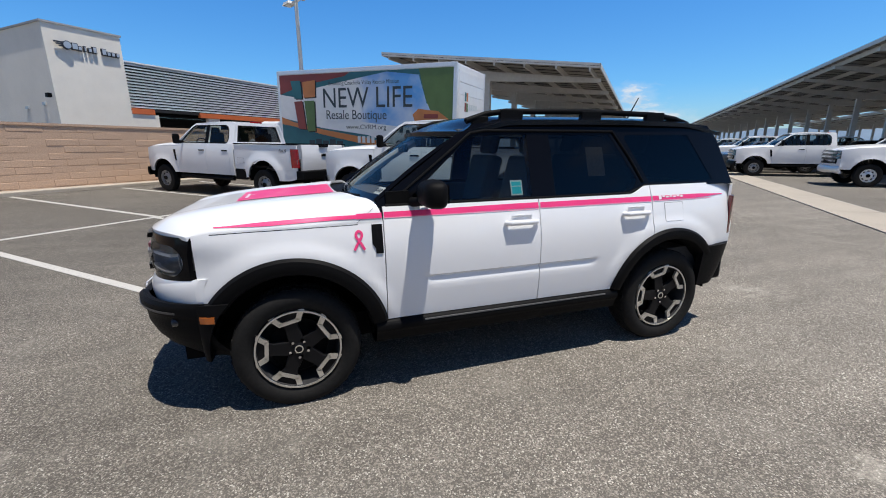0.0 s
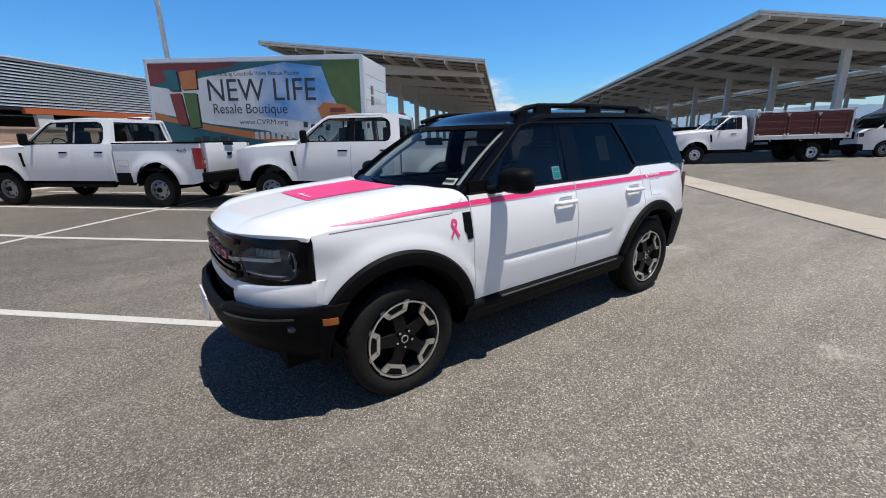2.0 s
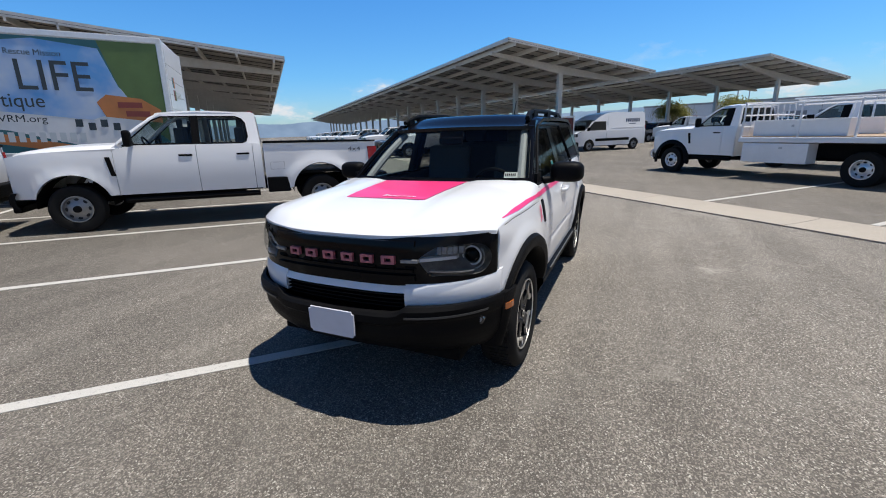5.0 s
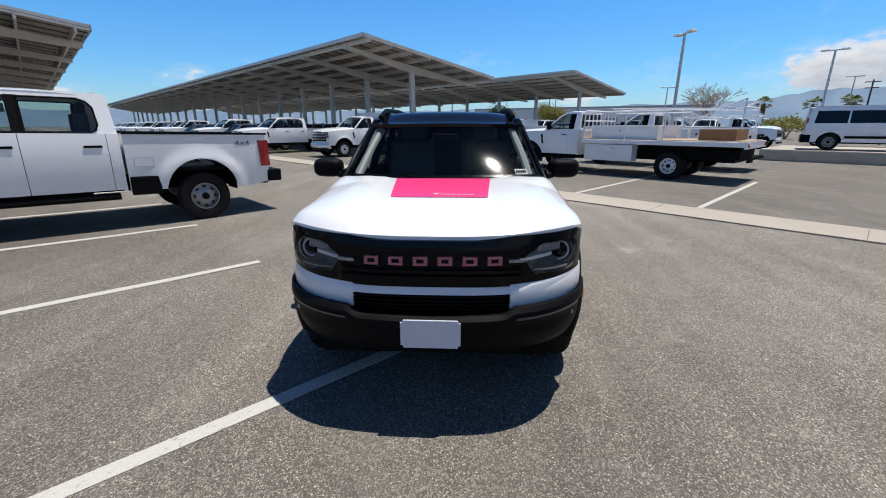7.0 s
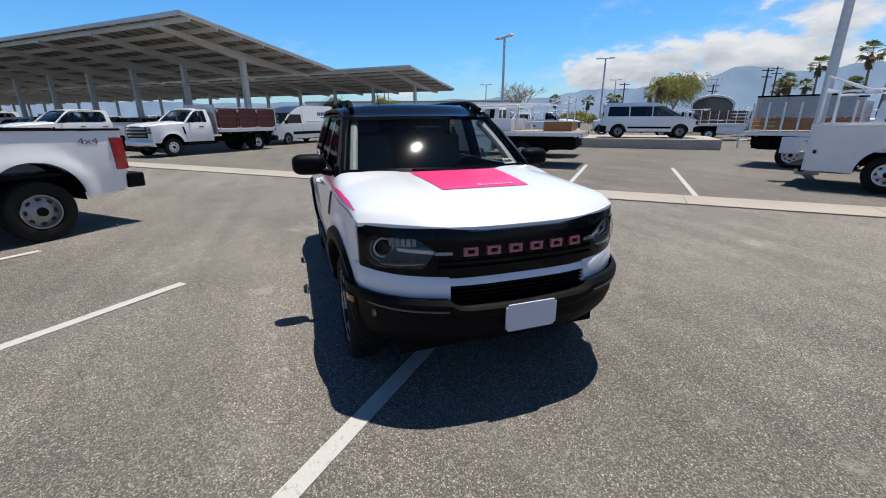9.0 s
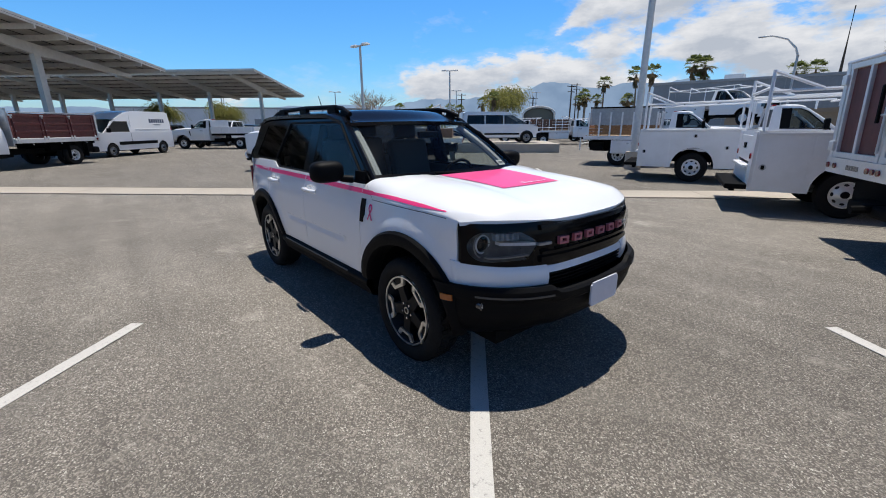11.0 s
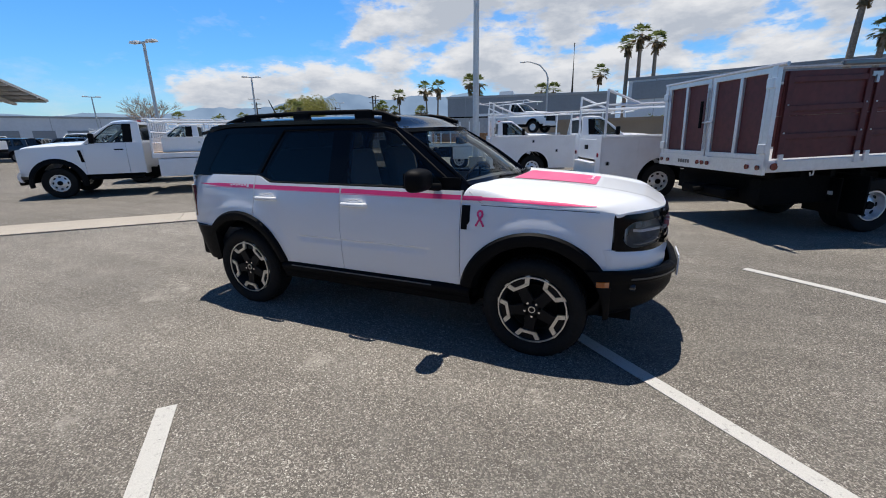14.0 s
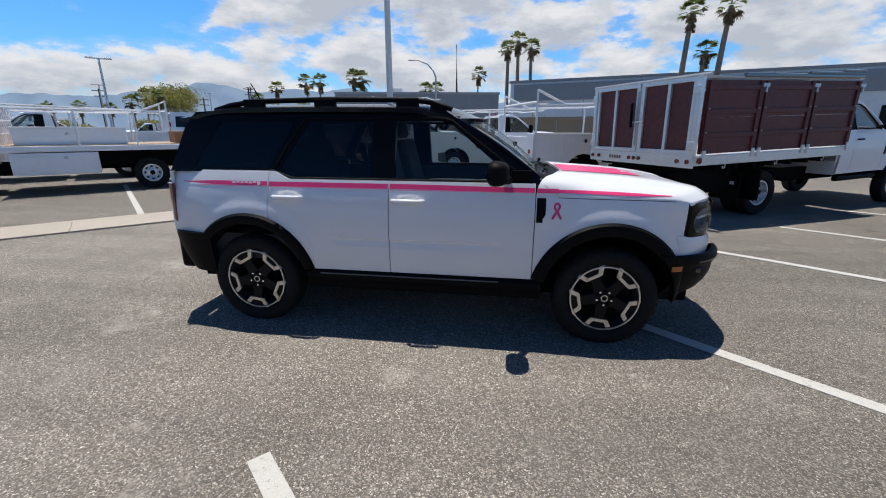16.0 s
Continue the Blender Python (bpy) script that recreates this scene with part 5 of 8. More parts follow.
    sheet(bm, 24, 60, bumper, (-0.03, 0, 0))
    part("front_bumper", bm, PLASTIC, root, "matt black front bumper", smooth=True)
    for s in (1, -1):
        bm = bmesh.new()
        def flank(a, b):
            z = 0.335 + 0.34 * a
            edge = FA + math.sqrt(0.455 ** 2 - (z - HUBZ) ** 2)
            x = edge + (1.815 - edge) * b
            return Vector((x, s * (0.902 - 0.034 * b ** 2 - 0.055 * (1 - a) ** 2), z))
        sheet(bm, 12, 8, flank, (0, -s * 0.06, 0))
        part("bumper_corner", bm, PLASTIC, root, smooth=True)
        # added grey strip: the sunlit highlight along the bumper crease, put into colour
        bm = bmesh.new()
        sheet(bm, 1, 12, lambda a, b: bumper(0.20 + 0.03 * a, 0.5 + s * (0.17 + 0.22 * b)) + Vector((0.006, 0, 0)), (-0.01, 0, 0))
        part("bumper_strip", bm, CREASEGREY, root, "thin grey strip for the highlight on the bumper crease")
        bm = bmesh.new()
        fy = s * 0.775
        fx = plan_curve(fy, 1.60, 0.612, 0.902) - 0.036
        tube(bm, [(fx - 0.03, fy, 0.565), (fx + 0.018, fy, 0.565)], 0.026, 16)
        fog = part("fog_lamp", bm, LENS, root, "small round fog lamp")
        bm = bmesh.new()
        tube(bm, [(fx, fy, 0.565), (fx + 0.020, fy, 0.565)], 0.014, 12)
        part("fog_glass", bm, LAMPGREY, fog)
    bm = bmesh.new()
    box(bm, (2.246, 0.006, 0.556), (0.010, 0.305, 0.152))
    bmesh.ops.bevel(bm, geom=[e for e in bm.edges if abs((e.verts[0].co - e.verts[1].co).normalized().x) > 0.9], offset=0.014, segments=3, affect="EDGES")
    part("number_plate", bm, PLATE, root, "blank pale number plate")
    # underbody and interior
    part("underbody", boxes(((0, 0, 0.36), (3.9, 1.30, 0.16)), ((0.0, 0, 0.45), (1.75, 1.68, 0.10)), ((1.55, 0, 0.62), (0.9, 1.05, 0.5)), ((-1.5, 0, 0.62), (0.9, 1.05, 0.5))), DARK, root)
    part("cabin_floor", boxes(((-0.5, 0, 0.60), (2.7, 1.60, 0.20))), SEAT, root)
    for s in (1, -1):
        part("door_card", boxes(((-0.17, s * 0.79, 0.88), (1.95, 0.04, 0.50))), SEAT, root)
    bm = bmesh.new()
    sheet(bm, 8, 8, lambda a, b: Vector((0.95 - 0.40 * a, (-1 + 2 * b) * 0.74, 1.10 + 0.05 * math.sin(math.pi * a * 0.8))), (0, 0, -0.3))
    part("dashboard", bm, DASH, root, smooth=True)
    def seat(x, y, wdt):
        s0 = part("seat", boxes(((x, y, 0.80), (0.50, wdt, 0.14))), SEAT, root, bevel=0.04)
        bm = bmesh.new()
        box(bm, (0, 0, 0.30), (0.13, wdt * 0.94, 0.60), pose(x - 0.22, y, 0.82, 0, -14, 0))
        part("backrest", bm, SEAT, s0, bevel=0.04)
        for hy in ((0,) if wdt < 0.7 else (-0.42, 0.42)):
            bm = bmesh.new()
            box(bm, (0, 0, 0.70), (0.09, 0.26, 0.17), pose(x - 0.22, y + hy, 0.82, 0, -14, 0))
            part("headrest", bm, SEAT, s0, bevel=0.035)
    seat(-0.05, 0.38, 0.50); seat(-0.05, -0.38, 0.50); seat(-0.95, 0, 1.28)
    bm = bmesh.new()
    c = Vector((0.42, 0.38, 1.07))
    tube(bm, [c + Vector((0.07 * math.sin(2 * math.pi * k / 24), 0.18 * math.cos(2 * math.pi * k / 24), 0.165 * math.sin(2 * math.pi * k / 24))) for k in range(25)], 0.015, 8, caps=False)
    tube(bm, [c + Vector((0, -0.17, 0)), c + Vector((0, 0.17, 0))], 0.022, 8)
    part("steering_wheel", bm, PLASTIC, root, smooth=True)
    part("rear_view_mirror", boxes(((0.47, 0.0, 1.47), (0.03, 0.22, 0.06))), PLASTIC, root, bevel=0.01)
    for t in (0.03, 0.97):
        bm = tube(bmesh.new(), [screen(k / 8, t) + Vector((-0.045, -0.03 if t > 0.5 else 0.03, -0.03)) for k in range(9)], 0.032, 8)
        part("pillar_trim", bm, TRIMGREY, root, "pale grey pillar lining", smooth=True)
    part("headliner", boxes(((-0.75, 0, 1.58), (2.0, 1.22, 0.02))), TRIMGREY, root)
    # papers on the glass
    bm = bmesh.new()
    sheet(bm, 1, 1, lambda a, b: screen(0.09 + 0.085 * a, 0.875 + 0.065 * b) + Vector((-0.015, 0, -0.010)))
    part("windscreen_sticker", bm, PAPER, root, "white stock sticker behind the glass")
    for k in range(6):
        bm = bmesh.new()
        sheet(bm, 1, 1, lambda a, b: screen(0.115 + 0.035 * a, 0.880 + 0.009 * k + 0.006 * b) + Vector((-0.012, 0, -0.006)))
        part("sticker_bar", bm, DARK, root)
    def gl(x, z, o):
        return Vector((x, 0.822 - 0.15 * (z - 1.13) / 0.475 + o, z))
    bm = bmesh.new()
    sheet(bm, 1, 1, lambda a, b: gl(-0.055 - 0.085 * a, 1.168 + 0.095 * b, -0.013))
    part("window_label", bm, PAPER, root, "white and teal label in the door window")
    for z0, h in ((1.178, 0.045), (1.228, 0.026)):
        bm = bmesh.new()
        sheet(bm, 1, 1, lambda a, b: gl(-0.063 - 0.068 * a, z0 + h * b, -0.0115))
        part("label_print", bm, TEAL, root)
    bm = bmesh.new()
    sheet(bm, 1, 1, lambda a, b: gl(-0.68 - 0.145 * a, 1.27 + 0.20 * b, -0.03))
    part("window_sheet", bm, GREYSHEET, root, "paper price sheet behind tinted glass")
    for x in (FA, RA):
        for s in (1, -1):
            build_suv_wheel(root, x, s)
    return root


build_suv()


# ---- trucks and vans ----
def bar_set(name, root, runs, r, material, label=""):
    """Each run of points becomes a round bar of its own."""
    for pts in runs:
        part(name, tube(bmesh.new(), pts, r, 6), material, root, label)


def collapse(ob, m, label, category="truck", group=""):
    """A light copy of a vehicle for the far rows: one mesh per material, wheels kept apart."""
    root = thing(ob.name.split(".")[0], label, category, m, group)
    names = {WHITE: "body", WHITE_DULL: "bodywork", GLASS: "window", TINT: "side_window", PLASTIC: "trim", DARK: "underbody", RED: "tail_lamp", CHROME: "bumper", LENS: "headlamp",
             SEAT: "cabin", BLACK: "grille", DARKPAINT: "body", GREYPAINT: "body"}
    pools = {}

    def pool(key, o, mt):
        bm = pools.setdefault(key, bmesh.new())
        me = o.data.copy()
        me.transform(mt)
        bm.from_mesh(me)
        bpy.data.meshes.remove(me)
    wheels = [c for c in ob.children if c.name.startswith("wheel") and c.type == "EMPTY"]
    for c in ob.children_recursive:
        if c.type == "MESH" and c.parent not in wheels and not c.name.startswith(("fender_vent", "lamp_bar", "grille_bar")):
            pool(c.data.materials[0], c, Matrix.Identity(4))
    for mt, bm in pools.items():
        part(names.get(mt, "fitting"), bm, mt, root)
    for wq in wheels:
        e = new("wheel")
        e.parent, e.location, e.scale = root, wq.location, wq.scale
        for c in wq.children:
            if c.name.startswith(("tyre", "rim")) and not c.name.startswith("rim_h"):
                k = new(c.name.split(".")[0], c.data)
                k.parent = e
    return root


def plain_wheel(root, x, y, z, R=0.40, side=1, rim=0.218, mt=None, dual=False):
    w = new("wheel")
    w.parent = root
    w.location, w.scale = (x, y, z), (1, side, 1)
    bm = bmesh.new()
    revolve(bm, [(rim, 0.05), (rim + 0.03, 0.09), (R - 0.06, 0.11), (R - 0.015, 0.095), (R, 0.07), (R, -0.08), (R - 0.05, -0.12), (rim, -0.10)], n=36)
    if dual:
        revolve(bm, [(R - 0.05, -0.16), (R, -0.20), (R, -0.36), (R - 0.05, -0.40), (rim, -0.40)], n=36)
    part("tyre", bm, RUBBER, w, smooth=True)
    bm = bmesh.new()
    d = -0.05 if dual else 0.0
    revolve(bm, [(rim + 0.008, 0.085), (rim - 0.012, 0.085), (rim - 0.03, 0.03 + d), (rim * 0.62, 0.045 + d), (rim * 0.42, 0.075 + d), (0.0, 0.08 + d)], n=36)
    part("rim", bm, mt or STEELW, w, smooth=True)
    # no real openings: dark discs on the rim carry the shade of its holes
    bm = bmesh.new()
    revolve(bm, [(0, 0.044 + d), (0.026, 0.044 + d), (0.026, 0.02 + d)], (0, 0, 0), 10)
    hole = part("rim_hole", bm, SHADOWGAP, w)
    hole.location, hole.scale = (rim * 0.74, 0, 0), (0.8, 1, 1.35)
    for k in range(1, 8):
        a = 2 * math.pi * k / 8
        h = new("rim_hole", hole.data)
        h.parent, h.location = w, (rim * 0.74 * math.cos(a), 0, rim * 0.74 * math.sin(a))
        h.scale, h.rotation_euler = (0.8, 1, 1.35), (0, -a, 0)
    bm = bmesh.new()
    revolve(bm, [(0.0, 0.115 + d), (0.055, 0.115 + d), (0.062, 0.07 + d)], n=18)
    part("hub_cap", bm, PLASTIC, w, smooth=True)
    return w


def truck_half(x, z):
    y = 1.0
    if x > 0.3:
        y -= 0.115 * ((x - 0.3) / 0.6) ** 2
    y -= 0.03 * ((0.95 - z) / 0.4) ** 2 if z < 0.95 else 0.05 * ((z - 0.95) / 0.5) ** 2
    r = math.hypot(x, z - 0.41)
    y += 0.025 * (1 - step(0.60, 0.66, r)) * step(0.3, 0.5, r)
    return y


def hood_top(x, y):
    t = clampf((x + 0.70) / 1.5)
    zc = 1.49 - 0.06 * t - 0.11 * t ** 5
    zs = 1.385 - 0.050 * t - 0.055 * t ** 4
    k = clampf(abs(y) / truck_half(x, zs))
    z = zs + (zc - zs) * (1 - k ** 4) ** 0.7
    return z - 0.02 * step(0.30, 0.42, abs(y)) * (1 - step(0.55, 0.75, abs(y)))


def build_cab(root, crew, paint, wb, chassis, chrome=True, twin=True, flare=False):
    ZL = [0.65, 0.75, 0.85, 0.95, 1.05, 1.15, 1.25, 1.32, 1.38]
    arch = (0.0, 0.44, 0.535)
    back = -2.99 if crew else -2.02
    sp = -1.90 if crew else -1.63
    for s in (1, -1):
        bm = side_panel(bmesh.new(), -0.645, 0.80, ZL, lambda x: 0.60, lambda x: hood_top(x, 1.0) - 0.004, truck_half, s, (arch,), 24)
        fender = part("fender", bm, paint, root, smooth=True)
        if flare:
            bm = bmesh.new()
            sheet(bm, 22, 3, lambda a, b: Vector((-(0.515 + 0.125 * b) * math.cos(math.pi * (-0.06 + 1.12 * a)), s * (truck_half(0, 0.8) + 0.055 - 0.05 * b ** 2), 0.41 + (0.515 + 0.125 * b) * math.sin(math.pi * (-0.06 + 1.12 * a)))), (0, -s * 0.05, 0))
            part("fender_flare", bm, PLASTIC, fender, "black fender flare", smooth=True)
        dz = lambda x: 0.60
        belt = lambda x: 1.435 - 0.05 * step(-0.95, -0.70, x)
        splits = [(sp, -0.652)] + ([(-2.84, sp - 0.008)] if crew else [])
        for k, (a, b) in enumerate(splits):
            bm = side_panel(bmesh.new(), a, b, ZL, dz, belt, truck_half, s, (arch,), 10)
            door = part("front_door" if k == 0 else "rear_door", bm, paint, root, smooth=True)
            part("door_handle", boxes(((a + 0.17, s * (truck_half(-1, 1.2) + 0.004), 1.25), (0.22, 0.016, 0.034))), PLASTIC, door, "black door handle", bevel=0.008)
        bm = side_panel(bmesh.new(), back, splits[-1][0] - 0.008, ZL, dz, belt, truck_half, s, (), 5)
        part("cab_corner", bm, paint, root, smooth=True)
        # side greenhouse
        def gp(x, z, o=0.0, s=s):
            return Vector((x, s * (0.945 - 0.17 * (z - 1.42) / 0.58 + o), z))
        outer = [(-0.60, 1.375), (-0.78, 1.50), (-1.24, 1.91), (-1.42, 1.985), (back + 0.12, 2.005), (back + 0.05, 1.97), (back, 1.43), (-0.95, 1.43)]
        holes = [[(-0.80, 1.425), (-1.27, 1.85), (-1.42, 1.915), (sp + 0.03, 1.92), (sp + 0.03, 1.445), (-1.0, 1.445)]]
        if crew:
            holes.append([(sp - 0.07, 1.445), (sp - 0.07, 1.92), (-2.60, 1.92), (-2.70, 1.88), (-2.76, 1.80), (-2.78, 1.56), (-2.75, 1.48), (-2.68, 1.445)])
        bm = holed(bmesh.new(), outer, holes, gp, (0, -s * 0.06, 0))
        part("pillar_panel", bm, paint, root)
        for i, h in enumerate(holes):
            bm = bmesh.new()
            bm.faces.new([bm.verts.new(gp(x, z, -0.02)) for x, z in h])
            g = part("side_window", bm, GLASS, root)
            g.visible_shadow = False
            bm = bmesh.new()
            tube(bm, [gp(x, z, 0.002) for x, z in h + h[:1]], 0.014, 6, caps=False)
            part("window_rubber", bm, PLASTIC, root)
        # black band behind the front window and a paper in the glass
        bm = bmesh.new()
        bm.faces.new([bm.verts.new(gp(x, z, 0.004)) for x, z in ((sp + 0.03, 1.437), (sp + 0.03, 1.935), (sp - 0.09 if crew else -1.80, 1.935), (sp - 0.09 if crew else -1.80, 1.437))])
        part("b_pillar", bm, PLASTIC, root, "black window pillar")
        bm = bmesh.new()
        bm.faces.new([bm.verts.new(gp(x, z, -0.03)) for x, z in ((sp + 0.16, 1.74), (sp + 0.16, 1.87), (sp + 0.09, 1.87), (sp + 0.09, 1.74))])
        part("window_sticker", bm, PAPER, root, "white sticker in the glass")
        # mirror
        bm = bmesh.new()
        box(bm, (-0.94, s * 1.14, 1.55), (0.11, 0.18, 0.27))
        mir = part("side_mirror", bm, PLASTIC, root, "tall black tow mirror", bevel=0.04)
        bm = bmesh.new()
        tube(bm, [(-0.94, s * 0.93, 1.47), (-0.94, s * 1.10, 1.49)], 0.035, 8)
        part("mirror_arm", bm, PLASTIC, mir)
        bm = bmesh.new()
        sheet(bm, 2, 6, lambda a, b: Vector((-0.60 + 0.07 * a - 0.05 * (1 - b), s * (truck_half(-0.5, 1.1) + 0.008), 0.93 + 0.32 * b)), (0, -s * 0.02, 0))
        part("fender_vent", bm, BLACK, root, "black fender vent trim")
        bm = bmesh.new()
        sheet(bm, 20, 1, lambda a, b: Vector((-0.53 * math.cos(math.pi * a), s * (0.97 - 0.45 * b), 0.43 + 0.53 * math.sin(math.pi * a))))
        part("wheel_well", bm, DARK, root)
        bm = bmesh.new()
        tube(bm, [(-0.70, s * 0.93, 0.50), (back + 0.1, s * 0.93, 0.50)], 0.055, 8)
        part("running_board", bm, PLASTIC, root)
        # front lamp and fog corner
        bm = bmesh.new()
        sheet(bm, 4, 4, lambda a, b: Vector((0.865 - 0.095 * b ** 1.6 - 0.03 * a, s * (0.66 + 0.235 * b), 0.98 + 0.26 * a)), (-0.05, 0, 0))
        hl = part("headlamp", bm, LENS, root, "clear rectangular headlamp", smooth=True)
        bm = bmesh.new()
        for q in (0.30, 0.72):
            sheet(bm, 1, 3, lambda a, b: Vector((0.878 - 0.085 * b ** 1.6 - 0.03 * q, s * (0.68 + 0.2 * b), 0.98 + 0.26 * q + 0.045 * a)), (-0.03, 0, 0))
        part("lamp_bar", bm, LENSRING, hl)
    # hood
    bm = bmesh.new()
    def hood(a, b):
        t = -1 + 2 * b
        x = -0.70 + 0.06 * (1 - t * t) + (1.545 - 0.13 * t ** 4 - 0.02 * t * t) * a
        y = t * (truck_half(x, 1.36) + 0.002)
        z = hood_top(x, y)
        if a > 0.94:
            z -= 0.03 * ((a - 0.94) / 0.06) ** 2
        return Vector((x, y, z))
    sheet(bm, 18, 20, hood, (0, 0, -0.03))
    part("hood", bm, paint, root, smooth=True)
    # nose
    bm = bmesh.new()
    sheet(bm, 4, 16, lambda a, b: Vector((0.87 - 0.12 * (2 * b - 1) ** 4 - 0.02 * (2 * b - 1) ** 2 - 0.04 * a * a, (2 * b - 1) * 0.90, 0.60 + 0.70 * a)), (-0.06, 0, 0))
    part("nose_panel", bm, paint, root, smooth=True)
    bm = bmesh.new()
    sheet(bm, 2, 8, lambda a, b: Vector((0.892 - 0.02 * (2 * b - 1) ** 2 - 0.03 * a * a, (2 * b - 1) * 0.655, 0.80 + 0.46 * a)), (-0.05, 0, 0))
    gr = part("grille", bm, BLACK, root, "black grille")
    for k in range(3):
        bm = bmesh.new()
        sheet(bm, 1, 8, lambda a, b: Vector((0.918 - 0.02 * (2 * b - 1) ** 2, (2 * b - 1) * 0.64, 0.87 + 0.14 * k + 0.06 * a)), (-0.04, 0, 0))
        part("grille_bar", bm, CHROME if chrome else PLASTIC, gr)
    bm = bmesh.new()
    sheet(bm, 4, 16, lambda a, b: Vector((0.99 - 0.13 * (2 * b - 1) ** 2 - 0.05 * (2 * a - 1) ** 2, (2 * b - 1) * 0.98, 0.46 + 0.25 * a)), (-0.08, 0, 0))
    part("front_bumper", bm, PLASTIC if chrome == "black" else ALU if chrome else paint, root, smooth=True)
    part("bumper_lower", boxes(((0.88, 0, 0.42), (0.12, 1.5, 0.12))), PLASTIC, root, bevel=0.02)
    # windscreen, roof, rear window
    def screen(a, b):
        t = -1 + 2 * b
        return Vector((-0.62 - 0.10 * t * t + (-0.72 + 0.03 * t * t) * a, t * (0.93 - 0.17 * a), 1.44 + 0.52 * a + 0.03 * math.sin(math.pi * a)))
    bm = sheet(bmesh.new(), 6, 12, screen)
    g = part("windscreen", bm, GLASS, root, smooth=True)
    g.visible_shadow = False
    for b in (0.0, 1.0):
        bm = bmesh.new()
        tube(bm, [screen(k / 6, b) for k in range(7)], 0.035, 8)
        part("a_pillar", bm, paint, root, smooth=True)
    bm = bmesh.new()
    sheet(bm, 14, 12, lambda a, b: Vector((-1.32 + 0.05 * (1 - (2 * b - 1) ** 2) + (back + 0.09 + 1.32) * a, (2 * b - 1) * 0.785, 1.965 + 0.085 * math.sin(math.pi * clampf(a * 0.9 + 0.07)) ** 0.5 - 0.055 * abs(2 * b - 1) ** 3)), (0, 0, -0.04))
    part("roof", bm, paint, root, smooth=True)
    bm = holed(bmesh.new(), [(-0.80, 1.42), (-0.66, 2.0), (0.66, 2.0), (0.80, 1.42)], [[(-0.68, 1.48), (-0.58, 1.92), (0.58, 1.92), (0.68, 1.48)]],
               lambda a, b: Vector((back + 0.02 + 0.07 * clampf((b - 1.42) / 0.58), a * 1.16, b)), (0.04, 0, 0))
    part("cab_back", bm, paint, root)
    bm = bmesh.new()
    bm.faces.new([bm.verts.new((back + 0.04 + 0.07 * (z - 1.42) / 0.58, y * 1.16, z)) for y, z in ((-0.68, 1.48), (-0.58, 1.92), (0.58, 1.92), (0.68, 1.48))])
    g = part("rear_window", bm, TINT, root)
    g.visible_shadow = False
    part("cab_back_lower", boxes(((back + 0.02, 0, 1.0), (0.05, 1.90, 0.84))), paint, root)
    part("brake_light", boxes(((back + 0.14, 0, 2.02), (0.10, 0.34, 0.05))), RED, root, bevel=0.01)
    # cabin
    part("cabin", boxes((((back - 0.7) / 2, 0, 0.95), (abs(back) - 0.75, 1.80, 0.55))), SEAT, root)
    for x in ([-1.45, -2.45] if crew else [-1.45]):
        for y in (0.42, -0.42):
            part("seat", boxes(((x - 0.18, y, 1.42), (0.16, 0.5, 0.62)), ((x - 0.2, y, 1.80), (0.11, 0.26, 0.16))), SEAT, root, bevel=0.03)
    part("dashboard", boxes(((-0.85, 0, 1.33), (0.4, 1.75, 0.18))), PLASTIC, root, bevel=0.03)
    bm = bmesh.new()
    c = Vector((-1.08, 0.42, 1.40))
    tube(bm, [c + Vector((0.08 * math.sin(2 * math.pi * k / 16), 0.19 * math.cos(2 * math.pi * k / 16), 0.17 * math.sin(2 * math.pi * k / 16))) for k in range(17)], 0.016, 6, caps=False)
    part("steering_wheel", bm, PLASTIC, root)
    # frame and wheels
    end = -wb - (1.1 if chassis else 1.0)
    part("frame_rail", boxes((((end + 0.6) / 2, 0.42, 0.62), (abs(end) + 0.5, 0.09, 0.20)), (((end + 0.6) / 2, -0.42, 0.62), (abs(end) + 0.5, 0.09, 0.20)), ((-1.3, 0, 0.55), (2.6, 0.9, 0.22))), DARK, root)
    for x in (0.0, -wb):
        bm = bmesh.new()
        tube(bm, [(x, -0.8, 0.41), (x, 0.8, 0.41)], 0.06, 8)
        part("axle", bm, DARK, root)
        for s in (1, -1):
            dual = chassis and twin and x < -0.1
            plain_wheel(root, x, s * (0.90 if not dual else 0.93), 0.40, 0.40, s, mt=ALU if chassis else None, dual=dual)


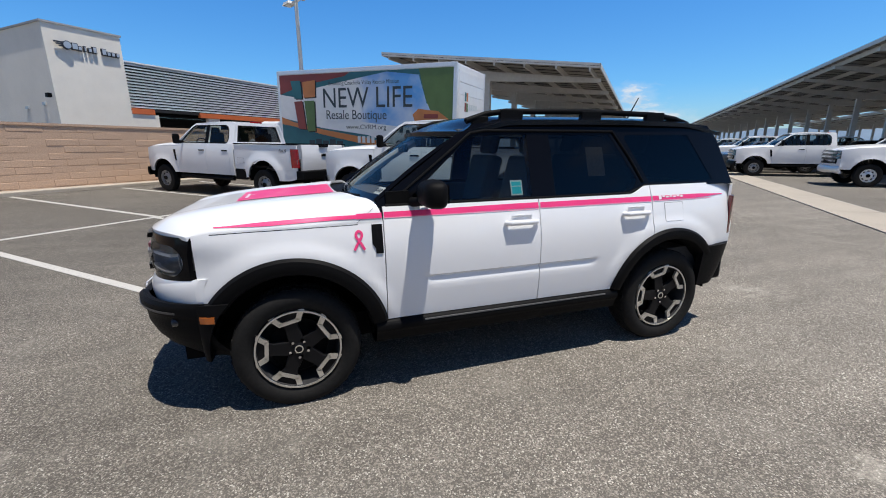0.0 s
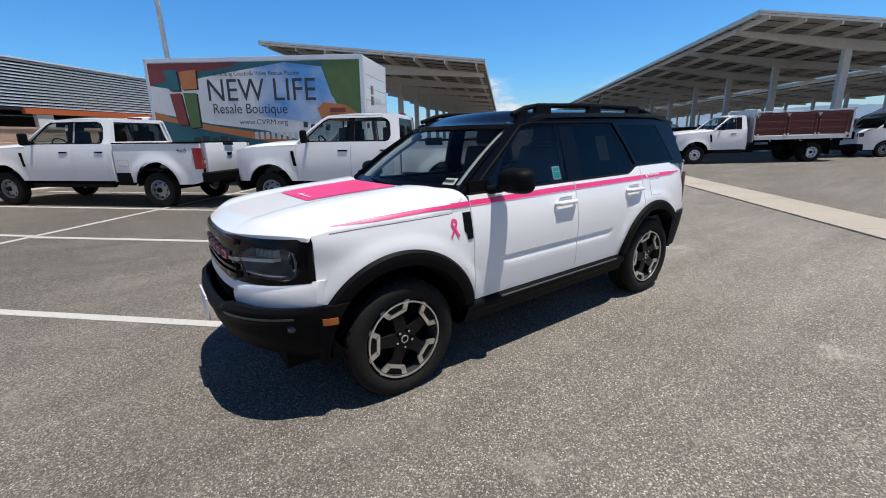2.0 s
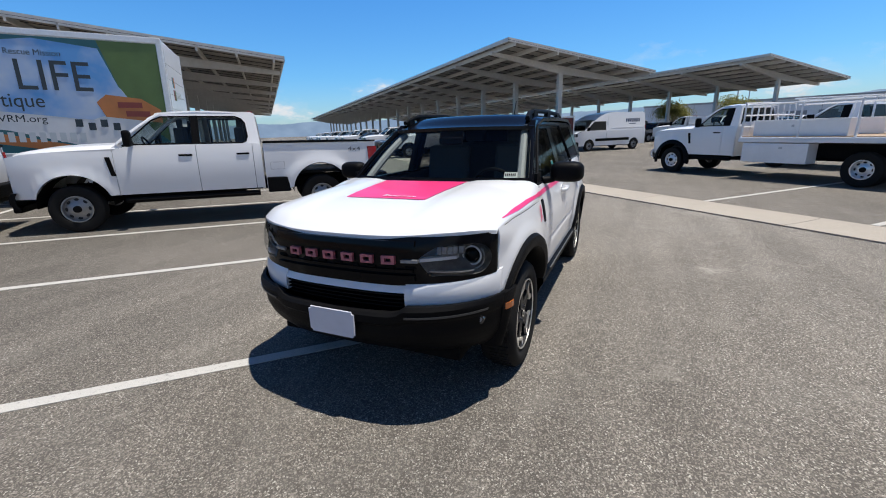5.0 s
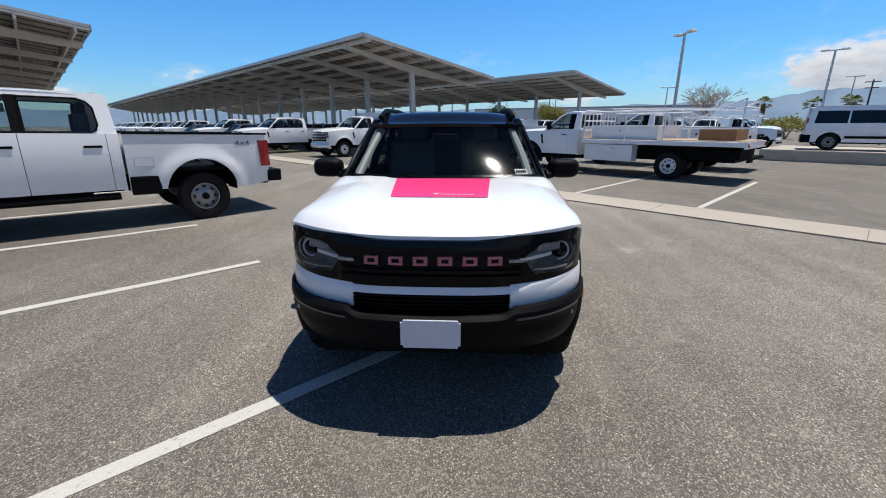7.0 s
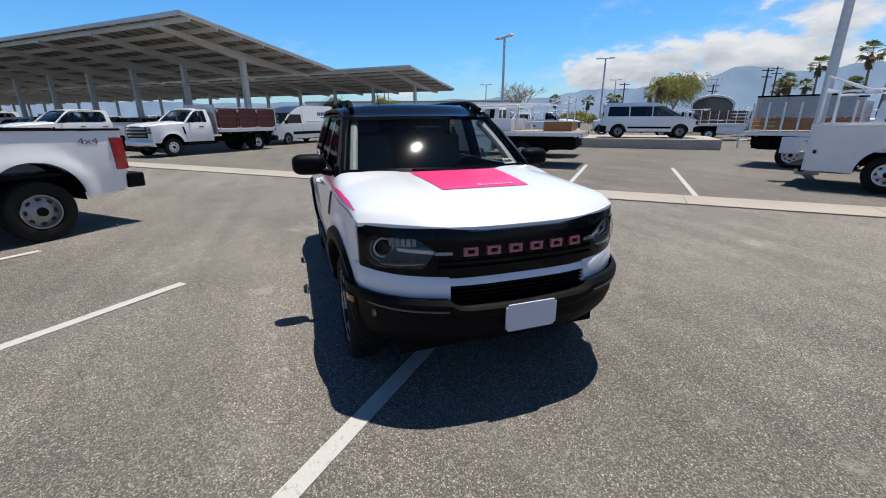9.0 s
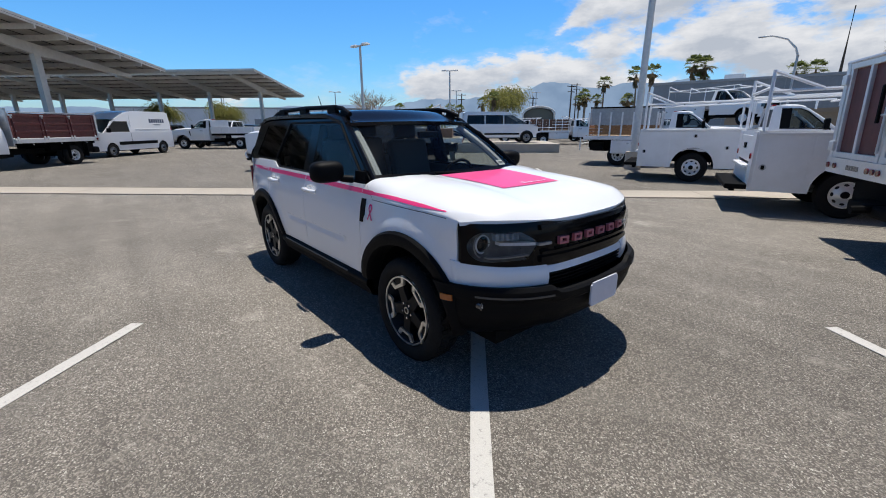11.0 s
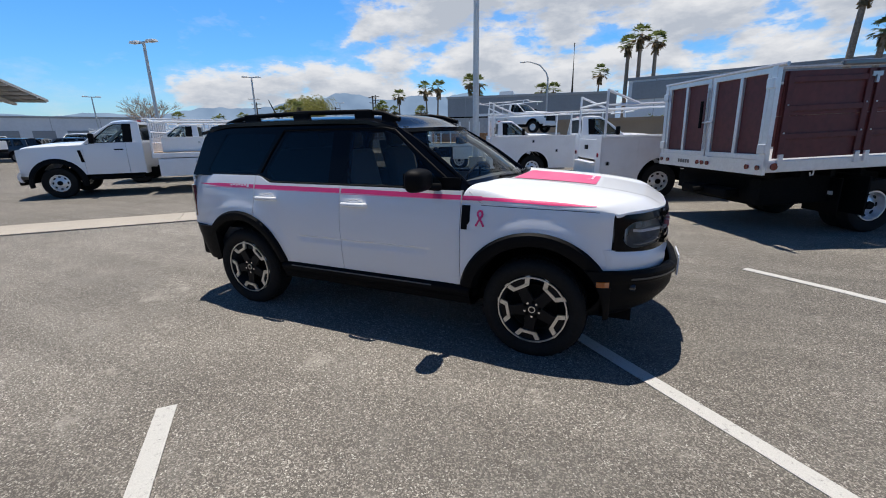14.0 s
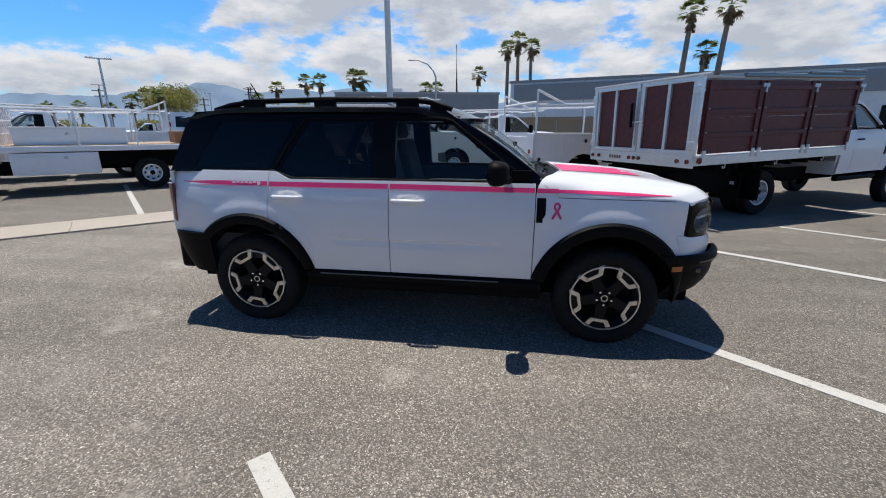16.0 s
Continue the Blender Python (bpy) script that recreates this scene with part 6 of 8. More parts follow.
def build_pickup(m, label, paint=None, near=True, group=""):
    paint = paint or WHITE
    root = thing("pickup_truck", label, "pickup truck", m, group)
    wb, x0, x1 = 4.06, -5.20, -3.03
    build_cab(root, True, paint, wb, False, chrome="black")
    arch = (-wb, 0.49, 0.55)

    def bed_half(x, z):
        y = 0.985
        y -= 0.03 * ((0.95 - z) / 0.4) ** 2 if z < 0.95 else 0.02 * ((z - 0.95) / 0.5) ** 2
        r = math.hypot(x + wb, z - 0.41)
        return y + 0.045 * (1 - step(0.64, 0.82, r)) * step(0.3, 0.5, r) - 0.03 * step(-5.0, -5.25, x) ** 2
    for s in (1, -1):
        bm = side_panel(bmesh.new(), x0, x1, [0.75, 0.85, 0.95, 1.02, 1.1, 1.2, 1.3, 1.4], lambda x: 0.57 - 0.04 * step(-4.3, -4.6, x) + 0.06 * step(-4.9, -5.2, x), lambda x: 1.425, bed_half, s, (arch,), 30)
        side = part("bed_side", bm, paint, root, smooth=True)
        part("bed_rail", boxes((((x0 + x1) / 2, s * 0.93, 1.445), (x1 - x0, 0.11, 0.03))), PLASTIC, side, "black bed rail cap")
        if s > 0:
            for o, g, mt in ((0.001, 0.004, DOORSEAM), (0.003, 0.0, paint)):
                bm = bmesh.new()
                sheet(bm, 4, 4, lambda a, b: Vector((-3.13 - (0.25 + 2 * g) * a + g, bed_half(-3.25, 1.0) + o, 0.94 - g + (0.13 + 2 * g) * b)))
                part("fuel_door", bm, mt, side, "flush square fuel door")
        bm = bmesh.new()
        sheet(bm, 20, 1, lambda a, b: Vector((-wb - 0.545 * math.cos(math.pi * a), s * (0.96 - 0.5 * b), 0.48 + 0.545 * math.sin(math.pi * a))))
        part("wheel_well", bm, DARK, root)
        bm = bmesh.new()
        sheet(bm, 4, 8, lambda a, b: Vector((x0 - 0.045 + 0.19 * a + 0.02 * b, s * (bed_half(-5.1, 1.2) + 0.020 - 0.05 * (1 - a) ** 2), 0.87 + 0.46 * b)), (0.02, -s * 0.06, 0))
        tl = part("tail_lamp", bm, RED, root, "tall red tail lamp", smooth=True)
        part("lamp_inset", boxes(((x0 - 0.012, s * 0.93, 1.02), (0.02, 0.06, 0.12))), LENSRING, tl)
        part("step", boxes(((-3.25, s * 0.965, 0.645), (0.42, 0.07, 0.29))), PLASTIC, root, "black bed side step", bevel=0.02)
        mm = Matrix.Translation((-4.76, s * (bed_half(-4.76, 1.29) + 0.004), 1.285)) @ Euler((radians(90), 0, radians(180 if s > 0 else 0))).to_matrix().to_4x4()
        lettering("badge_lettering", "4x4", 0.115, GREYPAINT, root, mm, "dark 4x4 lettering", 0.002, 1.5)
    bm = bmesh.new()
    sheet(bm, 6, 10, lambda a, b: Vector((x0 - 0.02 - 0.02 * math.sin(math.pi * a), (2 * b - 1) * 0.80, 0.80 + 0.64 * a)), (0.06, 0, 0))
    tg = part("tailgate", bm, paint, root, smooth=True)
    part("emblem_plate", boxes(((x0 - 0.05, 0, 1.18), (0.02, 0.18, 0.075))), DARK, tg, "dark oval emblem plate", bevel=0.02)
    part("gate_handle", boxes(((x0 - 0.04, 0, 1.41), (0.06, 0.32, 0.06))), PLASTIC, tg)
    part("bed_floor", boxes((((x0 + x1) / 2, 0, 0.86), (x1 - x0 - 0.06, 1.86, 0.05))), PLASTIC, root)
    part("bed_front", boxes(((x1 - 0.03, 0, 1.12), (0.05, 1.88, 0.60))), paint, root)
    part("rear_bumper", boxes(((x0 - 0.10, 0, 0.69), (0.26, 1.96, 0.22)), ((x0 - 0.08, 0, 0.55), (0.16, 1.0, 0.12))), PLASTIC, root, "black step bumper", bevel=0.025)
    return root


def build_stake_body(root, x0, x1, zf, top, hw):
    """A platform between x0 (rear) and x1 with white posts and maroon board sides."""
    part("platform", boxes((((x0 + x1) / 2, 0, zf), (x1 - x0, 2 * hw, 0.16))), ALU, root, "white steel platform frame", bevel=0.01)
    for k in range(int((x1 - x0) / 0.45)):
        part("cross_member", boxes(((x0 + 0.2 + 0.45 * k, 0, zf - 0.13), (0.07, 2 * hw - 0.2, 0.10))), DARK, root)
    for s in (1, -1):
        n = 3
        wdt = (x1 - x0 - 0.12) / n
        hgt = top - zf - 0.12
        for k in range(n):
            xa = x0 + 0.10 + wdt * k
            for h in range(2):
                z0 = zf + 0.10 + h * hgt / 2
                part("side_board", boxes(((xa + wdt / 2, s * (hw - 0.045), z0 + hgt / 4), (wdt - 0.014, 0.03, hgt / 2 - 0.006))), MAROON, root, "maroon painted board", bevel=0.004)
            for q in (0.26, 0.58, 0.90):
                part("board_rib", boxes(((xa + wdt / 2, s * (hw - 0.018), zf + 0.1 + hgt * q), (wdt - 0.16, 0.026, 0.075))), MAROON, root, bevel=0.006)
            for xx in (xa + 0.07, xa + wdt - 0.07):
                part("stake_post", boxes(((xx, s * (hw - 0.016), zf + 0.1 + hgt / 2), (0.085, 0.03, hgt - 0.02))), MAROON, root, bevel=0.006)
                part("stake_pocket", boxes(((xx, s * (hw + 0.008), zf + 0.085), (0.07, 0.03, 0.15))), ALU, root, bevel=0.006)
                for q in (0.30, 0.62):
                    part("rivet", boxes(((xx, s * hw, zf + 0.1 + hgt * q), (0.02, 0.012, 0.02))), GALV, root)
            part("corner_hook", boxes(((xa + wdt, s * (hw - 0.005), top - 0.10), (0.14, 0.03, 0.06)), ((xa + wdt, s * (hw + 0.005), top - 0.16), (0.04, 0.03, 0.10))), GALV, root)
            bm = tube(bmesh.new(), [(xa + wdt * 0.5, s * (hw - 0.02), zf - 0.07), (xa + wdt * 0.5, s * (hw - 0.02), zf - 0.14), (xa + wdt * 0.5 - 0.04, s * (hw - 0.02), zf - 0.15), (xa + wdt * 0.5 - 0.05, s * (hw - 0.02), zf - 0.11)], 0.010, 5)
            part("tie_hook", bm, ALU, root)
        bm = bmesh.new()
        tube(bm, [(x0 + 0.10, s * hw, zf), (x0 + 0.10, s * (hw + 0.02), zf)], 0.05, 12)
        part("marker_lamp", bm, TAILDARK, root, "round red marker lamp")
    # rear gates, two boards each in a metal frame
    for s in (1, -1):
        gate = part("rear_gate", boxes(((x0 + 0.02, s * (hw / 2), (zf + top) / 2 + 0.05), (0.03, hw - 0.06, top - zf - 0.16))), MAROON, root, "maroon rear gate with metal frame")
        fr = []
        for y, wd in ((0.055, 0.08), (hw * 0.50, 0.06), (hw - 0.13, 0.06)):
            fr.append(((x0 - 0.01, s * y, (zf + top) / 2 + 0.05), (0.05, wd, top - zf - 0.05)))
        for z in (zf + 0.13, top):
            fr.append(((x0 - 0.015, s * hw / 2, z), (0.045, hw - 0.03, 0.07)))
        part("gate_frame", boxes(*fr), ALU, gate, "pale metal gate frame", bevel=0.006)
        for z in (zf + 0.24, top - 0.16):
            part("gate_hinge", boxes(((x0 - 0.05, s * (hw - 0.06), z), (0.05, 0.13, 0.13))), ALU, gate, bevel=0.01)
        part("corner_plate", boxes(((x0 - 0.01, s * (hw - 0.045), (zf + top) / 2 + 0.03), (0.07, 0.09, top - zf + 0.06))), ALU, root, "bare metal corner post", bevel=0.008)
    bar_set("top_pipe", root, [[(x0 - 0.02, -hw - 0.12, top + 0.05), (x0 - 0.02, hw + 0.02, top + 0.05)]], 0.028, GALV)
    part("strap", boxes(((x0 - 0.07, 0.14, top - 0.50), (0.03, 0.05, 0.42))), DARK, root, bevel=0.01)
    if hw > 1.15:
        part("tarp_rail", boxes(((x1 - 1.5, -hw + 0.02, top + 0.05), (3.0, 0.06, 0.07)), ((x1 - 0.75, -hw + 0.02, top + 0.10), (1.5, 0.06, 0.05)), ((x1 - 0.30, -hw + 0.02, top + 0.14), (0.6, 0.06, 0.05)), ((x1 - 0.1, 0, top + 0.12), (0.08, 2 * hw, 0.10))), GREYPAINT, root, "grey folded tarp on the rail", bevel=0.02)
    bar_set("top_rail", root, [[(x0, s * (hw - 0.03), top + 0.02), (x1, s * (hw - 0.03), top + 0.02)] for s in (1, -1)], 0.020, GALV)
    for s in (1, -1):
        fl = part("mud_flap", boxes(((x0 + 1.55, s * (hw - 0.22), zf - 0.48), (0.03, 0.50, 0.55))), DARK, root, "black mud flap")
        for k in range(6):
            part("flap_bar", boxes(((x0 + 1.53, s * (hw - 0.38) + 0.065 * k, zf - 0.46), (0.008, 0.045, 0.10))), ALU, fl)
    bm = bmesh.new()
    tube(bm, [(x0 - 0.055, 0.03, zf + 0.2), (x0 - 0.055, 0.03, top - 0.1)], 0.016, 6)
    tube(bm, [(x0 - 0.055, 0.10, (zf + top) / 2), (x0 - 0.075, -0.16, (zf + top) / 2)], 0.016, 6)
    part("gate_latch", bm, GALV, root)
    part("rear_sill", boxes(((x0 - 0.03, 0, zf - 0.01), (0.05, 2 * hw, 0.20))), ALU, root, "white rear sill")
    for y in (-hw + 0.08, -hw + 0.27, hw - 0.27, hw - 0.08, -0.12, 0.0, 0.12):
        bm = bmesh.new()
        tube(bm, [(x0 - 0.05, y, zf - 0.01), (x0 - 0.075, y, zf - 0.01)], 0.035, 12)
        part("marker_lamp", bm, TAILDARK, root, "round red marker lamp")
    for k in range(5):
        part("name_bar", boxes(((x0 - 0.058, 0.36 + 0.065 * k, zf - 0.01), (0.006, 0.045, 0.06))), GREYPAINT, root)
    part("tail_frame", boxes(((x0 + 0.25, 0, zf - 0.30), (0.1, 1.5, 0.22))), DARK, root)
    bm = bmesh.new()
    tube(bm, [(x0 + 0.25, 0, zf - 0.42), (x0 - 0.18, 0, zf - 0.45)], 0.05, 8)
    part("tow_hitch", bm, DARK, root)


def settle(root, drop):
    """Lets the front wheels of a tail-heavy truck down onto the ground."""
    for c in root.children:
        if c.name.startswith("wheel") and c.type == "EMPTY" and c.location.x > -0.5:
            c.location.z -= drop


def build_chassis_truck(m, label, body, wb=4.6, name="flatbed_truck", rear=1.25, boxed=False, sheets=None):
    root = thing(name, label, "truck", m)
    build_cab(root, False, WHITE, wb, True, chrome=body != "utility", twin=body != "utility", flare=body == "flat")
    x1, x0 = -2.25, -wb - rear
    if body == "stake":
        part("head_board", boxes(((x1 + 0.04, 0, 1.55), (0.05, 2.1, 1.35))), GALV, root, "bare metal headboard")
        build_stake_body(root, x0, x1, 1.08 if rear > 1.5 else 1.04, 2.32 if rear > 1.5 else 2.08, 1.22 if rear > 1.5 else 1.13)
    # dark block added under the bed so that its underside reads dark
    if body in ("flat", "stake"):
        part("under_frame", boxes((((x0 + x1) / 2 - 0.6, 0, 0.78), (x1 - x0 - 2.0, 1.5, 0.34)), ((x0 + 0.45, 0, 0.72), (0.5, 1.9, 0.30))), DARK, root, "dark block added to fill the dark underside of the bed")
    if body == "stake":
        part("tail_gear", boxes(((x0 + 0.80, 0, 0.70), (1.15, 1.8, 0.46)), ((x0 + 0.12, 0, 0.62), (0.25, 1.1, 0.14))), DARK, root, "dark tow gear under the tail", bevel=0.03)
        for y in (-0.80, 0.80):
            flap = part("mud_flap", boxes(((-wb - 0.62, y, 0.58), (0.02, 0.56, 0.52))), PLASTIC, root, "black rubber mud flap")
            part("script_bar", boxes(((-wb - 0.633, y, 0.62), (0.005, 0.36, 0.055))), WHITE_DULL, flap, "pale bar on the flap")
    if body == "flat":
        part("head_board", boxes(((x1 - 0.02, 0, 1.33), (0.04, 2.28, 0.42))), WHITE_DULL, root, "white headboard below the grid", bevel=0.008)
        zf = 1.06
        part("platform", boxes((((x0 + x1) / 2, 0, zf), (x1 - x0, 2.36, 0.13))), WHITE_DULL, root, "white steel flatbed", bevel=0.01)
        n = 12
        for k in range(n):
            part("deck_plank", boxes((((x0 + x1) / 2, -1.12 + 2.24 * (k + 0.5) / n, zf + 0.075), (x1 - x0 - 0.06, 2.24 / n - 0.012, 0.03))), PLANK, root)
        for s in (1, -1):
            tb = part("tool_box", boxes(((x1 - 0.92, s * 0.96, 0.72), (1.58, 0.42, 0.50))), WHITE_DULL, root, "white underbody tool box", bevel=0.012)
            part("box_door", boxes(((x1 - 0.92, s * 1.172, 0.72), (1.50, 0.014, 0.42))), WHITE_DULL, tb, bevel=0.005)
            part("box_latch", boxes(((x1 - 1.1, s * 1.182, 0.86), (0.08, 0.02, 0.06))), GALV, tb, bevel=0.005)
            if not boxed:
                ch = part("tool_chest", boxes(((x1 - 1.30, s * 0.78, zf + 0.28), (2.1, 0.44, 0.38))), WHITE_DULL, root, "white tool chest along the deck edge", bevel=0.012)
                part("chest_lid", boxes(((x1 - 1.30, s * 0.78, zf + 0.485), (2.14, 0.48, 0.03))), WHITE_DULL, ch, bevel=0.008)
                part("box_latch", boxes(((x1 - 1.2, s * 1.005, zf + 0.34), (0.06, 0.02, 0.06))), GALV, ch, bevel=0.005)
                bar_set("rack_bar", root, [[(xx, s * 1.12, zf), (xx, s * 1.12, zf + 0.90)] for xx in (x1 - 1.4, x1 - 2.55)]
                        + [[(x1 - 0.1, s * 1.12, zf + hh), (x1 - 2.55, s * 1.12, zf + hh)] for hh in (0.90,)], 0.026, WHITE_DULL)
            else:
                nb = 6
                for k in range(nb + 1):
                    part("stake_post", boxes(((x0 + 0.12 + (x1 - x0 - 0.3) * k / nb, s * 1.16, zf + 0.48), (0.06, 0.05, 0.95))), WHITE_DULL, root, bevel=0.008)
                if sheets is BROWNBOARD:
                    for h in range(4):
                        part("side_board", boxes((((x0 + x1) / 2 + 0.1, s * 1.11, zf + 0.20 + 0.22 * h), (x1 - x0 - 0.4, 0.03, 0.16))), BROWNBOARD, root, "dark brown wooden side board", bevel=0.006)
                    continue
                for h in range(3):
                    part("side_plank", boxes((((x0 + x1) / 2 + 0.1, s * 1.11, zf + 0.17 + 0.125 * h), (x1 - x0 - 0.5, 0.04, 0.11))), CRATE, root, "orange-brown wooden side plank", bevel=0.006)
                for k in range(nb // 2):
                    part("side_sheet", boxes(((x0 + 0.20 + (x1 - x0 - 0.4) * (k + 0.5) / (nb // 2), s * 1.11, zf + 0.80), ((x1 - x0 - 0.4) / (nb // 2) - 0.015, 0.025, 0.62))), sheets, root, "grey metal side sheet", bevel=0.004)
                part("top_rail", boxes((((x0 + x1) / 2, s * 1.12, zf + 1.13), (x1 - x0 - 0.3, 0.06, 0.05))), DARK, root)
        if boxed:
            for k in range(3):
                part("rear_plank", boxes(((x0 + 0.10, 0, zf + 0.17 + 0.125 * k), (0.04, 2.15, 0.11))), CRATE, root, bevel=0.006)
            if sheets is SHEETGREY:
                part("rear_sheet", boxes(((x0 + 0.16, 0, zf + 0.80), (0.025, 2.15, 0.62))), sheets, root)
            bar_set("rear_step_bar", root, [[(x0 - 0.16, -1.1, zf), (x0 - 0.16, -1.1, zf - 0.50)], [(x0 - 0.16, 1.1, zf), (x0 - 0.16, 1.1, zf - 0.50)], [(x0 - 0.16, -1.1, zf - 0.25), (x0 - 0.16, 1.1, zf - 0.25)]], 0.025, WHITE_DULL)
        bar_set("head_rack_bar", root, [[(x1 - 0.03, -1.1 + 2.2 * k / 8, zf), (x1 - 0.03, -1.1 + 2.2 * k / 8, 2.02)] for k in range(9)]
                + [[(x1 - 0.03, -1.12, z), (x1 - 0.03, 1.12, z)] for z in (1.40, 1.70, 2.02)], 0.025, WHITE_DULL)
        if not boxed:
            part("crate", boxes(((x0 + 0.75, 0.2, zf + 0.24), (0.9, 1.3, 0.30))), CRATE, root, "brown wooden dunnage")
        part("rear_sill", boxes(((x0 - 0.02, 0, zf - 0.02), (0.05, 2.36, 0.18))), WHITE_DULL, root)
        for y in (-1.0, 1.0):
            bm = bmesh.new()
            tube(bm, [(x0 - 0.04, y, zf - 0.02), (x0 - 0.07, y, zf - 0.02)], 0.05, 12)
            part("tail_lamp", bm, RED, root)
        part("tail_frame", boxes(((x0 + 0.2, 0, zf - 0.26), (0.12, 1.7, 0.26))), DARK, root)
    if body == "dump":
        part("bed_front", boxes(((x1 - 0.05, 0, 1.50), (0.08, 2.2, 0.90))), WHITE_DULL, root, "white steel bed headboard", bevel=0.01)
        part("platform", boxes((((x0 + x1) / 2, 0, 1.0), (x1 - x0, 2.2, 0.14))), DARK, root)
        for s in (1, -1):
            part("bed_side", boxes((((x0 + x1) / 2, s * 1.08, 1.30), (x1 - x0, 0.06, 0.46))), WHITE_DULL, root, "white steel bed side", bevel=0.01)
            for k in range(6):
                part("bed_rib", boxes(((x0 + 0.2 + (x1 - x0 - 0.4) * k / 5, s * 1.125, 1.30), (0.08, 0.04, 0.44))), WHITE_DULL, root)
        part("tail_gate", boxes(((x0, 0, 1.30), (0.06, 2.2, 0.46))), WHITE_DULL, root)
        part("cab_shield", boxes(((x1 + 0.1, 0, 1.97), (0.40, 2.2, 0.05))), WHITE_DULL, root)
    if body == "utility":
        zt, zb = 1.43, 0.40
        for s in (1, -1):
            # side compartment row with an arch for the wheel
            bm = side_panel(bmesh.new(), x0, x1, [0.5, 0.65, 0.8, 0.95, 1.1, 1.25], lambda x: zb, lambda x: zt, lambda x, z: 1.08, s, ((-wb, 0.42, 0.52),), 12)
            side = part("compartment_side", bm, WHITE_DULL, root, "white steel tool compartments")
            part("compartment_top", boxes((((x0 + x1) / 2, s * 0.86, zt - 0.012), (x1 - x0, 0.44, 0.03))), WHITE_DULL, root)
            part("compartment_inner", boxes((((x0 + x1) / 2, s * 0.66, 1.18), (x1 - x0, 0.03, 0.48))), WHITE_DULL, root)
            for xa, xb, z0, z1, lx, lz in ((x0 + 0.03, -wb - 0.60, 0.46, 1.36, x0 + 0.14, 0.82), (-wb - 0.56, -wb + 0.56, 1.00, 1.36, -wb, 1.25), (-wb + 0.60, x1 - 0.03, 0.46, 1.36, -wb + 0.76, 0.95)):
                dr = part("compartment_door", boxes((((xa + xb) / 2, s * 1.084, (z0 + z1) / 2), (xb - xa, 0.010, z1 - z0))), WHITE_DULL, side, bevel=0.004)
                bm = bmesh.new()
                tube(bm, [(lx, s * 1.085, lz), (lx, s * 1.102, lz)], 0.055, 14)
                part("paddle_latch", bm, GALV, dr, "round steel latch")
                part("latch_paddle", boxes(((lx, s * 1.106, lz), (0.05, 0.01, 0.07))), PLASTIC, dr)
            part("top_lip", boxes((((x0 + x1) / 2, s * 1.095, zt - 0.035), (x1 - x0, 0.035, 0.05))), WHITE_DULL, root, bevel=0.008)
            bm = bmesh.new()
            sheet(bm, 16, 1, lambda a, b: Vector((-wb - 0.535 * math.cos(math.pi * a), s * (1.07 - 0.9 * b), 0.40 + 0.535 * math.sin(math.pi * a))))
            part("wheel_well", bm, DARK, root)
            # ladder rack
            bar_set("rack_bar", root, [[(x0 + 0.06, s * 1.02, 0.9), (x0 + 0.06, s * 1.02, 2.42)], [(x1 - 0.15, s * 1.02, zt), (x1 - 0.15, s * 1.02, 2.15)], [(x1 + 1.5, s * 1.02, 1.95), (x1 + 1.5, s * 1.02, 2.2)],
                    [(x0 + 0.06, s * 1.02, 2.08), (x1 + 1.9, s * 1.02, 2.20)], [(x0 + 0.06, s * 1.02, 2.40), (x0 + 0.75, s * 1.02, 2.11)]], 0.029, WHITE_DULL)
            part("tail_panel", boxes(((x0 - 0.01, s * 0.90, 0.91), (0.03, 0.36, 1.02))), WHITE_DULL, root)
            bm = bmesh.new()
            tube(bm, [(x0 - 0.03, s * 0.90, 1.0), (x0 - 0.05, s * 0.90, 1.0)], 0.05, 12)
            part("tail_lamp", bm, RED, root)
        bar_set("rack_crossbar", root, [[(xx, -1.0, 2.14), (xx, 1.0, 2.14)] for xx in (x0 + 0.06, x1 - 0.15, x1 + 1.8)], 0.028, WHITE_DULL)
        part("bed_floor", boxes((((x0 + x1) / 2, 0, 0.92), (x1 - x0, 1.3, 0.05))), GALV, root)
        part("tail_gate", boxes(((x0, 0, 1.12), (0.04, 1.44, 0.46))), WHITE_DULL, root, bevel=0.01)
        part("gate_step", boxes(((x0 - 0.06, 0, 0.80), (0.12, 1.40, 0.05)), ((x0 - 0.02, 0, 0.66), (0.03, 1.42, 0.36))), WHITE_DULL, root, bevel=0.01)
        part("gate_handle", boxes(((x0 - 0.03, 0, 1.16), (0.03, 0.20, 0.10))), PLASTIC, root)
        part("rear_bumper", boxes(((x0 - 0.18, 0, 0.46), (0.36, 2.05, 0.09)), ((x0 - 0.15, 0, 0.38), (0.1, 0.5, 0.2))), DARK, root, "black step bumper", bevel=0.015)
    return root


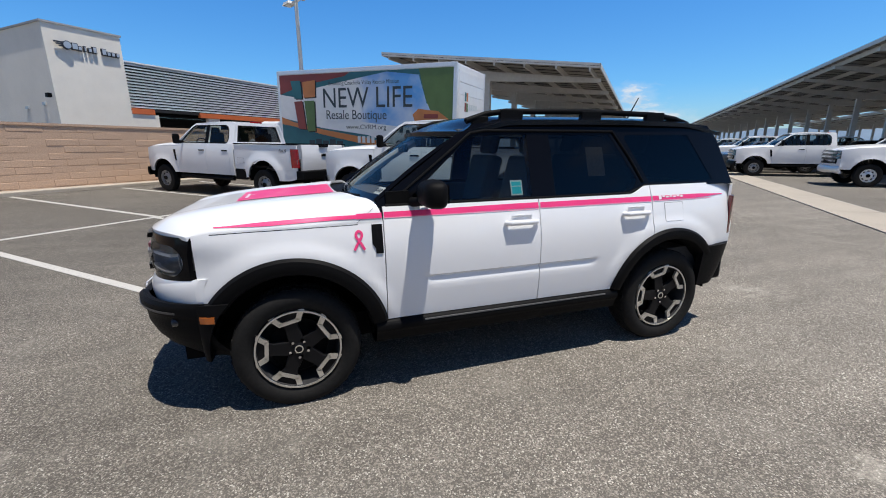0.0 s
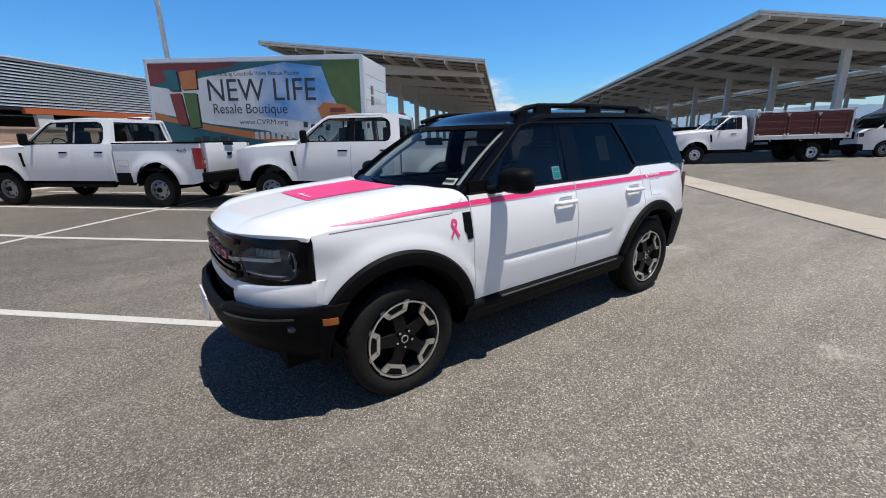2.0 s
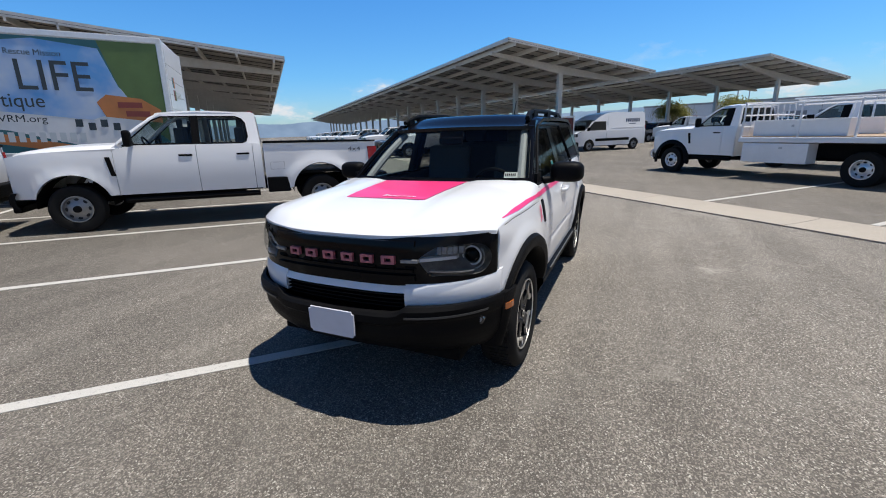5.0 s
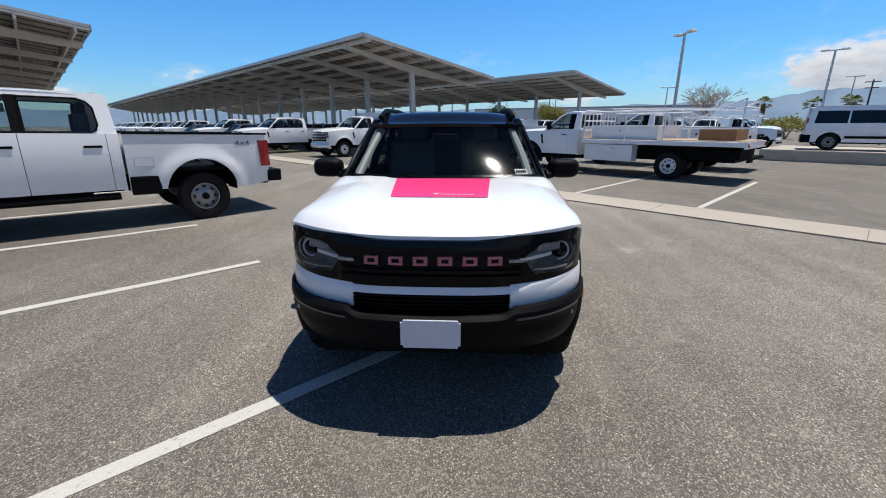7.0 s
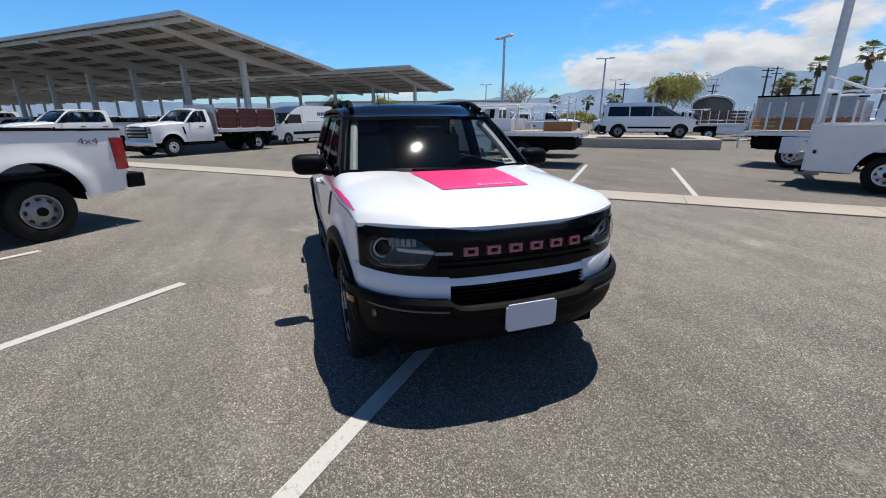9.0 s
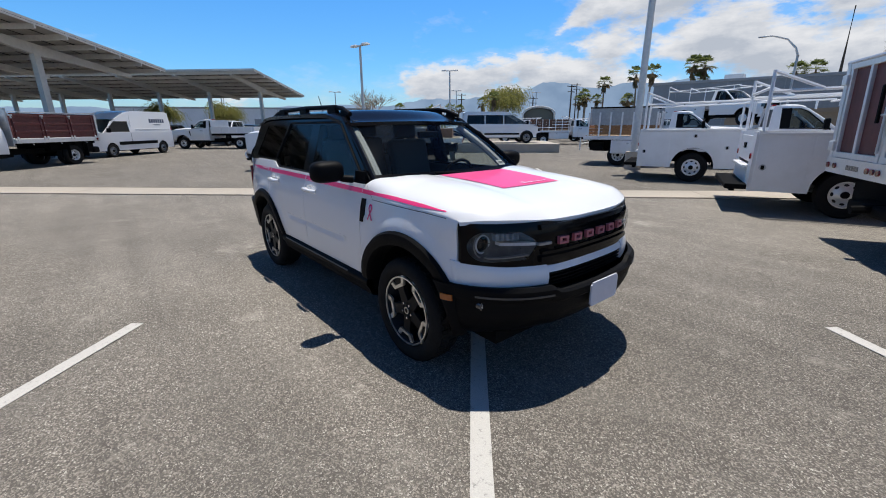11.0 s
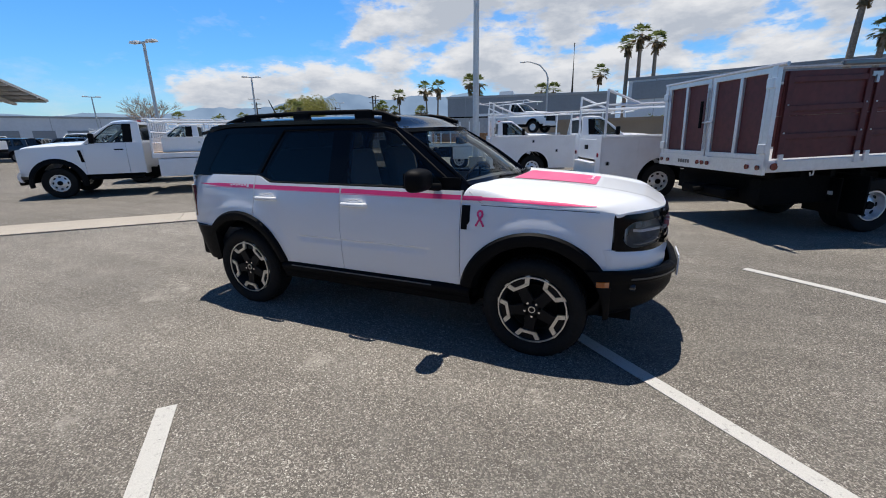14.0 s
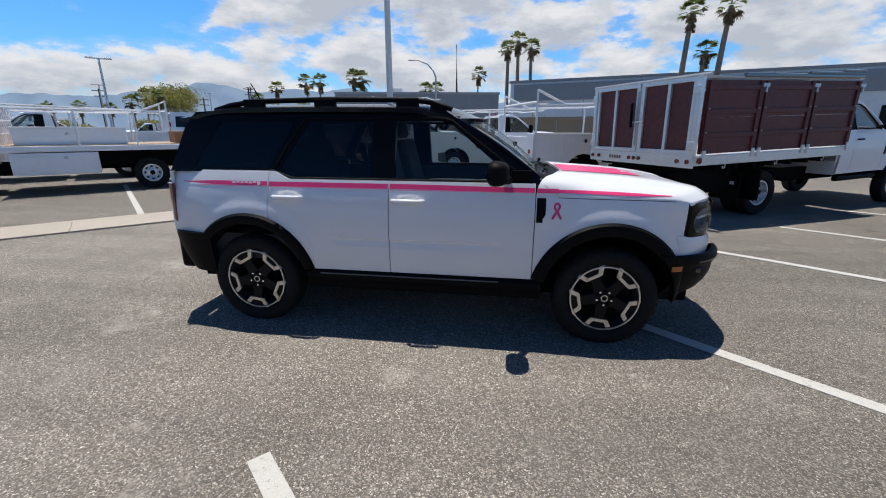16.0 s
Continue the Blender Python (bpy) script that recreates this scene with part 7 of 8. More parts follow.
def build_van(m, label, wb, front, rear, height, half, windows, name="van"):
    """A panel or passenger van: origin under the front axle."""
    root = thing(name, label, "van", m)
    R = 0.34
    hw = half
    xn, xr = front, -wb - rear
    belt = (0.592 if windows else 0.52) * height
    hoodz = (0.535 if windows else 0.50) * height
    xc = xn - (0.70 if windows else 0.67)
    xs = xc - (1.30 if windows else 0.95 * (height - hoodz) / 1.1)
    def ztop(x):
        # a panel van's roof sweeps up from the windscreen
        return height if windows else height - 0.40 * (1 - clampf((xs - x) / 1.5)) ** 2.2
    def Y(x, z):
        y = hw - 0.02 * ((0.8 - z) / 0.5) ** 2 if z < 0.8 else hw - 0.10 * ((z - 0.8) / (height - 0.8)) ** 2 * hw
        if x > xn - 0.6:
            y -= 0.16 * ((x - xn + 0.6) / 0.6) ** 2
        return y
    for s in (1, -1):
        bm = side_panel(bmesh.new(), xr, xn - 0.05, [0.5, 0.65, 0.8, 0.95], lambda x: 0.34, lambda x: belt if x < xc else belt - (belt - hoodz + 0.12) * step(xc, xn, x), Y, s, ((0, R, R + 0.07), (-wb, R, R + 0.07)), 24)
        part("body_side", bm, WHITE, root, smooth=True)
        # upper side with windows
        inset = lambda z: 0.13 * (z - belt) / (height - belt)
        def gp(x, z, o=0.0, s=s):
            return Vector((x, s * (Y(-1, belt) - inset(z) + o), z))
        nosed = [(xs, height - 0.10), (xs - 0.25, height - 0.02)] if windows else [(xs - 0.3 * k, ztop(xs - 0.3 * k) - 0.02) for k in range(6)]
        outer = [(xc, belt), *nosed, (xr + 0.20, height - 0.02), (xr + 0.09, height - 0.12), (xr + 0.05, height - 0.30), (xr, belt)]
        wz0, wz1 = belt + 0.03, height - 0.22 if windows else belt + 0.50 * (height - belt)
        xd = xs - (0.30 if windows else 0.72)
        k = (wz1 - belt) / (height - belt)
        holes = [[(xc - 0.16, wz0), (xc - 0.16 + (xs - xc) * k, wz1), (xd, wz1), (xd, wz0)]]
        if windows:
            a = xd - 0.06
            b = xr + 0.25
            mid = (a + b) / 2
            holes += [[(a, wz0), (a, wz1), (mid + 0.03, wz1), (mid + 0.03, wz0)], [(mid - 0.03, wz0), (mid - 0.03, wz1), (b + 0.06, wz1), (b, wz0)]]
        bm = holed(bmesh.new(), outer, holes, gp, (0, -s * 0.05, 0))
        part("upper_side", bm, WHITE, root)
        for i, h in enumerate(holes):
            bm = bmesh.new()
            bm.faces.new([bm.verts.new(gp(x, z, -0.015)) for x, z in h])
            part("side_window", bm, TINT if i == 0 else TINTDEEP, root)
        part("side_moulding", boxes(((-wb / 2, s * (hw + 0.008), 0.55 if windows else 0.70), (wb - 2 * R - 0.25, 0.03, 0.10 if windows else 0.17))), PLASTIC, root, "black side moulding", bevel=0.01)
        if not windows:
            y = s * (Y(-1, belt) - inset(1.42) + 0.004)
            part("side_pressing", boxes(((xd - 0.30 + (xr + 0.30 - xd) / 2, y, 1.42), (xd - xr - 0.55, 0.022, 0.035)), ((xd - 0.16, y - s * 0.02, 1.80), (0.03, 0.022, 0.76))), WHITE, root, bevel=0.008)
            part("door_seam", boxes(((xd - 0.05, s * (Y(-1, 0.9) + 0.001), 0.98), (0.012, 0.006, 0.55))), SHADOWGAP, root)
            part("grille", boxes(((xn + 0.01, s * 0.34, hoodz - 0.22), (0.12, 0.68, 0.34))), PLASTIC, root, "black front grille", bevel=0.03)
        part("side_mirror", boxes(((xc - 0.22, s * (hw + 0.13), belt + 0.12), (0.10, 0.20, 0.22))), PLASTIC, root, bevel=0.03)
        part("headlamp", boxes(((xn - 0.20, s * (hw - 0.18), hoodz - 0.20), (0.26, 0.22, 0.20))), LENS, root, bevel=0.04)
        part("tail_lamp", boxes(((xr + 0.02, s * (hw - 0.06), belt - 0.05), (0.07, 0.09, 0.62))), RED, root, bevel=0.015)
        for x in (0, -wb):
            plain_wheel(root, x, s * (hw - 0.10), R, R, s, rim=0.20)
            bm = bmesh.new()
            sheet(bm, 14, 1, lambda a, b: Vector((x - (R + 0.06) * math.cos(math.pi * a), s * (hw - 0.03 - 0.4 * b), R + (R + 0.06) * math.sin(math.pi * a))))
            part("wheel_well", bm, DARK, root)
    def screen(a, b):
        t = -1 + 2 * b
        y = Y(-1, belt) - 0.13 * a
        return Vector((xc + 0.12 * (1 - t * t) + (xs - xc) * a, t * y, belt + (ztop(xs) - 0.08 - belt) * a))
    bm = sheet(bmesh.new(), 5, 10, screen)
    g = part("windscreen", bm, GLASS, root, smooth=True)
    g.visible_shadow = False
    bm = bmesh.new()
    sheet(bm, 8, 10, lambda a, b: Vector((xc + 0.10 + (xn - xc - 0.10 - 0.10 * (2 * b - 1) ** 2) * a, (2 * b - 1) * (Y(xc + (xn - xc) * a, 0.9) - 0.01), belt + 0.02 - (belt - hoodz + 0.16) * a ** 2.2)), (0, 0, -0.03))
    part("hood", bm, WHITE, root, smooth=True)
    bm = bmesh.new()
    sheet(bm, 8, 12, lambda a, b: Vector((xn - 0.02 - 0.12 * (2 * b - 1) ** 2 + 0.05 * math.sin(math.pi * a), (2 * b - 1) * (hw - 0.14), 0.34 + (hoodz - 0.12 - 0.34) * a)), (-0.06, 0, 0))
    part("front_panel", bm, WHITE, root, smooth=True)
    part("grille", boxes(((xn + 0.015, 0, hoodz - 0.26), (0.06, 1.0, 0.20)), ((xn + 0.03, 0, 0.46), (0.06, 1.3, 0.16))), PLASTIC, root, bevel=0.02)
    bm = bmesh.new()
    sheet(bm, 10, 10, lambda a, b: Vector((xs + (xr + 0.05 - xs) * a, (2 * b - 1) * (Y(-1, belt) - 0.125), ztop(xs + (xr + 0.05 - xs) * a) - 0.075 + 0.075 * math.sin(math.pi * clampf(a * 0.96 + 0.02)) ** 0.35 - 0.05 * (2 * b - 1) ** 4)), (0, 0, -0.03))
    part("roof", bm, WHITE, root, smooth=True)
    part("rear_door", boxes(((xr + 0.01, 0, (height + 0.4) / 2), (0.05, 2 * hw - 0.30, height - 0.5))), WHITE, root)
    part("rear_bumper", boxes(((xr + (0.06 if windows else -0.03), 0, 0.48 if windows else 0.42), (0.34 if windows else 0.14, 2 * hw + (0.03 if windows else -0.1), 0.34 if windows else 0.20))), PLASTIC, root, "black plastic rear bumper", bevel=0.03)
    part("front_bumper", boxes(((xn - 0.16, 0, 0.47), (0.36, 2 * hw - 0.10, 0.30))), PLASTIC, root, "black plastic front bumper", bevel=0.07)
    part("underbody", boxes(((-wb / 2, 0, 0.36), (wb + 0.9, 1.2, 0.16))), DARK, root)
    part("cabin", boxes(((-wb / 2, 0, belt - 0.25), (wb + 0.5, 2 * hw - 0.3, 0.4))), SEAT, root)
    return root


def build_parked_suv(m, paint, label):
    root = thing("parked_suv", label, "car", m, "vehicles under the canopy")
    wb = 2.9
    def Y(x, z):
        y = 0.96 - (0.03 * ((0.8 - z) / 0.4) ** 2 if z < 0.8 else 0.07 * ((z - 0.8) / 0.3) ** 2)
        return y - (0.10 * ((x - 0.3) / 0.6) ** 2 if x > 0.3 else 0) - (0.06 * ((-x - wb - 0.3) / 0.6) ** 2 if x < -wb - 0.3 else 0)
    for s in (1, -1):
        bm = side_panel(bmesh.new(), -wb - 0.9, 0.82, [0.5, 0.65, 0.8, 0.95], lambda x: 0.36, lambda x: 1.10 - 0.12 * step(-0.6, 0.8, x), Y, s, ((0, 0.37, 0.44), (-wb, 0.37, 0.44)), 20)
        part("body_side", bm, paint, root, smooth=True)
        def gp(x, z, o=0.0, s=s):
            return Vector((x, s * (0.885 - 0.17 * (z - 1.10) / 0.6 + o), z))
        bm = holed(bmesh.new(), [(-0.55, 1.08), (-1.25, 1.62), (-1.5, 1.68), (-3.3, 1.68), (-3.6, 1.55), (-3.75, 1.10)],
                   [[(-0.85, 1.14), (-1.35, 1.58), (-1.75, 1.60), (-1.75, 1.14)], [(-1.85, 1.14), (-1.85, 1.60), (-2.7, 1.60), (-2.8, 1.14)], [(-2.9, 1.16), (-2.85, 1.60), (-3.3, 1.58), (-3.5, 1.18)]], gp, (0, -s * 0.05, 0))
        part("upper_side", bm, paint, root)
        bm = bmesh.new()
        bm.faces.new([bm.verts.new(gp(x, z, -0.03)) for x, z in ((-0.8, 1.12), (-1.35, 1.61), (-3.3, 1.61), (-3.55, 1.14))])
        part("side_glass", bm, TINT, root)
        part("headlamp", boxes(((0.72, s * 0.66, 0.88), (0.16, 0.36, 0.13))), LENS, root, bevel=0.02)
        part("tail_lamp", boxes(((-wb - 0.86, s * 0.80, 0.98), (0.08, 0.2, 0.26))), RED, root, bevel=0.02)
        for x in (0, -wb):
            plain_wheel(root, x, s * 0.85, 0.37, 0.37, s)
    bm = bmesh.new()
    sheet(bm, 8, 8, lambda a, b: Vector((-0.55 + 1.40 * a - 0.1 * a * (2 * b - 1) ** 2, (2 * b - 1) * 0.90, 1.13 - 0.10 * a - 0.06 * a ** 4 - 0.05 * (2 * b - 1) ** 4)), (0, 0, -0.03))
    part("hood", bm, paint, root, smooth=True)
    bm = bmesh.new()
    sheet(bm, 4, 8, lambda a, b: Vector((0.83 - 0.12 * (2 * b - 1) ** 2, (2 * b - 1) * 0.86, 0.40 + 0.58 * a)), (-0.05, 0, 0))
    part("nose", bm, paint, root, smooth=True)
    part("grille", boxes(((0.83, 0, 0.78), (0.06, 0.95, 0.26)), ((0.84, 0, 0.48), (0.06, 1.3, 0.14))), BLACK, root, bevel=0.02)
    bm = sheet(bmesh.new(), 4, 8, lambda a, b: Vector((-0.50 - 0.1 * (2 * b - 1) ** 2 - 0.78 * a, (2 * b - 1) * (0.87 - 0.15 * a), 1.12 + 0.52 * a)))
    part("windscreen", bm, TINT, root)
    bm = sheet(bmesh.new(), 8, 8, lambda a, b: Vector((-1.27 - 2.1 * a, (2 * b - 1) * 0.72, 1.64 + 0.08 * math.sin(math.pi * (0.1 + 0.85 * a)) - 0.04 * (2 * b - 1) ** 4)), (0, 0, -0.04))
    part("roof", bm, paint, root, smooth=True)
    part("rear_end", boxes(((-wb - 0.84, 0, 0.80), (0.1, 1.7, 0.75))), paint, root, bevel=0.03)
    bm = sheet(bmesh.new(), 2, 4, lambda a, b: Vector((-3.72 + 0.36 * a, (2 * b - 1) * (0.87 - 0.15 * a), 1.12 + 0.54 * a)))
    part("rear_glass", bm, TINT, root)
    part("underbody", boxes(((-wb / 2, 0, 0.38), (wb + 1.2, 1.4, 0.2)), ((-wb / 2, 0, 0.85), (wb + 1, 1.66, 0.3))), DARK, root)
    return root


# parked near the block wall
p2 = build_pickup(at(-6.08, -4.96, -90) @ pose(0, 0, 0, 0, -1.13, 0), "white crew cab pickup with steel wheels parked in a stall")
copy_thing(p2, at(-5.85, -11.65, -90) @ pose(0, 0, 0, 0, -1.3, 0))


def build_box_truck():
    root = thing("box_truck", "tall box truck with colourful printed side panel advertising a resale boutique", "truck", at(-10.45, -7.66, -90) @ pose(0, 0, 0.11, 0, -2.0, 0))
    # local: x towards the wall, the printed side is +y (towards u)
    x0, x1, hw, z0, z1 = -3.62, 3.62, 1.25, 1.02, 3.83
    part("box_body", boxes(((0, 0, (z0 + z1) / 2), (x1 - x0, 2 * hw, z1 - z0))), WHITE_DULL, root, "white box body", bevel=0.03)
    fr = []
    for s in (1, -1):
        fr += [(((x0 + x1) / 2, s * (hw - 0.02), z1 - 0.05), (x1 - x0, 0.09, 0.14)), (((x0 + x1) / 2, s * (hw - 0.02), z0 + 0.06), (x1 - x0, 0.09, 0.14))]
        fr += [((x0 + 0.05, s * (hw - 0.02), (z0 + z1) / 2), (0.12, 0.09, z1 - z0)), ((x1 - 0.05, s * (hw - 0.02), (z0 + z1) / 2), (0.12, 0.09, z1 - z0))]
    part("edge_rail", boxes(*fr), ALU, root, "pale corner and edge rails", bevel=0.02)
    Yp = hw + 0.006
    L, Hh = x1 - x0 - 0.22, z1 - z0 - 0.26

    def pt(a, b, o=0.0):
        # a: 0 at the wall end to 1 at the rear, b: 0 bottom to 1 top
        return Vector((x1 - 0.11 - L * a, Yp + o, z0 + 0.13 + Hh * b))

    def poly(name, pts, mt, o, label=""):
        bm = bmesh.new()
        vs = [bm.verts.new(pt(a, b, o)) for a, b in pts]
        back = [bm.verts.new(pt(a, b, o - 0.004)) for a, b in pts]
        bm.faces.new(vs)
        for i in range(len(vs)):
            j = (i + 1) % len(vs)
            bm.faces.new((vs[i], vs[j], back[j], back[i]))
        return part(name, bm, mt, panel, label)
    cyan = mat("print_teal", (0.03, 0.15, 0.17), 0.45, grain=0.1, scale=3)
    rust = mat("print_rust", (0.25, 0.045, 0.035), 0.45, grain=0.1, scale=3)
    oran = mat("print_orange", (0.55, 0.20, 0.06), 0.45, grain=0.1, scale=3)
    gren = mat("print_green", (0.10, 0.17, 0.05), 0.45, grain=0.1, scale=3)
    # sky picture fading to white paper
    skyp = bpy.data.materials.new("print_sky")
    skyp.use_nodes = True
    nt = skyp.node_tree
    b_ = nt.nodes["Principled BSDF"]
    b_.inputs["Roughness"].default_value = 0.45
    tcn, nz, rp = nt.nodes.new("ShaderNodeTexCoord"), nt.nodes.new("ShaderNodeTexNoise"), nt.nodes.new("ShaderNodeValToRGB")
    sp, gx, ad = nt.nodes.new("ShaderNodeSeparateXYZ"), nt.nodes.new("ShaderNodeMapRange"), nt.nodes.new("ShaderNodeMath")
    nz.inputs["Scale"].default_value, nz.inputs["Detail"].default_value = 0.9, 4
    nt.links.new(tcn.outputs["Object"], nz.inputs["Vector"]); nt.links.new(tcn.outputs["Object"], sp.inputs[0])
    gx.inputs[1].default_value, gx.inputs[2].default_value, gx.inputs[3].default_value, gx.inputs[4].default_value = 1.6, -1.2, -0.38, 0.24
    nt.links.new(sp.outputs[0], gx.inputs[0])
    ad.operation = "ADD"
    nt.links.new(nz.outputs[0], ad.inputs[0]); nt.links.new(gx.outputs[0], ad.inputs[1])
    rp.color_ramp.elements[0].position, rp.color_ramp.elements[0].color = 0.42, (0.80, 0.80, 0.79, 1)
    rp.color_ramp.elements[1].position, rp.color_ramp.elements[1].color = 0.80, (0.12, 0.36, 0.74, 1)
    nt.links.new(ad.outputs[0], rp.inputs[0]); nt.links.new(rp.outputs[0], b_.inputs["Base Color"])
    paperm = mat("print_white", (0.80, 0.80, 0.79), 0.45, grain=0.04, scale=4)
    bm = bmesh.new()
    sheet(bm, 1, 1, lambda a, b: pt(a, b), (0, -0.005, 0))
    panel = part("side_print", bm, cyan, root, "printed advertising panel")
    poly("print_shape", [(0.0, 0.74), (0.10, 0.70), (0.34, 0.86), (0.66, 0.985), (0.83, 0.93), (0.87, 0.60), (0.97, 0.30), (0.97, 0.02), (0.80, 0.02), (0.55, 0.20), (0.28, 0.28), (0.0, 0.42)], paperm, 0.003)
    poly("print_shape", [(0.20, 0.80), (0.34, 0.86), (0.66, 0.985), (0.83, 0.93), (0.87, 0.60), (0.91, 0.44), (0.78, 0.30), (0.40, 0.40), (0.24, 0.50)], skyp, 0.006)
    poly("print_shape", [(0.0, 0.74), (0.0, 1.0), (0.45, 1.0), (0.42, 0.955), (0.22, 0.88), (0.08, 0.80)], rust, 0.006)
    poly("print_shape", [(0.83, 1.0), (1.0, 1.0), (1.0, 0.10), (0.95, 0.22), (0.90, 0.46), (0.87, 0.62)], gren, 0.006)
    poly("print_shape", [(0.0, 0.43), (0.08, 0.36), (0.28, 0.26), (0.55, 0.16), (0.80, 0.02), (0.66, 0.02), (0.50, 0.09), (0.26, 0.20), (0.08, 0.30), (0.0, 0.33)], oran, 0.006)
    # window emblem of four leaning panes
    for pts, mt in (([(0.075, 0.92), (0.165, 0.92), (0.175, 0.68), (0.105, 0.68)], cyan), ([(0.185, 0.90), (0.30, 0.92), (0.295, 0.70), (0.19, 0.69)], oran),
                    ([(0.10, 0.64), (0.175, 0.65), (0.20, 0.26), (0.13, 0.27)], rust), ([(0.195, 0.65), (0.285, 0.65), (0.285, 0.24), (0.215, 0.23)], gren)):
        pts = [(0.075 + (a - 0.075) * 0.72, b) for a, b in pts]
        poly("emblem_shadow", [(a + 0.008, b - 0.012) for a, b in pts], SHADOWGAP, 0.009)
        poly("emblem_pane", pts, mt, 0.012)
    # tag shape
    poly("tag_shape", [(0.80, 0.46), (0.83, 0.53), (0.93, 0.50), (0.985, 0.40), (0.985, 0.28), (0.82, 0.33)], oran, 0.012)
    ink = mat("print_ink", (0.035, 0.05, 0.06), 0.5)
    ink2 = mat("print_pale_ink", (0.62, 0.66, 0.66), 0.5)
    face = Euler((radians(90), 0, radians(180))).to_matrix().to_4x4()

    def word(text, a, b, size, st=1.0, mt=ink):
        lettering("print_lettering", text, size, mt, panel, Matrix.Translation(pt(a, b, 0.012)) @ face, "", 0.001, st)
    word("NEW LIFE", 0.540, 0.665, 0.94, 0.91)
    word("Resale Boutique", 0.480, 0.455, 0.43, 0.91)
    word("Benefiting Coachella Valley Rescue Mission", 0.525, 0.865, 0.18, 0.92)
    word("www.CVRM.org", 0.540, 0.30, 0.22, 1.12)
    for k in range(10):
        part("print_bar", boxes((pt(0.50 + 0.027 * k, 0.14, 0.012), (0.12, 0.003, 0.22))), ink2, panel)
    for k in range(2):
        part("tag_bar", boxes((pt(0.895 + 0.02 * k, 0.44 - 0.08 * k, 0.018), (0.50, 0.003, 0.13))), rust, panel)
    for k in range(4):
        part("print_bar", boxes((pt(0.74 + 0.035 * k, 0.27 - 0.03 * (k % 2), 0.012), (0.14, 0.003, 0.17))), ink, panel)
    for k in range(5):
        part("print_bar", boxes((pt(0.20 + 0.045 * k, 0.06 + 0.02 * (k % 2), 0.009), (0.26, 0.003, 0.26))), ink, panel)
    # rear roller door with a small emblem
    for k in range(7):
        part("door_slat", boxes(((x0 - 0.005, 0, z0 + 0.30 + 0.36 * k), (0.03, 2.2, 0.345))), WHITE_DULL, root, bevel=0.006)
    for dy, dz, mt in ((0.55, 0.16, cyan), (0.40, 0.16, oran), (0.55, -0.16, rust), (0.40, -0.16, gren)):
        part("emblem_pane", boxes(((x0 - 0.024, dy, 2.75 + dz), (0.006, 0.12, 0.26))), mt, root)
    for k in range(4):
        part("print_bar", boxes(((x0 - 0.024, 0.18 - 0.2 * k, 2.62), (0.006, 0.15, 0.16))), ink2, root)
    # chassis and cab
    part("frame", boxes(((0.4, 0.45, 0.80), (8.4, 0.1, 0.24)), ((0.4, -0.45, 0.80), (8.4, 0.1, 0.24))), DARK, root)
    part("rear_bumper", boxes(((x0 - 0.1, 0, 0.62), (0.2, 2.3, 0.16))), DARK, root)
    part("cab", boxes(((4.35, 0, 1.35), (1.3, 2.1, 1.5))), WHITE_DULL, root, bevel=0.15)
    part("cab_hood", boxes(((5.35, 0, 1.0), (0.9, 1.9, 0.8))), WHITE_DULL, root, bevel=0.12)
    for s in (1, -1):
        plain_wheel(root, -1.7, s * 1.05, 0.40, 0.45, s, mt=ALU, dual=True)
        plain_wheel(root, 5.1, s * 0.95, 0.28, 0.45, s, mt=ALU)


build_box_truck()
build_chassis_truck(at(-17.35, 8.6, -90), "white stake bed truck with maroon board sides", "stake", 4.6, "stake_truck")
build_van(at(-19.15, 17.3, -90), "white high-roof panel van", 3.75, 1.10, 0.95, 2.42, 1.02, False, "panel_van")
for k in range(7):
    part("side_letter_bar", boxes(((-3.05 - 0.18 * k, 0.952, 1.86), (0.125, 0.006, 0.25))), NAVY, bpy.data.objects["panel_van"], "dark blue letter bar")
part("side_letter_bar", boxes(((-3.55, 0.968, 1.66), (0.55, 0.006, 0.05))), NAVY, bpy.data.objects["panel_van"])
build_chassis_truck(at(-6.5, 11.6, 180), "white flatbed truck with tube racks and plank deck", "flat", 5.0, "flatbed_truck", 1.85)
build_chassis_truck(at(-20.0, 26.6, 180), "white dump truck with low steel bed sides", "dump", 4.2, "dump_truck", 1.2)

# row at the edge of the aisle, tails towards the camera
near_stake = build_chassis_truck(at(11.17, -0.946, -18.5) @ pose(0, 0, 0.135, 0, -1.8, 0), "white stake bed truck with maroon gates and dual wheels", "stake", 4.15, "stake_truck", 1.94)
settle(near_stake, 0.13)
u1 = build_chassis_truck(at(10.66, 2.64, -24.5), "white utility truck with tool compartments and ladder rack", "utility", 3.6, "utility_truck", 1.36)
copy_thing(u1, at(10.51, 7.47, -24.5))
build_chassis_truck(at(10.28, 12.54, -24.5), "white flatbed truck with plank sides and grey sheets", "flat", 3.68, "flatbed_truck", 1.3, True, SHEETGREY)
build_chassis_truck(at(11.2, 33.0, -4), "white flatbed truck with dark brown stake sides behind the pad", "flat", 4.4, "stake_truck", 1.3, True, BROWNBOARD)

# raised concrete display pad with a passenger van
tagged(part("display_pad", boxes(((2.35, 24.0, 0.25), (7.1, 5.4, 0.5))), CONCRETE, bevel=0.02), "raised pale concrete display pad", "platform", kind="structure").matrix_world = LOT
build_van(LOT @ pose(3.95, 23.2, 0.505, 0, 0, 8), "white compact passenger van on a concrete pad", 3.06, 0.9, 0.85, 1.85, 0.91, True, "passenger_van")

# rows under the canopies
ps1 = build_parked_suv(at(-25.7, 6.3, -90), DARKPAINT, "dark SUV parked under a shade canopy")
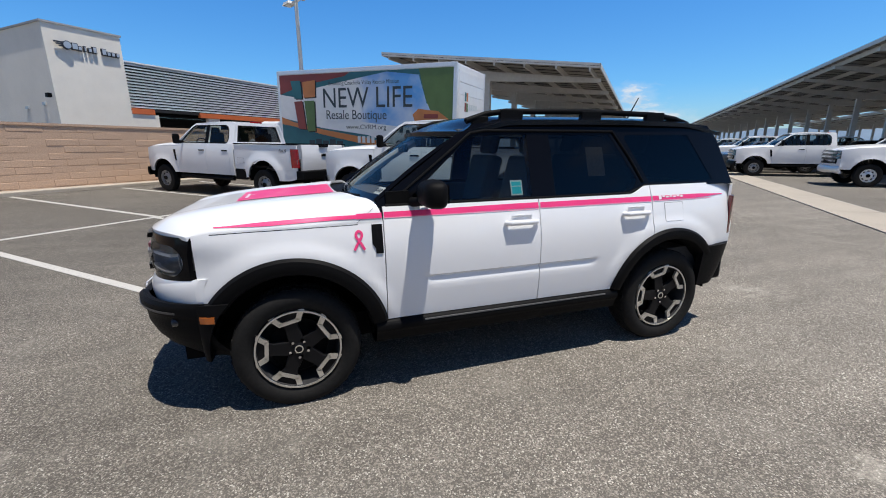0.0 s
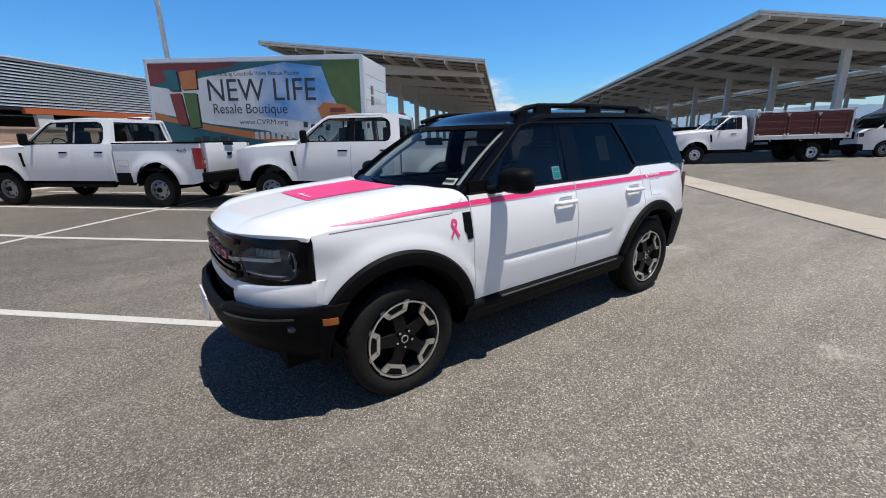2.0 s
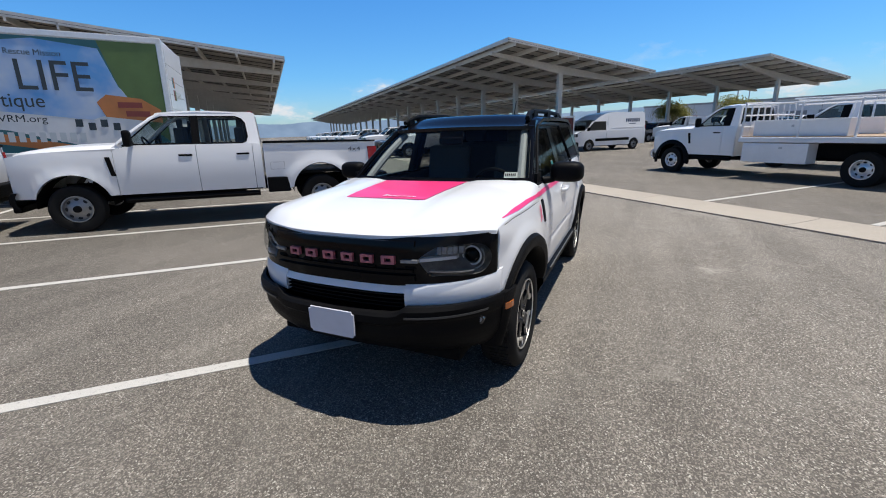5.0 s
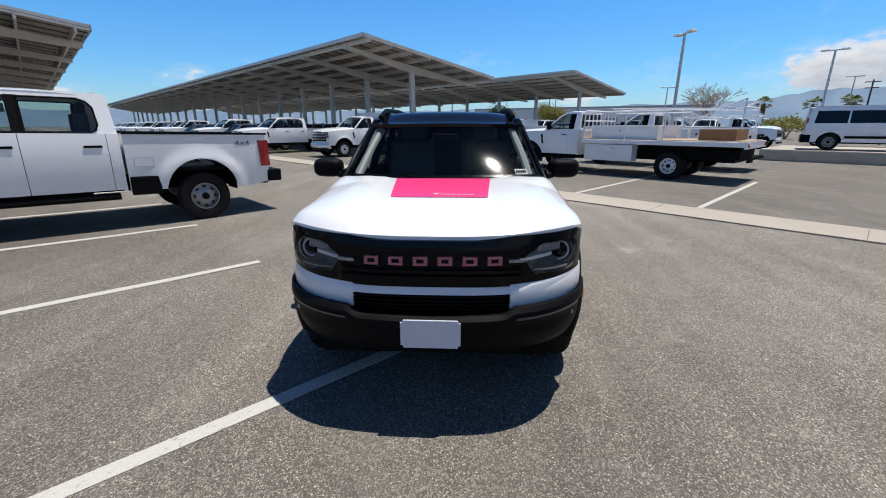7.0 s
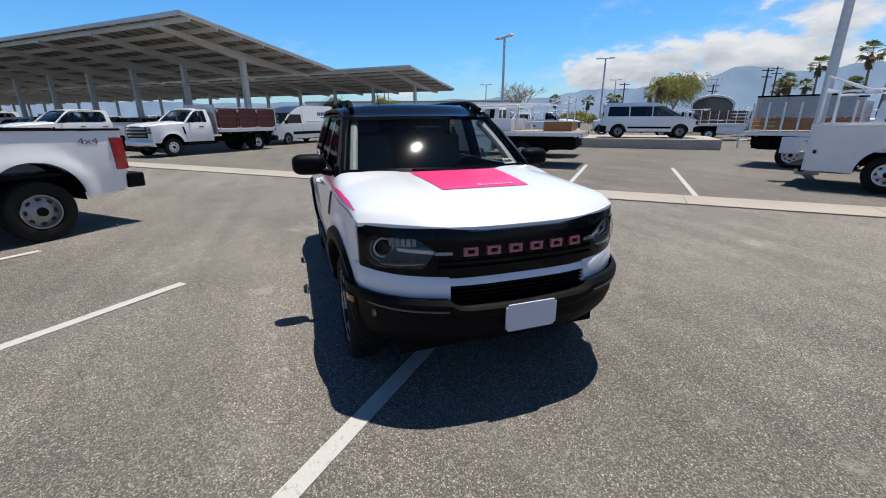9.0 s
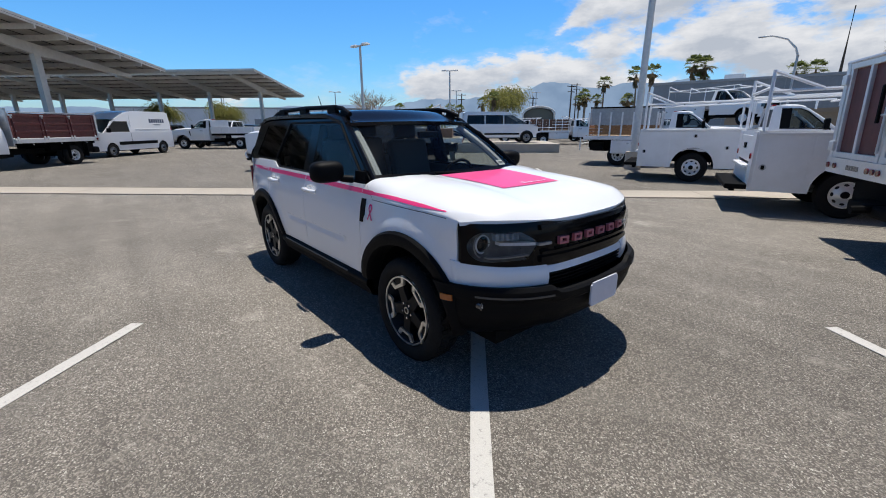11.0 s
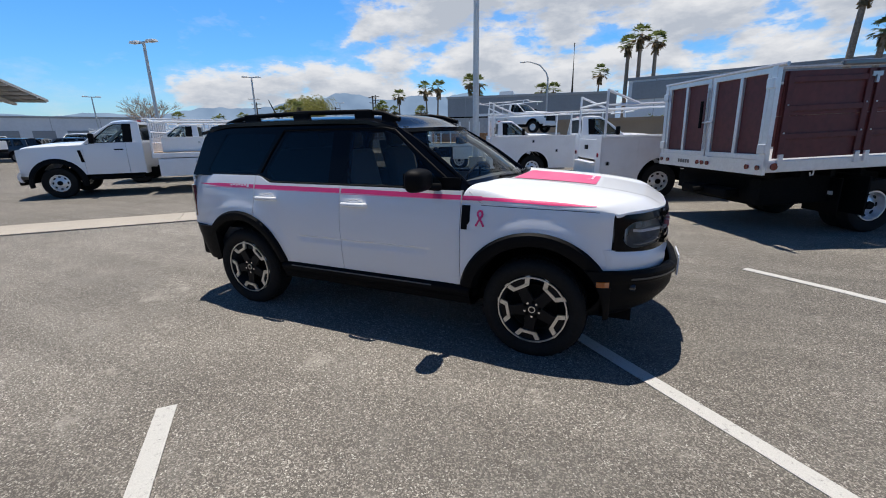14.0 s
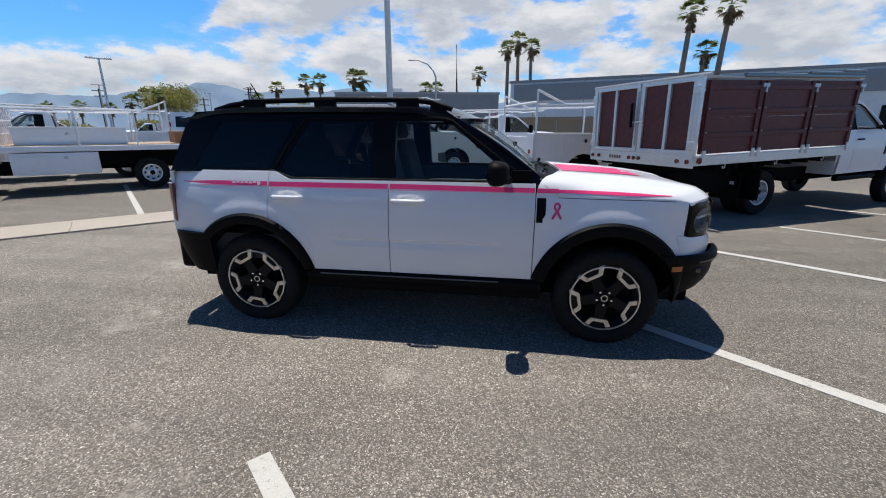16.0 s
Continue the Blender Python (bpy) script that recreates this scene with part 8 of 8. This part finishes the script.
ps2 = build_parked_suv(at(-28.4, 6.2, -90), GREYPAINT, "grey SUV parked under a shade canopy")
pp = copy_thing(p2, at(-22.9, 6.4, -90))
tagged(pp, "white crew cab pickup parked under a shade canopy", "pickup truck", "vehicles under the canopy")
fp = collapse(p2, at(-31.1, 6.3, -90), "white crew cab pickup parked in a far row", "pickup truck", "vehicles in far rows")
f1 = collapse(ps1, at(-33.8, 6.3, -90), "dark SUV parked in a far row", "car", "vehicles in far rows")
fg = collapse(ps2, at(-36.5, 6.2, -90), "grey SUV parked in a far row", "car", "vehicles in far rows")
fu = collapse(u1, at(-9, 40, -90), "white utility truck in a far row", "truck", "vehicles in far rows")
ff = collapse(bpy.data.objects["flatbed_truck"], at(-16, 41, -90), "white flatbed truck in a far row", "truck", "vehicles in far rows")
rows = [fp, f1, fg]
for k in range(6, 24):
    src = rows[(0, 1, 0, 2, 1, 0, 2)[k % 7]]
    copy_thing(src, at(-22.9 - 2.72 * k + random.uniform(-0.15, 0.15), 6.3 + random.uniform(-0.2, 0.3), -90))
for k in range(2, 24):
    if k % 5 != 3:
        src = rows[(1, 0, 2, 0, 1)[k % 5]]
        copy_thing(src, at(-22.9 - 2.72 * k + random.uniform(-0.15, 0.15), 17.2 + random.uniform(-0.2, 0.3), 90))
for k in range(0, 16):
    if k % 4 != 1:
        src = rows[(0, 2, 1, 0)[k % 4]]
        copy_thing(src, at(-20.5 - 2.9 * k, 30.5 + random.uniform(-0.3, 0.3), -90))


# ---- distance: hills, buildings, palms, trees, poles ----
def build_hills():
    keys = [(-180, 30), (-95, 46), (-88, 52), (-40, 60), (-13, 80), (-4, 106), (1, 108), (5, 132), (10, 166), (15, 130), (19, 148), (24, 156), (28, 154), (33, 140), (40, 110), (60, 90), (100, 45), (180, 30)]
    # the hills glow: distance haze and daylight are put into the emission colour
    m = bpy.data.materials.new("hazy_hills")
    m.use_nodes = True
    nt = m.node_tree
    nt.nodes.clear()
    N, K = nt.nodes.new, nt.links.new
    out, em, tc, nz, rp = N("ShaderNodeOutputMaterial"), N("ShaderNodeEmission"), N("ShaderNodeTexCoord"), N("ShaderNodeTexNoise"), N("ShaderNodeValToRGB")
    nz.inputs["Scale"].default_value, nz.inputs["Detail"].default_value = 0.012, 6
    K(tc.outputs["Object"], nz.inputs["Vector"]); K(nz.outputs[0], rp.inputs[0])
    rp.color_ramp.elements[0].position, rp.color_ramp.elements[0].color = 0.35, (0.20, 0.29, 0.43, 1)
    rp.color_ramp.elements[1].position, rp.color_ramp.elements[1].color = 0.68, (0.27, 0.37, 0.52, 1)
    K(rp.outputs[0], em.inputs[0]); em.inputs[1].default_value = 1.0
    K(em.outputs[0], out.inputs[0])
    bm = bmesh.new()
    prev = None
    for k in range(721):
        az = -180 + k * 0.5
        for (a0, h0), (a1, h1) in zip(keys, keys[1:]):
            if a0 <= az <= a1:
                h = h0 + (h1 - h0) * step(a0, a1, az)
        a = radians(az)
        h *= 1 + 0.14 * noise.noise(Vector((math.cos(a) * 14, math.sin(a) * 14, 0))) + 0.05 * noise.noise(Vector((math.cos(a) * 60, math.sin(a) * 60, 3)))
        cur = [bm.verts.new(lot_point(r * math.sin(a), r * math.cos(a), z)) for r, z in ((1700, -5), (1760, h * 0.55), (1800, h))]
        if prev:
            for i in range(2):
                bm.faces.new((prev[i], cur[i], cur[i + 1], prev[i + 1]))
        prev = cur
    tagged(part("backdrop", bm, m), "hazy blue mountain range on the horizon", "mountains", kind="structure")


build_hills()


def wall_block(name, p, q, depth, z1, material, label, category="building", trim=None):
    """A long plain building face from p to q in the lot, with its depth behind."""
    p, q = Vector(p), Vector(q)
    d = (q - p)
    ang = math.degrees(math.atan2(d.y, d.x))
    root = thing(name, label, category, LOT @ pose(p.x, p.y, 0, 0, 0, ang))
    part("wall", boxes(((d.length / 2, depth / 2, z1 / 2), (d.length, abs(depth), z1))), material, root)
    part("roof_edge", boxes(((d.length / 2, depth / 2, z1 + 0.12), (d.length + 0.3, abs(depth) + 0.3, 0.3))), trim or STUCCO2, root, "metal parapet edge")
    n = int(d.length / 6)
    for k in range(n):
        part("panel_joint", boxes(((6 * (k + 0.5), 0.0, z1 / 2), (0.06, 0.05, z1))), STUCCO2, root)
    return root, d.length


GREYWALL = mat("grey_panel_wall", (0.30, 0.31, 0.32), 0.8, grain=0.05, scale=4, stain=0.2, stain_scale=0.4)
PALEWALL = mat("pale_panel_wall", (0.74, 0.745, 0.75), 0.7, grain=0.04, scale=3, stain=0.15, stain_scale=0.3)
TANWALL = mat("tan_wall", (0.36, 0.26, 0.17), 0.9, grain=0.1, scale=12, stain=0.3, stain_scale=0.6)
wb_, n_ = wall_block("warehouse", (-62, 69), (-20, 84.5), 20, 4.75, PALEWALL, "long low white warehouse")
for k in range(4):
    part("dock_door", boxes(((24 + 4.0 * k, -0.03, 1.6), (2.6, 0.1, 2.6))), GREYWALL, wb_, "grey dock door")
wb_, n_ = wall_block("grey_building", (27, 62), (47.5, 46.5), 14, 7.0, GREYWALL, "grey flat-roofed commercial building")
part("roof_unit", boxes(((9, 5, 7.6), (2.2, 2.2, 1.1))), PALEWALL, wb_, "rooftop air unit")
wb_, n_ = wall_block("grey_hall", (39, 36), (62, -12), 20, 7.2, PALEWALL, "long grey metal hall with dark windows", trim=GREYWALL)
for k in range(5):
    part("window", boxes(((12 + 6.2 * k, -0.04, 2.6), (2.6, 0.1, 2.4))), BLACK, wb_, "dark window")
part("upper_band", boxes(((n_ / 2, -0.1, 6.0), (n_ - 1, 0.2, 1.9))), GREYWALL, wb_, "grey upper wall band")
wb_, n_ = wall_block("boundary_wall", (22, 34), (36, 4), 0.25, 2.35, TANWALL, "tan masonry boundary wall behind trucks", "wall", TANWALL)


def palm_crown(bm, bm_dry, top, r, rng, fans=30):
    for k in range(fans):
        az = rng.uniform(0, 2 * math.pi)
        el = rng.uniform(-0.7, 1.35)
        target, bmx = (bm, bm) if el > -0.25 else (bm_dry, bm_dry)
        d = Vector((math.cos(az) * math.cos(el), math.sin(az) * math.cos(el), math.sin(el)))
        side = d.cross(Vector((0, 0, 1))).normalized()
        up = side.cross(d)
        base = top + d * r * 0.12
        hub = top + d * r * rng.uniform(0.5, 0.62) + Vector((0, 0, -0.05 * r))
        v = [bmx.verts.new(base - side * 0.02 * r), bmx.verts.new(base + side * 0.02 * r), bmx.verts.new(hub)]
        bmx.faces.new(v)
        for j in range(9):
            a = -1.25 + 2.5 * j / 8
            w = d * math.cos(a) + side * math.sin(a)
            tip = hub + w * r * rng.uniform(0.42, 0.55) + Vector((0, 0, -r * rng.uniform(0.05, 0.22)))
            mid = hub + w * r * 0.26
            n = side * math.cos(a) - d * math.sin(a)
            q = [bmx.verts.new(hub), bmx.verts.new(mid + n * 0.05 * r), bmx.verts.new(tip), bmx.verts.new(mid - n * 0.05 * r)]
            bmx.faces.new(q)


def build_palm(u, w, h, r=1.5, seed=0, lean=0.0):
    rng = random.Random(seed)
    root = thing("palm_tree", "tall fan palm with green crown and dry skirt", "palm tree", at(u, w), "fan palms")
    az = rng.uniform(0, 6.28)
    pts = []
    for k in range(9):
        t = k / 8
        o = lean * h * t ** 2
        pts.append((o * math.cos(az), o * math.sin(az), h * t - 0.2 * (k == 0)))
    bm = tube(bmesh.new(), pts, 0.18 + 0.010 * h, 9, 0.20)
    part("trunk", bm, BARK, root, smooth=True)
    bm, bd = bmesh.new(), bmesh.new()
    palm_crown(bm, bd, Vector(pts[-1]), r, rng)
    # hanging skirt of dead leaves
    for k in range(60):
        a = rng.uniform(0, 6.28)
        z = pts[-1][2] - rng.uniform(0.05, 0.9) * r
        p = Vector((pts[-1][0] + 0.16 * math.cos(a), pts[-1][1] + 0.16 * math.sin(a), z))
        q = p + Vector((math.cos(a) * r * 0.22, math.sin(a) * r * 0.22, -r * rng.uniform(0.3, 0.5)))
        t = Vector((-math.sin(a), math.cos(a), 0)) * 0.10 * r
        bd.faces.new([bd.verts.new(p), bd.verts.new(q + t), bd.verts.new(q - t)])
    part("crown", bm, FROND, root)
    part("dry_skirt", bd, DRYFROND, root, "hanging dead fronds")


for i, (u, w, h, r) in enumerate(((42.5, 40.0, 12.2, 1.4), (43.5, 39.0, 13.0, 1.45), (44.7, 37.7, 12.4, 1.4),
                                  (41.5, 16.6, 12.0, 1.35), (42.1, 15.2, 8.6, 1.2), (42.7, 14.0, 12.1, 1.35),
                                  (98.8, 107.9, 19.5, 3.0), (88.8, 116.2, 15.0, 3.0), (85.2, 118.9, 15.0, 3.0), (51.6, 136.8, 16.5, 3.2), (54.8, 135.6, 16.8, 3.0),
                                  (64.3, 131.2, 18.2, 3.2), (68.5, 129.2, 18.0, 3.2), (66.5, 130.5, 14.0, 2.8), (42.7, 139.8, 14.5, 2.6), (8.0, 146.3, 10.5, 3.0), (-6.6, 146.9, 7.4, 2.2),
                                  (37.5, 142.0, 10.8, 2.6), (35.8, 142.5, 9.2, 2.4), (49.4, 138.6, 9.0, 2.6), (5.0, 146.8, 9.0, 2.6), (-14, 150, 7.0, 2.4), (-24, 150, 7.6, 2.2),
                                  (-1.45, 71.6, 4.3, 1.0), (4.2, 72.0, 6.1, 1.3), (36.4, 137.2, 9.6, 2.0), (40.1, 136.2, 9.2, 2.0), (47.7, 133.9, 8.9, 2.4))):
    build_palm(u, w, h, r, 100 + i, 0.03 + 0.05 * ((i * 37) % 5) / 5)


def build_leafy_tree(u, w, h, r, seed, material, label, leaf=0.28, count=2600):
    rng = random.Random(seed)
    root = thing("tree", label, "tree", at(u, w))
    bm = bmesh.new()
    ends = []
    def limb(p, d, l, rad, n):
        q = p + d * l
        mid = p + d * l * 0.5 + Vector((rng.uniform(-1, 1), rng.uniform(-1, 1), 0)) * l * 0.06
        tube(bm, [p, mid, q], rad, 6, rad * 0.62, caps=False)
        if n == 0:
            ends.append(q)
            return
        for k in range(3):
            a = rng.uniform(0, 6.28)
            e = (d * 0.9 + Vector((math.cos(a), math.sin(a), rng.uniform(0.0, 0.5))) * 0.75).normalized()
            limb(q, e, l * rng.uniform(0.55, 0.8), rad * 0.6, n - 1)
    for k in range(3):
        a = 2.1 * k + rng.uniform(-0.4, 0.4)
        limb(Vector((0, 0, -0.1)), Vector((math.cos(a) * 0.45, math.sin(a) * 0.45, 1)).normalized(), h * 0.34, 0.11, 3)
    part("trunk", bm, TWIG, root, smooth=True)
    bm = bmesh.new()
    for k in range(count):
        e = rng.choice(ends)
        p = Vector((e.x * r / (h * 0.42), e.y * r / (h * 0.42), e.z)) + Vector((rng.gauss(0, 0.20), rng.gauss(0, 0.20), rng.gauss(-0.05, 0.16))) * r * 0.75
        a, b = Vector((rng.uniform(-1, 1), rng.uniform(-1, 1), rng.uniform(-1, 1))).normalized(), Vector((rng.uniform(-1, 1), rng.uniform(-1, 1), rng.uniform(-1, 1))).normalized()
        bm.faces.new([bm.verts.new(p), bm.verts.new(p + a * leaf), bm.verts.new(p + b * leaf)])
    part("crown", bm, material, root)


def build_weeping_tree(u, w, h, r, seed):
    """A rounded, airy crown of hanging twigs with narrow yellow-green leaves."""
    rng = random.Random(seed)
    root = thing("tree", "airy yellow-green weeping tree behind the lot", "tree", at(u, w))
    bt, bc = bmesh.new(), bmesh.new()
    fork = Vector((0.1, 0, h * 0.30))
    tube(bt, [(0, 0, -0.1), (0.05, 0.03, h * 0.15), fork], 0.20, 8, 0.14, caps=False)
    limbs = []
    for k in range(9):
        a = 0.7 * k + rng.uniform(-0.2, 0.2)
        out = r * rng.uniform(0.25, 0.72)
        tip = Vector((math.cos(a) * out, math.sin(a) * out, h * rng.uniform(0.62, 0.90)))
        mid = fork.lerp(tip, 0.55) + Vector((0, 0, 0.35))
        tube(bt, [fork, mid, tip], 0.085, 6, 0.02, caps=False)
        limbs.append((mid, tip))
    for k in range(900):
        mid, tip = rng.choice(limbs)
        p = mid.lerp(tip, rng.uniform(0.2, 1.0)) + Vector((rng.gauss(0, 0.30), rng.gauss(0, 0.30), rng.gauss(0.10, 0.14))) * r * 0.75
        a = math.atan2(p.y, p.x) + rng.gauss(0, 0.6)
        d = Vector((math.cos(a) * 0.55, math.sin(a) * 0.55, 0.35))
        for j in range(rng.randint(9, 17)):
            d.z -= 0.16
            p = p + d.normalized() * 0.0195 * h
            if p.z < h * 0.16:
                break
            e = Vector((rng.uniform(-1, 1), rng.uniform(-1, 1), rng.uniform(-1.4, 0.3))).normalized()
            o = e.cross(d).normalized() * 0.0075 * h
            bc.faces.new([bc.verts.new(p + o), bc.verts.new(p - o), bc.verts.new(p + e * rng.uniform(0.022, 0.046) * h)])
    part("trunk", bt, TWIG, root, smooth=True)
    part("crown", bc, LEAF, root)


def build_bare_tree(u, w, h, seed):
    rng = random.Random(seed)
    root = thing("bare_tree", "leafless pale desert tree with fine twigs", "tree", at(u, w))
    bm = bmesh.new()
    def limb(p, d, l, rad, n):
        q = p + d * l
        tube(bm, [p, q], rad, 4, rad * 0.6, caps=False)
        if n:
            for k in range(4 if n < 3 else 3):
                a = rng.uniform(0, 6.28)
                limb(p + d * l * rng.uniform(0.55, 1.0), (d + Vector((math.cos(a), math.sin(a), rng.uniform(-0.15, 0.35))) * 0.62).normalized(), l * rng.uniform(0.66, 0.88), rad * 0.60, n - 1)
    limb(Vector((0, 0, -0.1)), Vector((0, 0, 1)), h * 0.23, 0.19, 6)
    part("branch", bm, TWIG, root)


build_leafy_tree(29.0, 24.0, 3.2, 1.5, 10, LEAF, "low yellow-green shrub by the wall", 0.2, 1200)
build_weeping_tree(7.5, 85.0, 9.6, 4.0, 5)
build_weeping_tree(-30.6, 50.0, 4.7, 2.0, 7)
build_weeping_tree(-36.0, 45.8, 4.6, 1.9, 8)
build_bare_tree(-13.44, 58.3, 8.8, 3)


def build_utility_pole(u, w, h, turn=0, arms=2):
    root = thing("utility_pole", "dark wooden utility pole with crossarms", "utility pole", at(u, w, turn), "utility poles")
    part("pole", tube(bmesh.new(), [(0, 0, -0.2), (0, 0, h)], 0.20, 8, 0.13), WOODPOLE, root, smooth=True)
    for k in range(arms):
        part("crossarm", boxes(((0, 0, h - 0.4 - 1.1 * k), (2.4 - 0.4 * k, 0.14, 0.16))), WOODPOLE, root)


for u, w, h, tn in ((22.4, 94.1, 10.0, 30), (15.8, 105.5, 8.3, 20), (29.5, 120, 12.5, 10), (-2, 118, 10, 0)):
    build_utility_pole(u, w, h, tn)
part_ = thing("bare_mast", "tall thin dark dead palm trunk", "pole", at(55.2, 66.4))
part("pole", tube(bmesh.new(), [(0, 0, -0.2), (0.2, 0, 9), (0.1, 0, 17.8)], 0.32, 8, 0.08), WOODPOLE, part_, smooth=True)


def build_cobra_lamp(u, w, h, turn):
    root = thing("street_lamp", "pale street lamp with a curved arm", "street lamp", at(u, w, turn))
    bm = tube(bmesh.new(), [(0, 0, -0.1), (0, 0, h - 1.0), (0.3, 0, h - 0.2), (1.2, 0, h + 0.8), (2.6, 0, h + 1.3), (3.4, 0, h + 1.35)], 0.14, 8, 0.07)
    part("pole", bm, PALEPOLE, root, smooth=True)
    part("lamp_head", boxes(((3.6, 0, h + 1.30), (0.8, 0.3, 0.16))), PALEPOLE, root, bevel=0.05)


build_cobra_lamp(37.4, 49.6, 10.0, 145)
for u, w, h, tn in ((-20, 62, 6.5, 20), (14.0, 88, 8.0, 0), (-31, 50, 6.2, 40), (-2, 75, 7.5, 0), (-40, 66, 7, 0)):
    build_light_pole(u, w, h, 2, tn, r=0.09)

# far rows of white work trucks
for u, w, tn, src in ((-5.5, 15.3, 180, fu), (-3.2, 33.5, 0, fu), (-11.5, 34.5, 180, fu), (-1.0, 40.5, 180, ff), (7.5, 37.5, 0, fu), (14.5, 38.5, -24, fu), (18.5, 39.5, -24, fp), (23.0, 41.0, -24, fu),
                      (-9.5, 41.0, 0, fu), (16.0, 46.0, -24, fp), (21.0, 47.0, -24, fu), (26.0, 48.0, -24, fp), (9.5, 46.0, 0, fp),
                      (-6.0, 52.0, 0, fu), (1.0, 52.0, 180, ff), (-14.0, 53.0, 0, fp), (-20.0, 54.0, -90, fp), (-24.0, 54.0, -90, f1), (-28.0, 55.0, -90, fp), (-33.0, 55.0, -90, fg), (-38.0, 55.0, -90, fp)):
    copy_thing(src, at(u, w, tn))
for u, w, src in ((-20.7, 38.0, f1), (-17.9, 41.0, fg), (-23.6, 38.2, f1), (-26.4, 38.5, fp)):
    copy_thing(src, at(u, w, 170))
# work truck shown on a steel ramp
ramp = thing("display_ramp", "grey steel display ramp", "ramp", at(16.85, 22.0, -62))
part("deck", boxes(((-2.1, 0, 1.43), (6.4, 2.3, 0.14))), GALV, ramp)
for x in (-4.9, -2.1, 0.7):
    for y in (-1.0, 1.0):
        part("leg", boxes(((x, y, 0.68), (0.12, 0.12, 1.36))), GALV, ramp)
copy_thing(fu, LOT @ pose(16.85, 22.0, 1.50, 0, 0, -62))

# round-topped shelter with a pale rim behind the parked trucks
sh = thing("arched_shelter", "round-topped shelter with a pale rim", "shelter", at(9.1, 51.0, -8))
bm = bmesh.new()
sheet(bm, 18, 1, lambda a, b: Vector((1.95 * math.cos(math.pi * a), 2.4 * b, 2.85 + 0.92 * math.sin(math.pi * a))), (0, 0, -0.05))
part("arch_roof", bm, GREYPAINT, sh, smooth=True)
part("arch_rim", tube(bmesh.new(), [(1.95 * math.cos(math.pi * k / 16), 0, 2.85 + 0.92 * math.sin(math.pi * k / 16)) for k in range(17)], 0.11, 8), PALEPOLE, sh)
for x in (-1.95, 1.95):
    for y in (0.1, 2.3):
        part("post", boxes(((x, y, 1.42), (0.12, 0.12, 2.85))), PALEPOLE, sh)
# dark sheet at the back: the shelter's inner shade is put into its colour
bm = bmesh.new()
sheet(bm, 16, 1, lambda a, b: Vector((1.9 * math.cos(math.pi * a), 2.3, (2.80 + 0.90 * math.sin(math.pi * a)) * b)), (0, -0.05, 0))
part("back_panel", bm, DARKPAINT, sh)

for u, w, h, r, sd in ((-5.7, 59.5, 2.7, 2.0, 43), (2.9, 63.5, 3.2, 1.6, 44)):
    build_leafy_tree(u, w, h, r, sd, LEAF, "olive green desert tree beyond the lot", 0.28, 1600)
